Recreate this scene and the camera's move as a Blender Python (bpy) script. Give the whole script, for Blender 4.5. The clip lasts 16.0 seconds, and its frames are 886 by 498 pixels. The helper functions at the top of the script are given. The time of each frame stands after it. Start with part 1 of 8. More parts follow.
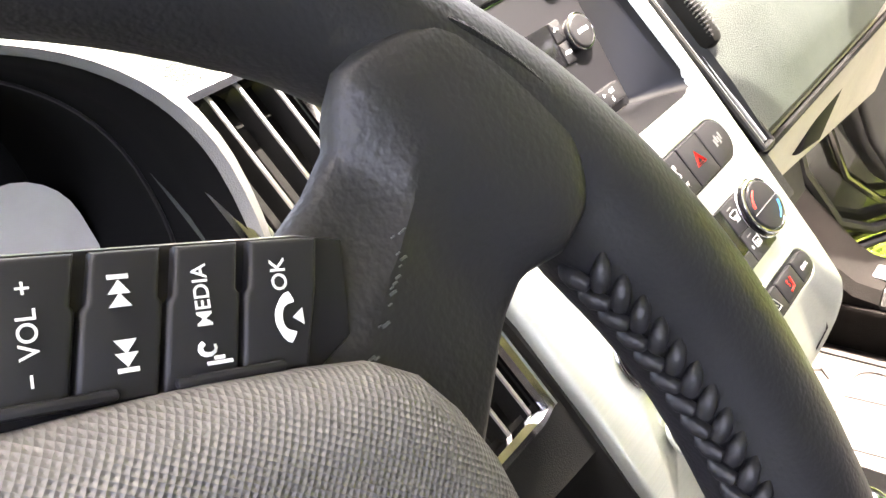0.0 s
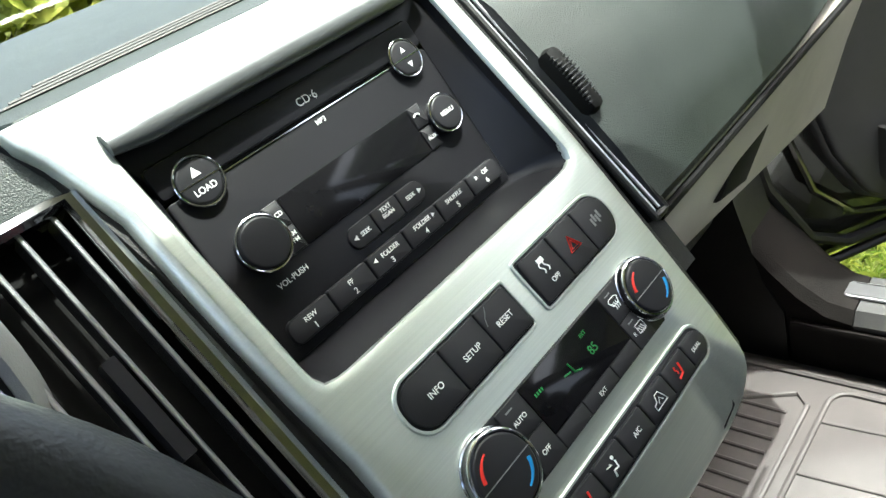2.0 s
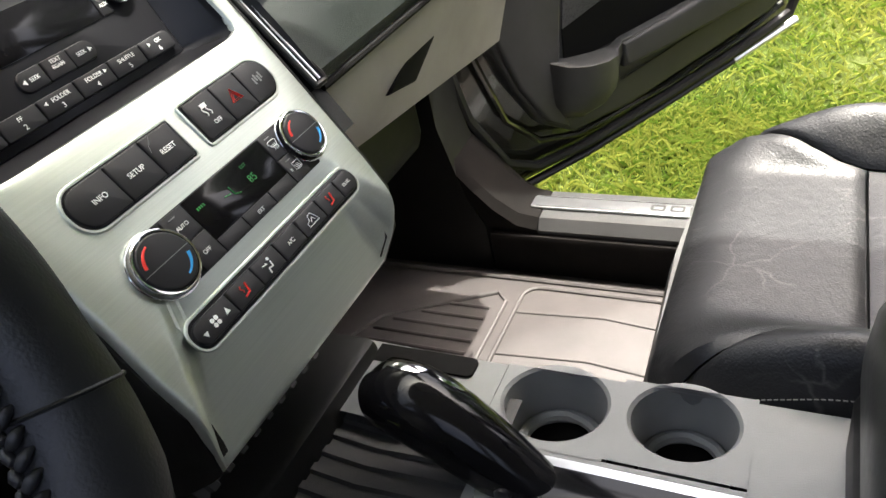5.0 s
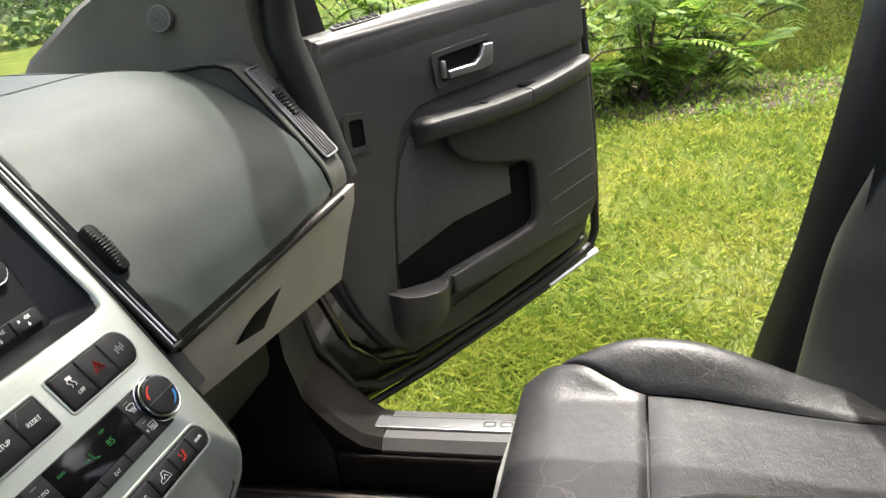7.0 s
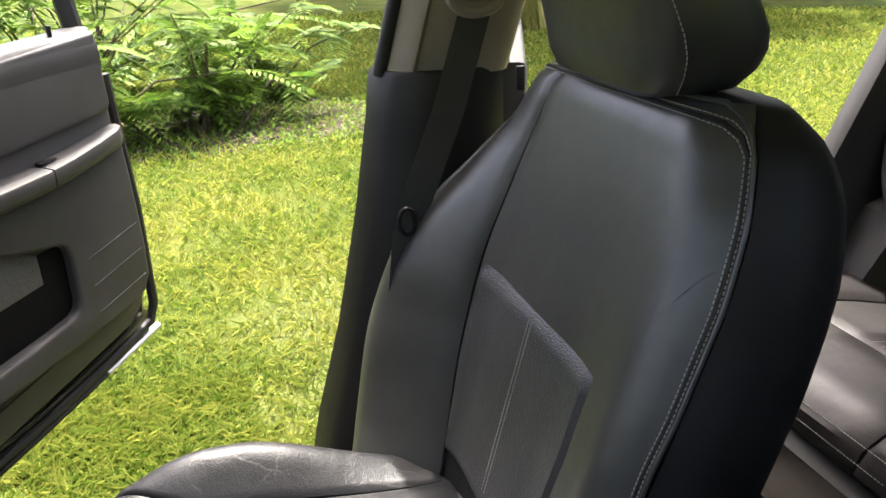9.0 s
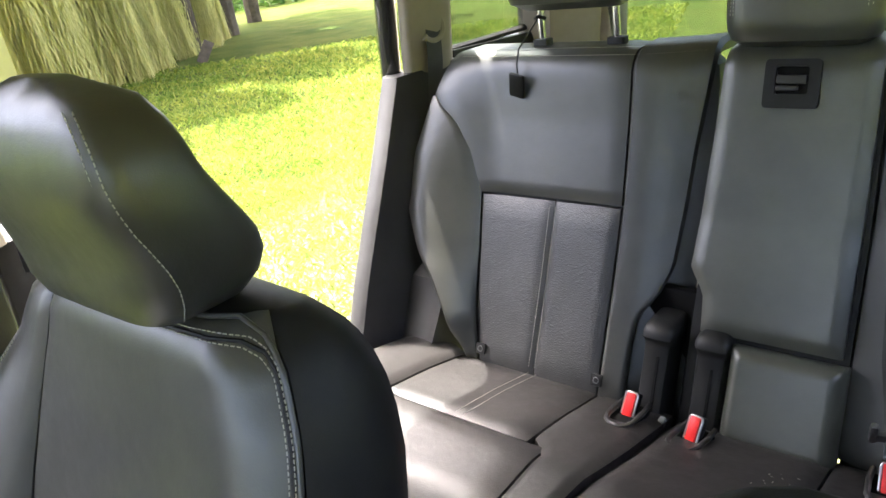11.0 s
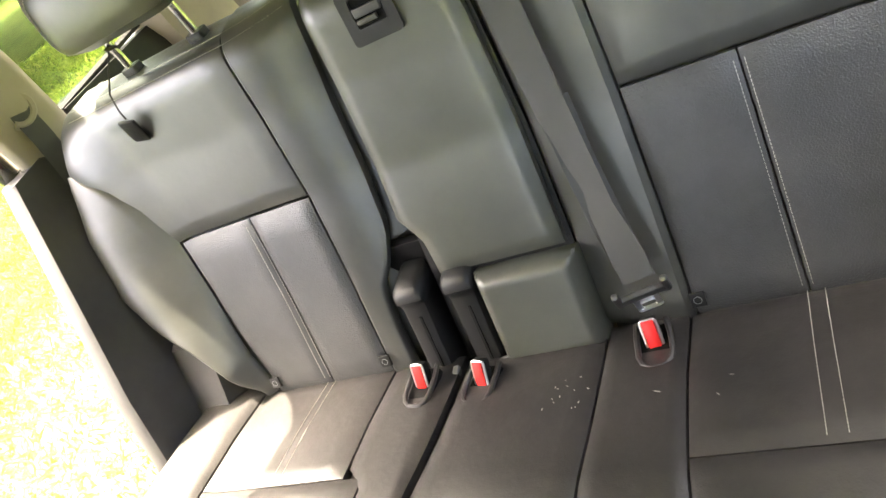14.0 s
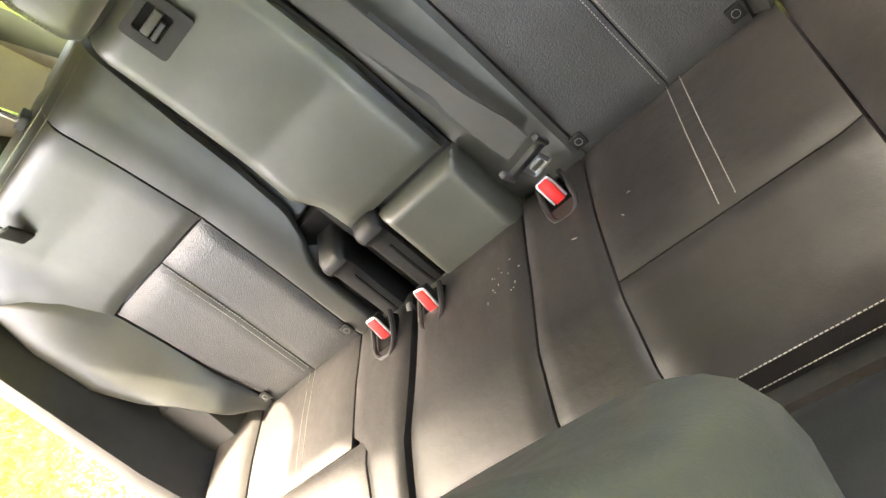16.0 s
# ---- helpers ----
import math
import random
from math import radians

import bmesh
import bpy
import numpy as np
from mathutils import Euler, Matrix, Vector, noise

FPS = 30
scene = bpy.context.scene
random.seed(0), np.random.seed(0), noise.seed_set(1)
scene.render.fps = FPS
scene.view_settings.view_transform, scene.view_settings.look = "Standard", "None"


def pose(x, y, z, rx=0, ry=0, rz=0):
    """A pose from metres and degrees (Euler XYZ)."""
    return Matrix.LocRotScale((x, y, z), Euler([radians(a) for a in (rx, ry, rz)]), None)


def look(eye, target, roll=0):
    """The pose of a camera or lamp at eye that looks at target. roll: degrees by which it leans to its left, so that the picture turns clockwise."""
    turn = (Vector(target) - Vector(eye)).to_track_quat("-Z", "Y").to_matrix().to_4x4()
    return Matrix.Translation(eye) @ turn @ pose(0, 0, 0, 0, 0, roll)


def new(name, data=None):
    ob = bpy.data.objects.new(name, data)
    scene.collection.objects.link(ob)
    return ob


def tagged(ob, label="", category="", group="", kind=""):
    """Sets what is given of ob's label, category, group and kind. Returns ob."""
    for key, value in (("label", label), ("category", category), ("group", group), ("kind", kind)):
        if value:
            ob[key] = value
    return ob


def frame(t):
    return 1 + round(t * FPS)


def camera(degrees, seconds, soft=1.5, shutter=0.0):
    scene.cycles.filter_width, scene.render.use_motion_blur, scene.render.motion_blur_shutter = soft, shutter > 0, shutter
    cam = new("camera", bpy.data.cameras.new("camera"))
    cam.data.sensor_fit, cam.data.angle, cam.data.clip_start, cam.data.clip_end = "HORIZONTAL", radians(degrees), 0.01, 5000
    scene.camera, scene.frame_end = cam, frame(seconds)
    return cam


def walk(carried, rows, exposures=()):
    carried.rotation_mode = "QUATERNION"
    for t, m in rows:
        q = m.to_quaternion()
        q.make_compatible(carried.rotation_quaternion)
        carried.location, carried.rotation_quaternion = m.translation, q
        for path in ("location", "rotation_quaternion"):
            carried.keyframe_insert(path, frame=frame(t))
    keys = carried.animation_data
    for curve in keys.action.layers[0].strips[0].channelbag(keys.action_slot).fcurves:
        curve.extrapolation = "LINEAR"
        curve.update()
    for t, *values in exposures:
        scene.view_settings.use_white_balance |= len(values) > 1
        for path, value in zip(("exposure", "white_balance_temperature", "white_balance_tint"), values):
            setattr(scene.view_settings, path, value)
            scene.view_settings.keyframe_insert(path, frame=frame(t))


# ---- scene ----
cam = camera(60.8, 16.0)
PATH = [
    (0, (-0.376, -0.204, 0.901), (0.792, 1.094, -0.074), -14.8),
    (0.5, (-0.349, -0.196, 0.913), (0.853, 1.048, -0.091), -15.3),
    (1, (-0.309, -0.216, 0.936), (0.897, 1.046, -0.039), -17.8),
    (1.5, (-0.277, -0.238, 0.924), (0.883, 1.082, -0.031), -19.1),
    (2, (-0.259, -0.253, 0.916), (0.879, 1.086, -0.039), -19.5),
    (2.5, (-0.261, -0.272, 0.897), (0.888, 1.039, -0.084), -19.0),
    (3, (-0.268, -0.295, 0.883), (0.914, 0.951, -0.143), -18.2),
    (3.5, (-0.29, -0.313, 0.864), (0.945, 0.831, -0.216), -16.9),
    (4, (-0.313, -0.336, 0.844), (0.968, 0.693, -0.295), -15.3),
    (4.2, (-0.32, -0.34, 0.833), (0.984, 0.641, -0.323), -14.8),
    (6.3, (-0.373, -0.464, 0.923), (1.295, 0.184, 0.031), -9.3),
    (6.5, (-0.38, -0.455, 0.929), (1.334, 0.157, 0.099), -9.0),
    (7, (-0.406, -0.446, 0.956), (1.386, 0.066, 0.228), -7.4),
    (7.5, (-0.41, -0.44, 0.974), (1.435, -0.113, 0.277), -5.6),
    (8, (-0.383, -0.466, 1.002), (1.478, -0.391, 0.273), -4.1),
    (8.5, (-0.362, -0.487, 1.023), (1.473, -0.706, 0.259), -3.0),
    (9, (-0.331, -0.52, 1.052), (1.432, -1.059, 0.277), -2.0),
    (9.5, (-0.31, -0.547, 1.089), (1.334, -1.377, 0.31), -2.7),
    (10, (-0.271, -0.576, 1.117), (1.216, -1.682, 0.365), -3.1),
    (10.2, (-0.267, -0.589, 1.122), (1.157, -1.784, 0.385), -3.3),
    (12.3, (-0.35, -0.759, 1.232), (0.655, -2.308, 0.462), -14.7),
    (12.5, (-0.368, -0.78, 1.222), (0.637, -2.324, 0.446), -16.3),
    (12.8, (-0.383, -0.822, 1.233), (0.599, -2.351, 0.397), -19.3),
    (13, (-0.396, -0.85, 1.238), (0.582, -2.354, 0.354), -21.8),
    (13.5, (-0.425, -0.91, 1.233), (0.537, -2.352, 0.235), -28.8),
    (14, (-0.442, -0.946, 1.214), (0.528, -2.279, 0.082), -37.7),
    (14.5, (-0.471, -0.957, 1.195), (0.54, -2.21, 0.008), -49.8),
    (15, (-0.495, -0.954, 1.166), (0.574, -2.165, -0.014), -61.3),
    (15.5, (-0.51, -0.944, 1.151), (0.553, -2.159, -0.029), -65.5),
    (16, (-0.523, -0.912, 1.145), (0.46, -2.153, -0.077), -65.1),
]
walk(cam, [(t, look(eye, target, roll)) for t, eye, target, roll in PATH], [(0, 5.05, 7100, 14), (0.5, 4.95, 6900, 12), (1, 3.5, 6450, 6), (2, 2.8, 5950, -2), (3, 2.85, 6100, 3), (4, 2.9, 6350, 6), (6.5, 2.55, 6400, 6), (9, 2.95, 6450, 11), (10.2, 3.85, 6200, 10), (12.3, 4.42, 6850, 9), (13, 4.85, 7250, 8), (14, 5.4, 7450, 7), (16, 5.55, 7850, 6)])

# world, sun, exposure
world = bpy.data.worlds.new("sky_world")
scene.world = world
world.use_nodes = True
wn = world.node_tree
sky = wn.nodes.new("ShaderNodeTexSky")
sky.sky_type = "NISHITA"
sky.sun_disc = False
SUN_DIR = Vector((0.30, -0.12, 0.93)).normalized()
sky.sun_elevation = math.asin(SUN_DIR.z)
sky.sun_rotation = math.atan2(SUN_DIR.x, SUN_DIR.y)
sky.air_density, sky.dust_density, sky.ozone_density = 0.42, 8.0, 0.2
wn.links.new(sky.outputs[0], wn.nodes["Background"].inputs[0])
wn.nodes["Background"].inputs[1].default_value = 0.15
sun = new("sun", bpy.data.lights.new("sun", "SUN"))
sun.data.energy, sun.data.angle, sun.data.color = 1.9, radians(0.6), (1.0, 0.95, 0.86)
sun.matrix_world = look(SUN_DIR * 30, (0, 0, 0))


# ---- materials ----
def node_mat(name):
    m = bpy.data.materials.new(name)
    m.use_nodes = True
    nt = m.node_tree
    return m, nt, nt.nodes["Principled BSDF"]


def mixed(nt, fac, a, b):
    mx = nt.nodes.new("ShaderNodeMix")
    mx.data_type = "RGBA"
    nt.links.new(fac, mx.inputs[0])
    mx.inputs[6].default_value = (*a, 1)
    mx.inputs[7].default_value = (*b, 1)
    return mx.outputs[2]


def tex_noise(nt, scale, detail=4, rough=0.6, vec=None):
    n = nt.nodes.new("ShaderNodeTexNoise")
    n.inputs["Scale"].default_value, n.inputs["Detail"].default_value, n.inputs["Roughness"].default_value = scale, detail, rough
    if vec is None:
        tc = nt.nodes.new("ShaderNodeTexCoord")
        vec = tc.outputs["Object"]
    nt.links.new(vec, n.inputs["Vector"])
    return n.outputs["Fac"]


def ramp(nt, fac, a, b):
    r = nt.nodes.new("ShaderNodeMapRange")
    r.inputs["From Min"].default_value, r.inputs["From Max"].default_value = a, b
    nt.links.new(fac, r.inputs["Value"])
    return r.outputs["Result"]


def bump(nt, bs, height, strength, dist=0.001, prev=None):
    b = nt.nodes.new("ShaderNodeBump")
    b.inputs["Strength"].default_value, b.inputs["Distance"].default_value = strength, dist
    nt.links.new(height, b.inputs["Height"])
    if prev is not None:
        nt.links.new(prev, b.inputs["Normal"])
    nt.links.new(b.outputs["Normal"], bs.inputs["Normal"])
    return b.outputs["Normal"]


def cells(nt, scale, feature="F1"):
    v = nt.nodes.new("ShaderNodeTexVoronoi")
    v.feature = feature
    v.inputs["Scale"].default_value = scale
    tc = nt.nodes.new("ShaderNodeTexCoord")
    nt.links.new(tc.outputs["Object"], v.inputs["Vector"])
    return v.outputs["Distance"]


def grained(name, dark, light, rough, grain=900, strength=0.35, spread=0.12, wrinkle=0.0, metal=0.0, dist=0.0006, sheen=0.5, soft=False):
    """A moulded or leather skin: pebbled grain, soft blotches, uneven gloss."""
    m, nt, bs = node_mat(name)
    big = tex_noise(nt, 9, 5)
    nt.links.new(mixed(nt, ramp(nt, big, 0.3, 0.7), dark, light), bs.inputs["Base Color"])
    fine = tex_noise(nt, 60, 3)
    r = nt.nodes.new("ShaderNodeMapRange")
    r.inputs["To Min"].default_value, r.inputs["To Max"].default_value = rough - spread / 2, rough + spread / 2
    nt.links.new(fine, r.inputs["Value"])
    nt.links.new(r.outputs["Result"], bs.inputs["Roughness"])
    bs.inputs["Metallic"].default_value = metal
    bs.inputs["Specular IOR Level"].default_value = sheen
    p = bump(nt, bs, tex_noise(nt, grain * 0.75, 1, 0.4) if soft else cells(nt, grain), strength, dist)
    if wrinkle:
        bump(nt, bs, tex_noise(nt, 34, 3, 0.5), wrinkle, 0.004, p)
    return m


def plain(name, col, rough=0.5, metal=0.0, coat=0.0):
    m, nt, bs = node_mat(name)
    n = tex_noise(nt, 45, 4)
    nt.links.new(mixed(nt, n, tuple(c * 0.88 for c in col), tuple(min(1, c * 1.12) for c in col)), bs.inputs["Base Color"])
    bs.inputs["Roughness"].default_value = rough
    bs.inputs["Metallic"].default_value = metal
    bs.inputs["Coat Weight"].default_value = coat
    return m


def glowing(name, col, strength):
    m, nt, bs = node_mat(name)
    bs.inputs["Base Color"].default_value = (*col, 1)
    bs.inputs["Emission Color"].default_value = (*col, 1)
    bs.inputs["Emission Strength"].default_value = strength
    return m


def glass_mat(name, tint, rough=0.0):
    m, nt, bs = node_mat(name)
    for nd in list(nt.nodes):
        if nd.type == "BSDF_PRINCIPLED":
            nt.nodes.remove(nd)
    tr = nt.nodes.new("ShaderNodeBsdfTransparent")
    tr.inputs[0].default_value = (*tint, 1)
    gl = nt.nodes.new("ShaderNodeBsdfGlossy")
    gl.inputs["Roughness"].default_value = rough
    lw = nt.nodes.new("ShaderNodeLayerWeight")
    lw.inputs[0].default_value = 0.5
    pw = nt.nodes.new("ShaderNodeMath")
    pw.operation = "POWER"
    pw.inputs[1].default_value = 5.0
    nt.links.new(lw.outputs["Facing"], pw.inputs[0])
    fr = nt.nodes.new("ShaderNodeMapRange")
    fr.inputs["To Min"].default_value, fr.inputs["To Max"].default_value = 0.04, 0.9
    nt.links.new(pw.outputs[0], fr.inputs["Value"])
    mx = nt.nodes.new("ShaderNodeMixShader")
    nt.links.new(fr.outputs[0], mx.inputs[0])
    nt.links.new(tr.outputs[0], mx.inputs[1])
    nt.links.new(gl.outputs[0], mx.inputs[2])
    nt.links.new(mx.outputs[0], nt.nodes["Material Output"].inputs[0])
    return m


LEATHER = grained("black_leather", (0.039, 0.041, 0.032), (0.062, 0.065, 0.051), 0.37, 800, 0.25, 0.14, 0.14, sheen=0.9, soft=True)
LEATHER_SMOOTH = grained("smooth_black_leather", (0.031, 0.032, 0.028), (0.052, 0.053, 0.047), 0.36, 900, 0.20, 0.16, 0.14, sheen=0.88, soft=True)
# worn cushion leather, also darkened for the shade the cushions lie in
LEATHER_WORN_SHADED = grained("worn_shaded_black_leather", (0.015, 0.014, 0.0135), (0.032, 0.029, 0.0275), 0.44, 800, 0.30, 0.18, 0.30, sheen=0.42, soft=True)
def creased(m, scale, strength):
    """Fine creases pressed into a leather by use."""
    nt = m.node_tree
    bs = nt.nodes["Principled BSDF"]
    was = bs.inputs["Normal"].links[0].from_socket
    tc = nt.nodes.new("ShaderNodeTexCoord")
    n = nt.nodes.new("ShaderNodeTexNoise")
    n.inputs["Scale"].default_value, n.inputs["Detail"].default_value = 18, 3
    nt.links.new(tc.outputs["Object"], n.inputs["Vector"])
    warp = nt.nodes.new("ShaderNodeVectorMath")
    warp.operation = "MULTIPLY_ADD"
    warp.inputs[1].default_value = (0.05, 0.05, 0.05)
    nt.links.new(n.outputs["Color"], warp.inputs[0])
    nt.links.new(tc.outputs["Object"], warp.inputs[2])
    v = nt.nodes.new("ShaderNodeTexVoronoi")
    v.feature = "DISTANCE_TO_EDGE"
    v.inputs["Scale"].default_value = scale
    nt.links.new(warp.outputs[0], v.inputs["Vector"])
    patch = nt.nodes.new("ShaderNodeMath")
    patch.operation = "MULTIPLY"
    nt.links.new(ramp(nt, v.outputs["Distance"], 0.0, 0.09), patch.inputs[0])
    nt.links.new(ramp(nt, tex_noise(nt, 7, 2), 0.42, 0.60), patch.inputs[1])
    bump(nt, bs, patch.outputs[0], strength, 0.0016, was)
    # long pale lines where the hide has cracked over the bolsters
    w = nt.nodes.new("ShaderNodeTexVoronoi")
    w.feature = "DISTANCE_TO_EDGE"
    w.inputs["Scale"].default_value = 15
    nt.links.new(warp.outputs[0], w.inputs["Vector"])
    rub = nt.nodes.new("ShaderNodeMath")
    rub.operation = "MULTIPLY"
    nt.links.new(ramp(nt, w.outputs["Distance"], 0.030, 0.0), rub.inputs[0])
    nt.links.new(ramp(nt, tex_noise(nt, 11, 2), 0.50, 0.62), rub.inputs[1])
    base = bs.inputs["Base Color"].links[0].from_socket
    mix = nt.nodes.new("ShaderNodeMix")
    mix.data_type = "RGBA"
    mix.inputs[7].default_value = (0.070, 0.066, 0.064, 1)
    nt.links.new(rub.outputs[0], mix.inputs["Factor"])
    nt.links.new(base, mix.inputs[6])
    nt.links.new(mix.outputs[2], bs.inputs["Base Color"])
    return m


LEATHER_CREASED = creased(grained("creased_black_leather", (0.0125, 0.0128, 0.0137), (0.0215, 0.0218, 0.0232), 0.44, 620, 0.75, 0.20, 0.34, sheen=0.42, soft=True), 48, 0.05)
SILL_BLACK = grained("matt_sill_black", (0.007, 0.0065, 0.006), (0.014, 0.012, 0.011), 0.9, 500, 0.6, sheen=0.1)
# darkened copy of the seat leather: the sides' shade is in the colour
SIDE_BLACK = grained("darkened_black_side", (0.008, 0.008, 0.008), (0.013, 0.013, 0.0125), 0.5, 900, 0.2, 0.1, 0.06, sheen=0.3, soft=True)
PEBBLE = grained("pebbled_leather_insert", (0.028, 0.029, 0.029), (0.050, 0.051, 0.051), 0.36, 620, 0.9, 0.16, 0.05, dist=0.0012, sheen=0.62, soft=True)
DASH = grained("grey_soft_dash_skin", (0.021, 0.027, 0.0245), (0.033, 0.040, 0.0365), 0.48, 1050, 0.50, 0.12, dist=0.0008, sheen=0.36)
DASH_END = grained("grey_dash_end_plastic", (0.058, 0.060, 0.054), (0.078, 0.080, 0.072), 0.45, 1100, 0.25, sheen=0.4)
TRIM = grained("charcoal_moulded_plastic", (0.033, 0.033, 0.0325), (0.049, 0.0485, 0.0475), 0.50, 1100, 0.34, sheen=0.45)
REAR_PILLAR = grained("dark_grey_pillar_plastic", (0.036, 0.035, 0.035), (0.052, 0.051, 0.051), 0.55, 1100, 0.25, sheen=0.3, soft=True)
TRIM_BLACK = grained("black_moulded_plastic", (0.0080, 0.0082, 0.0080), (0.0130, 0.0132, 0.0128), 0.42, 1300, 0.3, sheen=0.3)
TAUPE = grained("taupe_lower_dash_plastic", (0.27, 0.252, 0.225), (0.34, 0.318, 0.285), 0.5, 900, 0.3)
BEIGE = grained("beige_pillar_trim", (0.25, 0.22, 0.175), (0.32, 0.285, 0.23), 0.6, 900, 0.25)
HEADLINER = grained("beige_headliner_cloth", (0.54, 0.49, 0.41), (0.62, 0.56, 0.47), 0.9, 500, 0.4)
BLACK = plain("satin_black_plastic", (0.012, 0.012, 0.014), 0.33)
BUTTON = plain("button_black", (0.017, 0.017, 0.019), 0.42)
GLOSS = plain("gloss_black", (0.006, 0.006, 0.007), 0.10)
GLOSS.node_tree.nodes["Principled BSDF"].inputs["Specular IOR Level"].default_value = 0.22
# bezel lip darkened: the shade it faces is put into the colour
LIP = plain("shaded_satin_metal_lip", (0.15, 0.16, 0.16), 0.36, 0.6)
for dull, level in ((BLACK, 0.28), (BUTTON, 0.34)):
    dull.node_tree.nodes["Principled BSDF"].inputs["Specular IOR Level"].default_value = level
# near-black for openings and recesses, whose inner shade is put into the colour
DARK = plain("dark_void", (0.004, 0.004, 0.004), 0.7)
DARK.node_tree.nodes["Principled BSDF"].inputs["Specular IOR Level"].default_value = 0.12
CHROME = plain("chrome", (0.75, 0.75, 0.76), 0.12, 1.0)
RUBBER = plain("black_rubber_seal", (0.012, 0.012, 0.012), 0.55)
RED = plain("red_buckle_button", (0.65, 0.02, 0.02), 0.35)
STITCH = plain("pale_stitching", (0.36, 0.35, 0.31), 0.8)
PRINT = plain("white_print", (0.88, 0.88, 0.86), 0.7)
PRINT_RED = plain("red_print", (0.75, 0.03, 0.02), 0.5)
PRINT_BLUE = plain("blue_print", (0.03, 0.3, 0.7), 0.5)
LCD = glowing("green_display_digits", (0.02, 0.20, 0.04), 0.0042)
PAINT = plain("olive_grey_car_paint", (0.05, 0.05, 0.042), 0.18, 0.4, 1.0)
# raised to near white for the bright reflection on the gauge lens
FACE = plain("pale_gauge_face", (0.80, 0.79, 0.76), 0.35, 0.0, 0.6)
GLASS = glass_mat("tinted_window_glass", (0.50, 0.54, 0.52))
RIM_LEATHER = grained("worn_rim_leather", (0.016, 0.016, 0.0175), (0.028, 0.028, 0.030), 0.44, 1000, 0.34, 0.12, 0.035, sheen=0.45, soft=True)
CLEAR = glass_mat("clear_window_glass", (0.95, 0.97, 0.95))
MAT = grained("grey_rubber_floor_mat", (0.050, 0.044, 0.043), (0.074, 0.065, 0.063), 0.55, 700, 0.3)
CONSOLE = grained("grey_console_plastic", (0.17, 0.174, 0.174), (0.21, 0.215, 0.214), 0.45, 1200, 0.3)
SATIN = plain("satin_metal_handle", (0.38, 0.38, 0.39), 0.32, 0.9)
SMOKED = plain("smoked_chrome", (0.45, 0.45, 0.46), 0.10, 1.0)
PLATE = plain("brushed_sill_plate", (0.62, 0.63, 0.65), 0.3, 0.9)
BELT = grained("black_belt_webbing", (0.034, 0.035, 0.032), (0.052, 0.053, 0.048), 0.5, 2200, 0.5)


def brushed_silver():
    m, nt, bs = node_mat("brushed_silver_panel")
    tc = nt.nodes.new("ShaderNodeTexCoord")
    mp = nt.nodes.new("ShaderNodeMapping")
    mp.inputs["Scale"].default_value = (12, 900, 900)
    nt.links.new(tc.outputs["Object"], mp.inputs["Vector"])
    n = tex_noise(nt, 1.0, 3, 0.6, mp.outputs["Vector"])
    nt.links.new(mixed(nt, n, (0.54, 0.585, 0.53), (0.72, 0.765, 0.70)), bs.inputs["Base Color"])
    bs.inputs["Metallic"].default_value = 0.80
    r = nt.nodes.new("ShaderNodeMapRange")
    r.inputs["To Min"].default_value, r.inputs["To Max"].default_value = 0.32, 0.46
    nt.links.new(n, r.inputs["Value"])
    nt.links.new(r.outputs["Result"], bs.inputs["Roughness"])
    bump(nt, bs, n, 0.12, 0.0004)
    return m


SILVER = brushed_silver()


def carpet_mat():
    m, nt, bs = node_mat("brown_grey_carpet")
    n = tex_noise(nt, 420, 5, 0.8)
    nt.links.new(mixed(nt, ramp(nt, n, 0.35, 0.65), (0.05, 0.043, 0.038), (0.16, 0.14, 0.125)), bs.inputs["Base Color"])
    bs.inputs["Roughness"].default_value = 0.95
    bump(nt, bs, n, 1.0, 0.004)
    return m


CARPET = carpet_mat()


def grass_ground_mat():
    m, nt, bs = node_mat("lawn_soil")
    a = tex_noise(nt, 1.3, 6)
    b = tex_noise(nt, 55, 4)
    c1 = mixed(nt, ramp(nt, a, 0.35, 0.65), (0.048, 0.074, 0.012), (0.098, 0.110, 0.025))
    mx = nt.nodes.new("ShaderNodeMix")
    mx.data_type = "RGBA"
    mx.blend_type = "MULTIPLY"
    mx.inputs[0].default_value = 0.7
    nt.links.new(c1, mx.inputs[6])
    nt.links.new(mixed(nt, b, (0.55, 0.55, 0.5), (1.0, 1.0, 1.0)), mx.inputs[7])
    nt.links.new(mx.outputs[2], bs.inputs["Base Color"])
    bs.inputs["Roughness"].default_value = 0.9
    bs.inputs["Specular IOR Level"].default_value = 0.05
    bump(nt, bs, b, 0.8, 0.03)
    return m


def leafy(name, a, b, trans=0.35):
    m, nt, bs = node_mat(name)
    geo = nt.nodes.new("ShaderNodeNewGeometry")
    nt.links.new(mixed(nt, geo.outputs["Random Per Island"], a, b), bs.inputs["Base Color"])
    bs.inputs["Roughness"].default_value = 0.55
    bs.inputs["Specular IOR Level"].default_value = 0.22
    tl = nt.nodes.new("ShaderNodeBsdfTranslucent")
    nt.links.new(mixed(nt, geo.outputs["Random Per Island"], tuple(min(1, c * 1.7) for c in a), tuple(min(1, c * 1.7) for c in b)), tl.inputs[0])
    mx = nt.nodes.new("ShaderNodeMixShader")
    mx.inputs[0].default_value = trans
    nt.links.new(bs.outputs[0], mx.inputs[1])
    nt.links.new(tl.outputs[0], mx.inputs[2])
    nt.links.new(mx.outputs[0], nt.nodes["Material Output"].inputs[0])
    return m


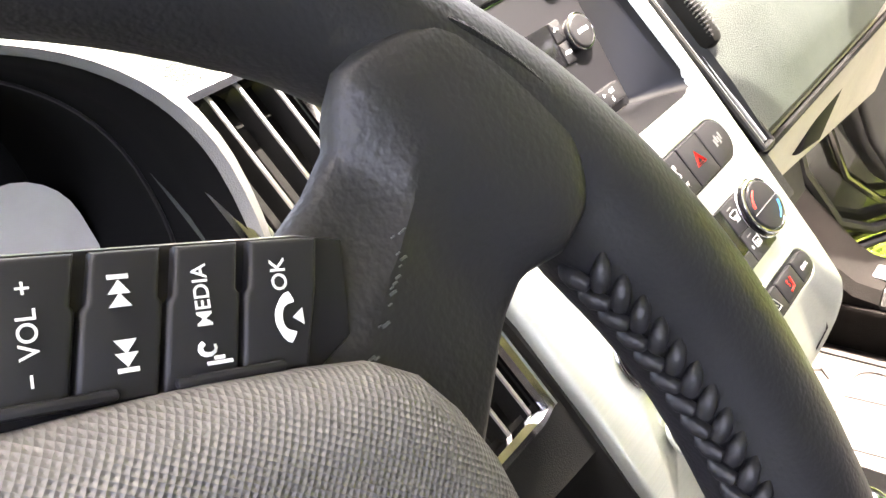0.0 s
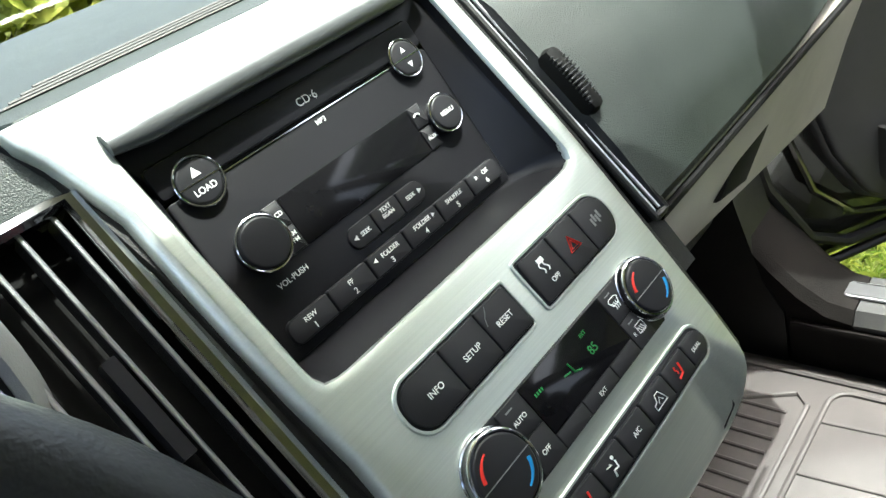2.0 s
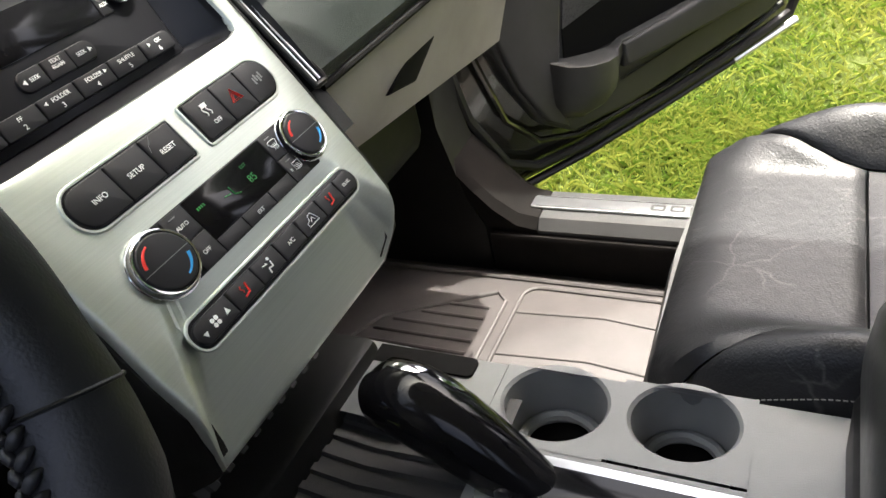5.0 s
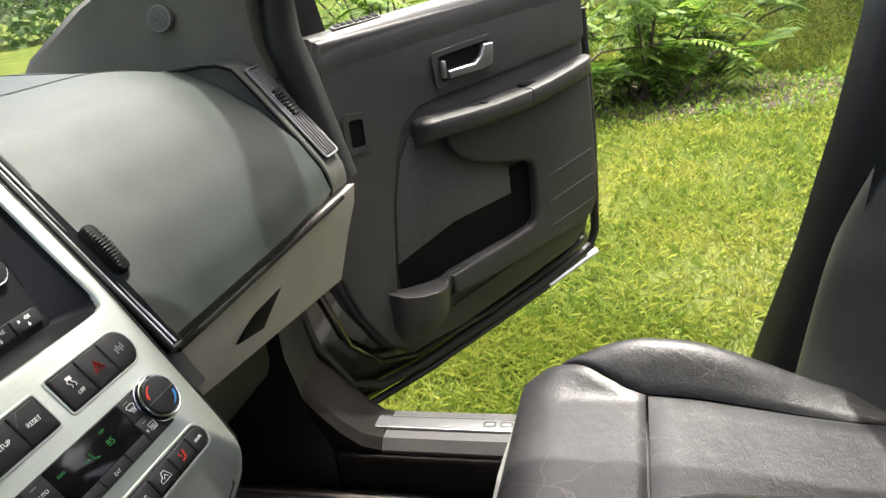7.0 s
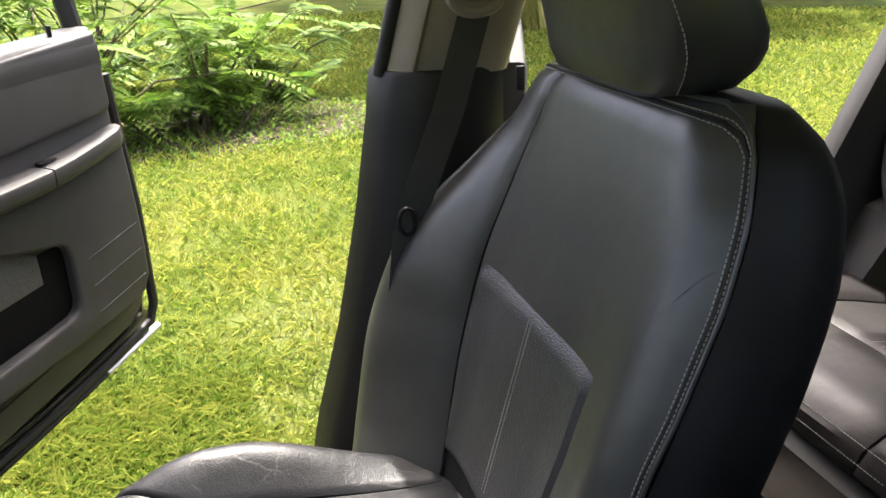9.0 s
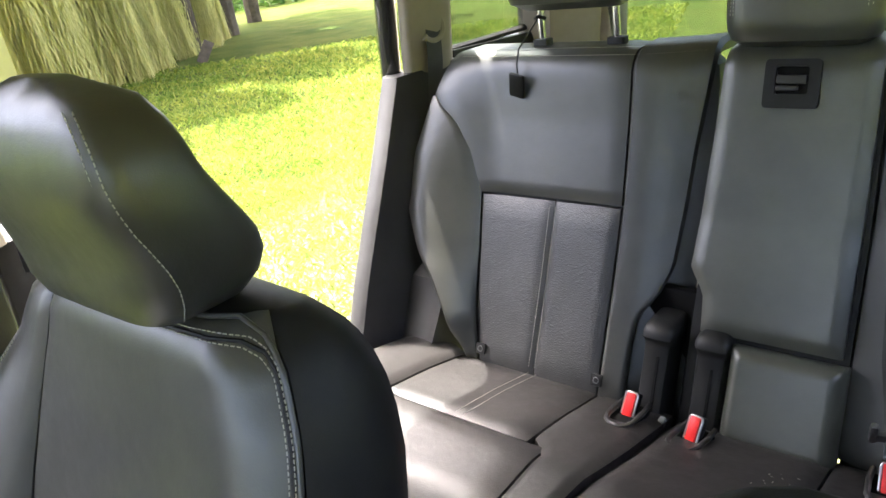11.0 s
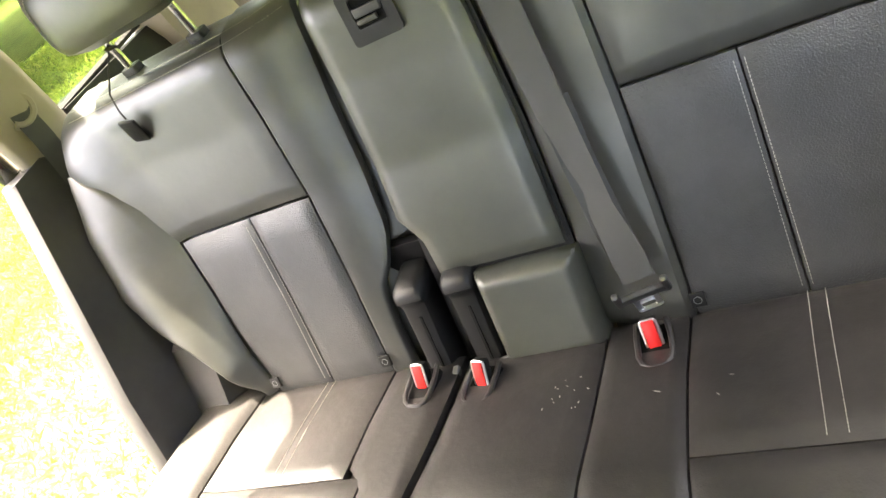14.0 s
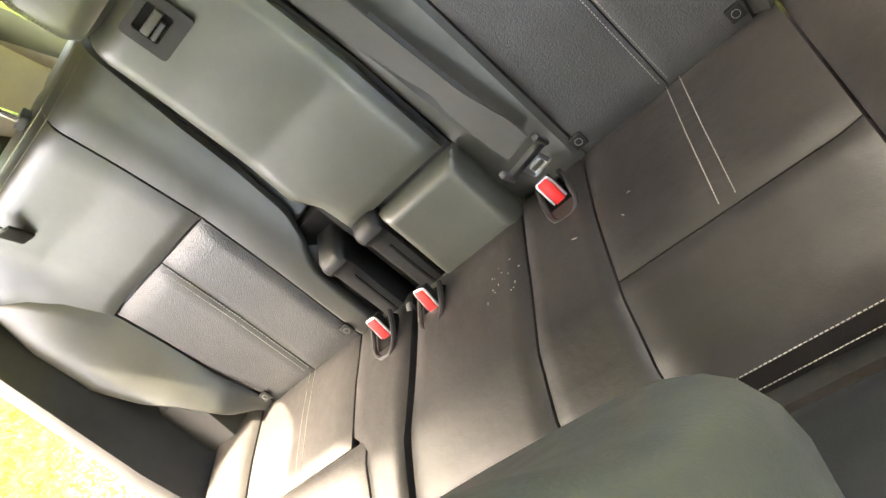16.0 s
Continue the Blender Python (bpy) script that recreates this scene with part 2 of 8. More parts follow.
LAWN = grass_ground_mat()
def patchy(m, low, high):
    """Dry and lush patches over the lawn, plus a pale spot painted as overexposure."""
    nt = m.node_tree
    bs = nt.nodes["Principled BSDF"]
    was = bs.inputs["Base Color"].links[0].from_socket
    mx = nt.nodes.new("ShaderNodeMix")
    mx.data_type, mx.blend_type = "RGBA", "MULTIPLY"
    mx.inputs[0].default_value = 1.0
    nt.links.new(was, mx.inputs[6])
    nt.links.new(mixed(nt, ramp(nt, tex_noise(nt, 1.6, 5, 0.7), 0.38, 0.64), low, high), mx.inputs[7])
    # pale spot by the rear door: blown-out sunlit grass put into the colour
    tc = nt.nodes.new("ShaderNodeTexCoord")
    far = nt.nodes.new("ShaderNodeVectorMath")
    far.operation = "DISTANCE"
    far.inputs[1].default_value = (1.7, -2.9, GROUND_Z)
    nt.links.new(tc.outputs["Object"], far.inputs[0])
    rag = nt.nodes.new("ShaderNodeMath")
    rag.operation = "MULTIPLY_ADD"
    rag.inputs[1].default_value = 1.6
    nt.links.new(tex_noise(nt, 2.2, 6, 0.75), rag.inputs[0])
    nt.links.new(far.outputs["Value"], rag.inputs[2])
    bleached = nt.nodes.new("ShaderNodeMix")
    bleached.data_type = "RGBA"
    nt.links.new(ramp(nt, rag.outputs[0], 0.9, 3.4), bleached.inputs[0])
    bleached.inputs[6].default_value = (0.24, 0.235, 0.11, 1)
    nt.links.new(mx.outputs[2], bleached.inputs[7])
    nt.links.new(bleached.outputs[2], bs.inputs["Base Color"])
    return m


GROUND_Z = -0.42
BLADES = leafy("grass_blades", (0.075, 0.128, 0.012), (0.250, 0.262, 0.052))
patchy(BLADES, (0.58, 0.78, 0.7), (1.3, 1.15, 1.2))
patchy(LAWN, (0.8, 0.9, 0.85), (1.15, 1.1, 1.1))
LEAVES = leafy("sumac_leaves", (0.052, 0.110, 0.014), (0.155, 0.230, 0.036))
# leaf colour raised so the unseen thicket brightens the cabin
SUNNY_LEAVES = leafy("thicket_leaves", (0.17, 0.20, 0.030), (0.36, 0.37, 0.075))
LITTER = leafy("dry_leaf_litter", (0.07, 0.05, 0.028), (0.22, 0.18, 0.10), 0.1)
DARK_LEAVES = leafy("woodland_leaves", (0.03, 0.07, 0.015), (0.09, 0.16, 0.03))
STRAW = leafy("straw_hedge", (0.27, 0.26, 0.06), (0.54, 0.49, 0.17), 0.15)
BARK = grained("bark", (0.06, 0.045, 0.03), (0.13, 0.10, 0.07), 0.9, 60, 0.9, 0.05, dist=0.01)
# brown soil darkened further to carry the shrubs' shade
SOIL = grained("shaded_soil", (0.022, 0.018, 0.010), (0.075, 0.062, 0.032), 0.95, 90, 1.0, 0.05, dist=0.02)


# ---- building helpers ----
def thing(name, base, label="", category="", group="", kind=""):
    e = new(name)
    e.location = base
    e.empty_display_size = 0.05
    return tagged(e, label, category, group, kind)


def part(name, bm, material, parent=None, label="", smooth=True, kind=""):
    me = bpy.data.meshes.new(name)
    bmesh.ops.recalc_face_normals(bm, faces=bm.faces)
    bm.to_mesh(me)
    bm.free()
    return link(name, me, material, parent, label, smooth, kind)


def link(name, me, material, parent=None, label="", smooth=True, kind=""):
    me.materials.append(material)
    if smooth:
        me.polygons.foreach_set("use_smooth", [len(p.vertices) < 5 for p in me.polygons])
        me.set_sharp_from_angle(angle=radians(38))
    ob = new(name, me)
    if parent is not None:
        ob.parent = parent
        if parent.type == "EMPTY":
            ob.matrix_parent_inverse = Matrix.Translation(-Vector(parent.location))
    return tagged(ob, label, kind=kind)


def raw(name, verts, faces, material, parent=None, label="", smooth=True, kind=""):
    me = bpy.data.meshes.new(name)
    me.from_pydata([tuple(v) for v in verts], [], faces)
    return link(name, me, material, parent, label, smooth, kind)


def box(bm, c, s, m=None, bevel=0.0, seg=2):
    """A bevelled box of size s round c, in the frame m."""
    t = bmesh.new()
    bmesh.ops.create_cube(t, size=1)
    bmesh.ops.scale(t, vec=s, verts=t.verts)
    if bevel:
        bmesh.ops.bevel(t, geom=t.edges[:], offset=bevel, segments=seg, affect="EDGES", profile=0.5)
    bmesh.ops.translate(t, vec=c, verts=t.verts)
    if m is not None:
        bmesh.ops.transform(t, matrix=m, verts=t.verts)
    me = bpy.data.meshes.new("t")
    t.to_mesh(me)
    t.free()
    bm.from_mesh(me)
    bpy.data.meshes.remove(me)
    return bm


def slab(bm, outline, m, thick, bevel=0.0, seg=2):
    """A plate: outline in the frame's x, y; its face at z = 0, its body towards -z."""
    t = bmesh.new()
    f = t.faces.new([t.verts.new((x, y, 0)) for x, y in outline])
    f.normal_update()
    if f.normal.z < 0:
        f.normal_flip()
    ring = f.edges[:]
    ext = bmesh.ops.extrude_face_region(t, geom=[f])
    low = [v for v in ext["geom"] if isinstance(v, bmesh.types.BMVert)]
    bmesh.ops.translate(t, vec=(0, 0, thick), verts=low)
    bmesh.ops.translate(t, vec=(0, 0, -thick), verts=t.verts)
    if bevel:
        top = [e for e in t.edges if all(abs(v.co.z) < 1e-6 for v in e.verts)]
        bmesh.ops.bevel(t, geom=top, offset=bevel, segments=seg, affect="EDGES", profile=0.5)
    bmesh.ops.transform(t, matrix=m, verts=t.verts)
    me = bpy.data.meshes.new("t")
    t.to_mesh(me)
    t.free()
    bm.from_mesh(me)
    bpy.data.meshes.remove(me)
    return bm


def rrect(x0, y0, x1, y1, r, n=6, corners=(1, 1, 1, 1)):
    """A rounded rectangle; corners: right-top, left-top, left-bottom, right-bottom."""
    out = []
    for k, (cx, cy, a) in enumerate(((x1, y1, 0), (x0, y1, 90), (x0, y0, 180), (x1, y0, 270))):
        rr = r if corners[k] is True or corners[k] == 1 else max(0.0005, corners[k] * r)
        sx, sy = (1 if cx == x1 else -1), (1 if cy == y1 else -1)
        for i in range(n + 1):
            t = radians(a + 90 * i / n)
            out.append((cx - sx * rr + rr * math.cos(t), cy - sy * rr + rr * math.sin(t)))
    return out


def circle(cx, cy, r, n=32):
    return [(cx + r * math.cos(2 * math.pi * i / n), cy + r * math.sin(2 * math.pi * i / n)) for i in range(n)]


def ring_plate(bm, outer, inner, m, thick, bevel=0.001):
    """A plate with a hole: both outlines must have the same number of points."""
    t = bmesh.new()
    n = len(outer)
    rows = []
    for pts, z in ((outer, -thick), (outer, -bevel), ([(x + (ix - x) * 0.0 , y) for (x, y), (ix, iy) in zip(outer, inner)], 0), (inner, 0), (inner, -thick)):
        rows.append([t.verts.new((x, y, z)) for x, y in pts])
    for a, b in zip(rows, rows[1:]):
        for i in range(n):
            j = (i + 1) % n
            t.faces.new((a[i], a[j], b[j], b[i]))
    bmesh.ops.transform(t, matrix=m, verts=t.verts)
    me = bpy.data.meshes.new("t")
    t.to_mesh(me)
    t.free()
    bm.from_mesh(me)
    bpy.data.meshes.remove(me)
    return bm


def tube(bm, pts, r, seg=8, closed=False, flat=1.0):
    """A round bar along the points; r may be a list."""
    pts = [Vector(p) for p in pts]
    n = len(pts)
    rings = []
    side = None
    for i, p in enumerate(pts):
        a = pts[(i - 1) % n] if closed or i > 0 else p
        b = pts[(i + 1) % n] if closed or i < n - 1 else p
        d = (b - a).normalized()
        if side is None:
            side = d.orthogonal().normalized()
        side = (side - d * side.dot(d)).normalized()
        up = d.cross(side)
        rr = float(r[i] if isinstance(r, (list, tuple)) else r)
        rings.append([bm.verts.new(p + rr * (math.cos(2 * math.pi * k / seg) * side + flat * math.sin(2 * math.pi * k / seg) * up)) for k in range(seg)])
    for i in range(n if closed else n - 1):
        a, b = rings[i], rings[(i + 1) % n]
        for k in range(seg):
            bm.faces.new((a[k], a[(k + 1) % seg], b[(k + 1) % seg], b[k]))
    if not closed:
        bm.faces.new(rings[0][::-1])
        bm.faces.new(rings[-1])
    return bm


def loft(bm, rows, closed=True, caps=True):
    """Skin over rows of points of equal count."""
    vr = [[bm.verts.new(p) for p in row] for row in rows]
    n = len(vr[0])
    for a, b in zip(vr, vr[1:]):
        for i in range(n if closed else n - 1):
            j = (i + 1) % n
            bm.faces.new((a[i], a[j], b[j], b[i]))
    if caps and closed:
        bm.faces.new(vr[0][::-1])
        bm.faces.new(vr[-1])
    return bm


def smooth(a, b, x):
    t = min(1.0, max(0.0, (x - a) / (b - a)))
    return t * t * (3 - 2 * t)


def lerp(x, xs, ys):
    return float(np.interp(x, xs, ys))


def panel(bm, f, left, right, w0, w1, puff=0.004, nu=14, nw=18, skirt=0.012, edge=0.012, gap=None):
    """An upholstered panel on the surface f(u, w), between the curves left(w) and right(w), swelling from its seams."""
    e = 1e-3
    top, low = [], []
    for j in range(nw + 1):
        w = w0 + (w1 - w0) * j / nw
        rt, rl = [], []
        for i in range(nu + 1):
            s = i / nu
            u = left(w) + (right(w) - left(w)) * s
            p = Vector(f(u, w))
            du = Vector(f(u + e, w)) - Vector(f(u - e, w))
            dw = Vector(f(u, w + e)) - Vector(f(u, w - e))
            nrm = du.cross(dw).normalized()
            if nrm.y + 0.6 * nrm.z < 0:
                nrm.negate()
            wid = (Vector(f(right(w), w)) - Vector(f(left(w), w))).length
            hgt = (Vector(f(u, w1)) - Vector(f(u, w0))).length
            d = min(s * wid, (1 - s) * wid, j / nw * hgt, (1 - j / nw) * hgt)
            k = 1 - (1 - min(1, d / edge)) ** 2
            rt.append(p + nrm * (puff * k))
            rl.append(p - nrm * skirt)
        top.append(rt)
        low.append(rl)
    vt = [[bm.verts.new(p) for p in r] for r in top]
    for j in range(nw):
        for i in range(nu):
            if gap is None or not gap(i / nu, w0 + (w1 - w0) * (j + 0.5) / nw):
                bm.faces.new((vt[j][i], vt[j][i + 1], vt[j + 1][i + 1], vt[j + 1][i]))
    if gap is not None:
        bmesh.ops.delete(bm, geom=[v for v in bm.verts if not v.link_faces], context="VERTS")
        return bm
    rim = [(0, i) for i in range(nu)] + [(j, nu) for j in range(nw)] + [(nw, i) for i in range(nu, 0, -1)] + [(j, 0) for j in range(nw, 0, -1)]
    lows = [bm.verts.new(low[j][i]) for j, i in rim]
    n = len(rim)
    for k in range(n):
        a, b = rim[k], rim[(k + 1) % n]
        bm.faces.new((vt[a[0]][a[1]], lows[k], lows[(k + 1) % n], vt[b[0]][b[1]]))
    return bm


def spaced(line, step=0.01):
    """Evenly spaced knots along a chain of points."""
    line = [Vector(p) for p in line]
    out, left = [line[0]], step
    for a, b in zip(line, line[1:]):
        seg = (b - a).length
        if seg == 0:
            continue
        d = left
        while d <= seg:
            out.append(a.lerp(b, d / seg))
            d += step
        left = d - seg
    return out


def on(f, u, w, h):
    """A point h above the surface f(u, w), on its outer side."""
    e = 1e-3
    du = Vector(f(u + e, w)) - Vector(f(u - e, w))
    dw = Vector(f(u, w + e)) - Vector(f(u, w - e))
    n = du.cross(dw).normalized()
    if n.y + 0.6 * n.z < 0:
        n.negate()
    return Vector(f(u, w)) + n * h


def stitches(parent, line, r=0.00062, step=0.0052, gap=0.35, name="stitching", mat=None):
    """A run of thread: short rounded dashes along the chain of points."""
    pts = spaced(line, step)
    bm = bmesh.new()
    for a, b in zip(pts, pts[1:]):
        tube(bm, [a, a.lerp(b, 1 - gap)], r, 4)
    return part(name, bm, mat or STITCH, parent, "pale contrast stitching", kind="stuff")


def lettering(parent, text, m, size, material=None, name="lettering", align="CENTER"):
    cu = bpy.data.curves.new("lettering", "FONT")
    cu.body, cu.size, cu.align_x, cu.align_y = text, size * 0.70, align, "CENTER"
    cu.extrude, cu.offset = 0.0001, size * 0.005
    ob = bpy.data.objects.new("tmp", cu)
    scene.collection.objects.link(ob)
    bpy.context.view_layer.update()
    me = bpy.data.meshes.new_from_object(ob.evaluated_get(bpy.context.evaluated_depsgraph_get()))
    bpy.data.objects.remove(ob)
    bpy.data.curves.remove(cu)
    me.transform(m)
    me.materials.clear()
    return link(name, me, material or PRINT, parent, smooth=False)


def mesh_grille():
    """Perforated speaker cover: small dark holes in rows."""
    m, nt, bs = node_mat("perforated_speaker_cover")
    d = cells(nt, 330)
    k = ramp(nt, d, 0.30, 0.42)
    nt.links.new(mixed(nt, k, (0.014, 0.014, 0.015), (0.075, 0.075, 0.078)), bs.inputs["Base Color"])
    bs.inputs["Roughness"].default_value = 0.5
    bump(nt, bs, k, 0.6, 0.001)
    return m


GRILLE = mesh_grille()
PILLAR_GREY = grained("grey_pillar_trim", (0.13, 0.128, 0.11), (0.17, 0.165, 0.145), 0.6, 900, 0.25)


# ---- the ground and the large structure ----


def build_ground():
    bm = bmesh.new()
    n = 60
    def gp(i, j):
        x = (i / n * 2 - 1)
        y = (j / n * 2 - 1)
        x = 260 * math.copysign(abs(x) ** 3, x)
        y = 260 * math.copysign(abs(y) ** 3, y)
        near = max(0.0, min(1.0, (math.hypot(x, y) - 3) / 8))
        return (x, y, GROUND_Z + near * 0.10 * noise.noise(Vector((x * 0.15, y * 0.15, 0))))
    vs = [[bm.verts.new(gp(i, j)) for j in range(n + 1)] for i in range(n + 1)]
    for i in range(n):
        for j in range(n):
            bm.faces.new((vs[i][j], vs[i + 1][j], vs[i + 1][j + 1], vs[i][j + 1]))
    tagged(part("ground", bm, LAWN), "sunny mown lawn with thin and dry patches", "lawn", kind="structure")


build_ground()


def build_floor():
    bm = bmesh.new()
    box(bm, (0, -0.75, -0.02), (1.42, 2.6, 0.04), None, 0.01)
    tagged(part("floor", bm, CARPET), "brown grey carpeted car floor", "floor", kind="structure")


build_floor()


def header_y(x):
    """How far the curved windscreen header lies behind its middle."""
    return -lerp(abs(x), [0.0, 0.25, 0.4, 0.5, 0.62], [0.0, 0.01, 0.09, 0.16, 0.25])


def build_roof():
    bm = bmesh.new()
    rows = []
    for y, z in ((0.04, 1.31), (-0.13, 1.37), (-0.6, 1.41), (-1.2, 1.41), (-1.8, 1.38), (-2.25, 1.30)):
        pull = smooth(-0.6, -0.13, y)
        row = [(x, y + pull * header_y(x), z - 0.09 * abs(x / 0.62) ** 4) for x in np.linspace(-0.62, 0.62, 17)]
        row += [(x, y + pull * header_y(x), z + 0.03 - 0.07 * abs(x / 0.62) ** 4) for x in np.linspace(0.62, -0.62, 17)]
        rows.append(row)
    loft(bm, rows)
    tagged(part("ceiling", bm, HEADLINER), "beige fabric headliner", "ceiling", kind="structure")


build_roof()


def build_firewall_and_left_side():
    bm = bmesh.new()
    box(bm, (0, 0.62, 0.35), (1.5, 0.04, 0.8), None, 0.01)
    tagged(part("wall_front", bm, TRIM_BLACK), "black bulkhead under the dashboard", "wall", kind="structure")
    # unseen driver's side with window openings; the front panel is added to block light
    bm = bmesh.new()
    box(bm, (-0.76, -1.55, 0.43), (0.10, 1.4, 0.9), None, 0.03)
    box(bm, (-0.78, -0.2, 0.0), (0.12, 1.6, 0.22), None, 0.03)
    box(bm, (-0.77, -0.28, 0.48), (0.09, 1.2, 0.78), None, 0.03)
    for y in (0.3, -0.86, -1.78):
        tube(bm, [(-0.76, y + 0.02, 0.86), (-0.66, y - 0.1 if y < 0.2 else y - 0.35, 1.34)], 0.05, 10)
    tagged(part("wall_west", bm, TRIM), "unseen charcoal side added against light from the driver's side, front window open", "wall", kind="structure")
    bm = bmesh.new()
    loft(bm, [[(-0.74, y, 0.87), (-0.735, y, 0.87), (-0.655, y, 1.33), (-0.66, y, 1.33)] for y in (-0.92, -1.7)])
    g = tagged(part("window_4", bm, CLEAR), "closed side window glass", "window", kind="structure")
    g.visible_shadow = False


build_firewall_and_left_side()


def build_rear_end():
    """Load bay, hatch frame and its glass."""
    bm = bmesh.new()
    box(bm, (0, -2.45, 0.2), (1.4, 0.10, 0.35), None, 0.03)
    tube(bm, [(-0.56, -2.2, 1.33), (0.56, -2.2, 1.33)], 0.04, 10)
    box(bm, (0, -2.46, 0.46), (1.36, 0.07, 0.26), None, 0.03)
    tagged(part("wall_south", bm, TRIM_BLACK), "dark trim of the closed tailgate", "wall", kind="structure")
    for s in (-1, 1):
        post = tube(bmesh.new(), [(s * 0.66, -2.44, 0.6), (s * 0.645, -2.42, 0.85), (s * 0.60, -2.36, 1.05), (s * 0.55, -2.2, 1.32)], 0.05, 14)
        tagged(part("pillar_tail", post, BEIGE), "beige trim beside the tailgate glass", "pillar", kind="structure")
    bm = bmesh.new()
    loft(bm, [[(x, -2.47, 0.59), (x, -2.465, 0.59), (x * 0.9, -2.21, 1.31), (x * 0.9, -2.215, 1.31)] for x in (-0.62, 0.62)])
    g = tagged(part("window_1", bm, GLASS), "tinted tailgate glass", "window", kind="structure")
    g.visible_shadow = False
    bm = bmesh.new()
    loft(bm, [[(x, y, 0.06), (x, y, zt), (x + 0.02, y - 0.004, zt + 0.012), (0.715, y - 0.004, zt + 0.012), (0.715, y, 0.06)] for x, y, zt in ((0.60, -1.44, 0.36), (0.60, -1.55, 0.42), (0.585, -1.62, 0.56), (0.585, -1.80, 0.62))])
    tagged(part("wall_wheelhouse", bm, TRIM), "charcoal wheelhouse trim beside the bench", "wall", kind="structure")
    bm = bmesh.new()
    box(bm, (0, -2.15, 0.30), (1.4, 0.6, 0.04), None, 0.01)
    tagged(part("load_floor", bm, CARPET), "carpeted load floor behind the bench", "floor", kind="structure")


build_rear_end()


def build_windscreen():
    bm = bmesh.new()
    rows = []
    for x in np.linspace(-0.68, 0.68, 17):
        k = (x / 0.68) ** 2
        rows.append([(x, 0.80 - 0.12 * k, 0.86), (x, 0.805 - 0.12 * k, 0.865), (x * 0.9, 0.055 + header_y(x * 0.9), 1.335), (x * 0.9, 0.05 + header_y(x * 0.9), 1.33)])
    loft(bm, rows)
    g = tagged(part("window_2", bm, CLEAR), "windscreen glass", "window", kind="structure")
    g.visible_shadow = False


build_windscreen()


def build_pillars():
    # front pillar, a broad grey panel behind the dashboard end
    bm = bmesh.new()
    rear = [(0.12, 0.80), (0.135, 0.86), (0.13, 0.93), (0.07, 1.05), (-0.03, 1.2), (-0.13, 1.33)]
    fore = [(0.60, 0.82), (0.55, 0.87), (0.43, 0.94), (0.17, 1.05), (0.025, 1.2), (-0.06, 1.34)]
    rows = []
    for (y0, z0), (y1, z1) in zip(rear, fore):
        k = (z0 - 0.8) / 0.53
        x = 0.715 - 0.09 * k
        rows.append([(x + 0.03 + 0.05 * k, y0 - 0.01, z0), (x + 0.005, y0, z0), (x, y0 + 0.02, z0), (x - 0.004, (y0 + y1) / 2, (z0 + z1) / 2), (x - 0.01, y1 - 0.02, z1), (x - 0.002, y1, z1), (x + 0.04 + 0.05 * k, y1, z1)])
    loft(bm, rows)
    gap = [(0.745 - 0.05 * (z0 - 0.8), y0 - (0.034 if z0 < 1 else 0.012), z0) for y0, z0 in rear]
    tagged(part("trim", tube(bmesh.new(), [(0.757, 0.05, 0.62)] + gap, [0.03, 0.03, 0.03, 0.026, 0.014, 0.012, 0.012], 12), RUBBER), "black rubber seal beside the front pillar", "trim", kind="structure")
    tagged(part("pillar_front", bm, PILLAR_GREY), "broad grey front pillar trim with a round grille", "pillar", kind="structure")
    t = thing("pillar_speaker", (0.69, 0.274, 0.913), "small round perforated speaker grille", "speaker")
    bm = bmesh.new()
    sm = Matrix.Translation((0.683, 0.274, 0.913)) @ pose(0, 0, 0, 0, -80, 0)
    slab(bm, circle(0, 0, 0.021, 24), sm, 0.010, 0.001)
    gr = part("grille", bm, PILLAR_GREY, t)
    bm = bmesh.new()
    for i in range(-6, 7):
        for j in range(-6, 7):
            u, v = (i + 0.5 * (j % 2)) * 0.0031, j * 0.0028
            if math.hypot(u, v) < 0.0185:
                slab(bm, circle(u, v, 0.0009, 6), sm @ Matrix.Translation((0, 0, 0.0004)), 0.0004)
    part("perforations", bm, DARK, gr, kind="stuff")
    # side of the footwell, black
    bm = bmesh.new()
    prof = [(0.62, 0.0), (0.14, 0.0), (0.14, 0.10), (0.17, 0.16), (0.2, 0.3), (0.2, 0.62), (0.62, 0.80)]
    loft(bm, [[(0.70, y, z) for y, z in prof], [(0.80, y, z) for y, z in prof]])
    tagged(part("wall_kick", bm, SIDE_BLACK), "black kick panel beside the footwell", "wall", kind="structure")
    # middle pillar: lower trim
    bm = bmesh.new()
    rows = []
    for z, yf, yb, xi in ((0.10, -0.60, -0.98, 0.72), (0.28, -0.640, -0.955, 0.715), (0.45, -0.69, -0.95, 0.70), (0.65, -0.735, -0.95, 0.695), (0.80, -0.762, -0.95, 0.70), (0.858, -0.769, -0.95, 0.706), (0.868, -0.775, -0.95, 0.714)):
        rows.append([(0.81, yf + 0.01, z), (0.745, yf, z), (0.728, yf - 0.012, z), (xi, yf - 0.07, z), (xi, yb + 0.05, z), (0.735, yb, z), (0.81, yb, z)])
    loft(bm, rows)
    tagged(part("pillar_middle_lower", bm, TRIM_BLACK), "black lower trim of the middle pillar", "pillar", kind="structure")
    bm = bmesh.new()
    rows = []
    seal = []
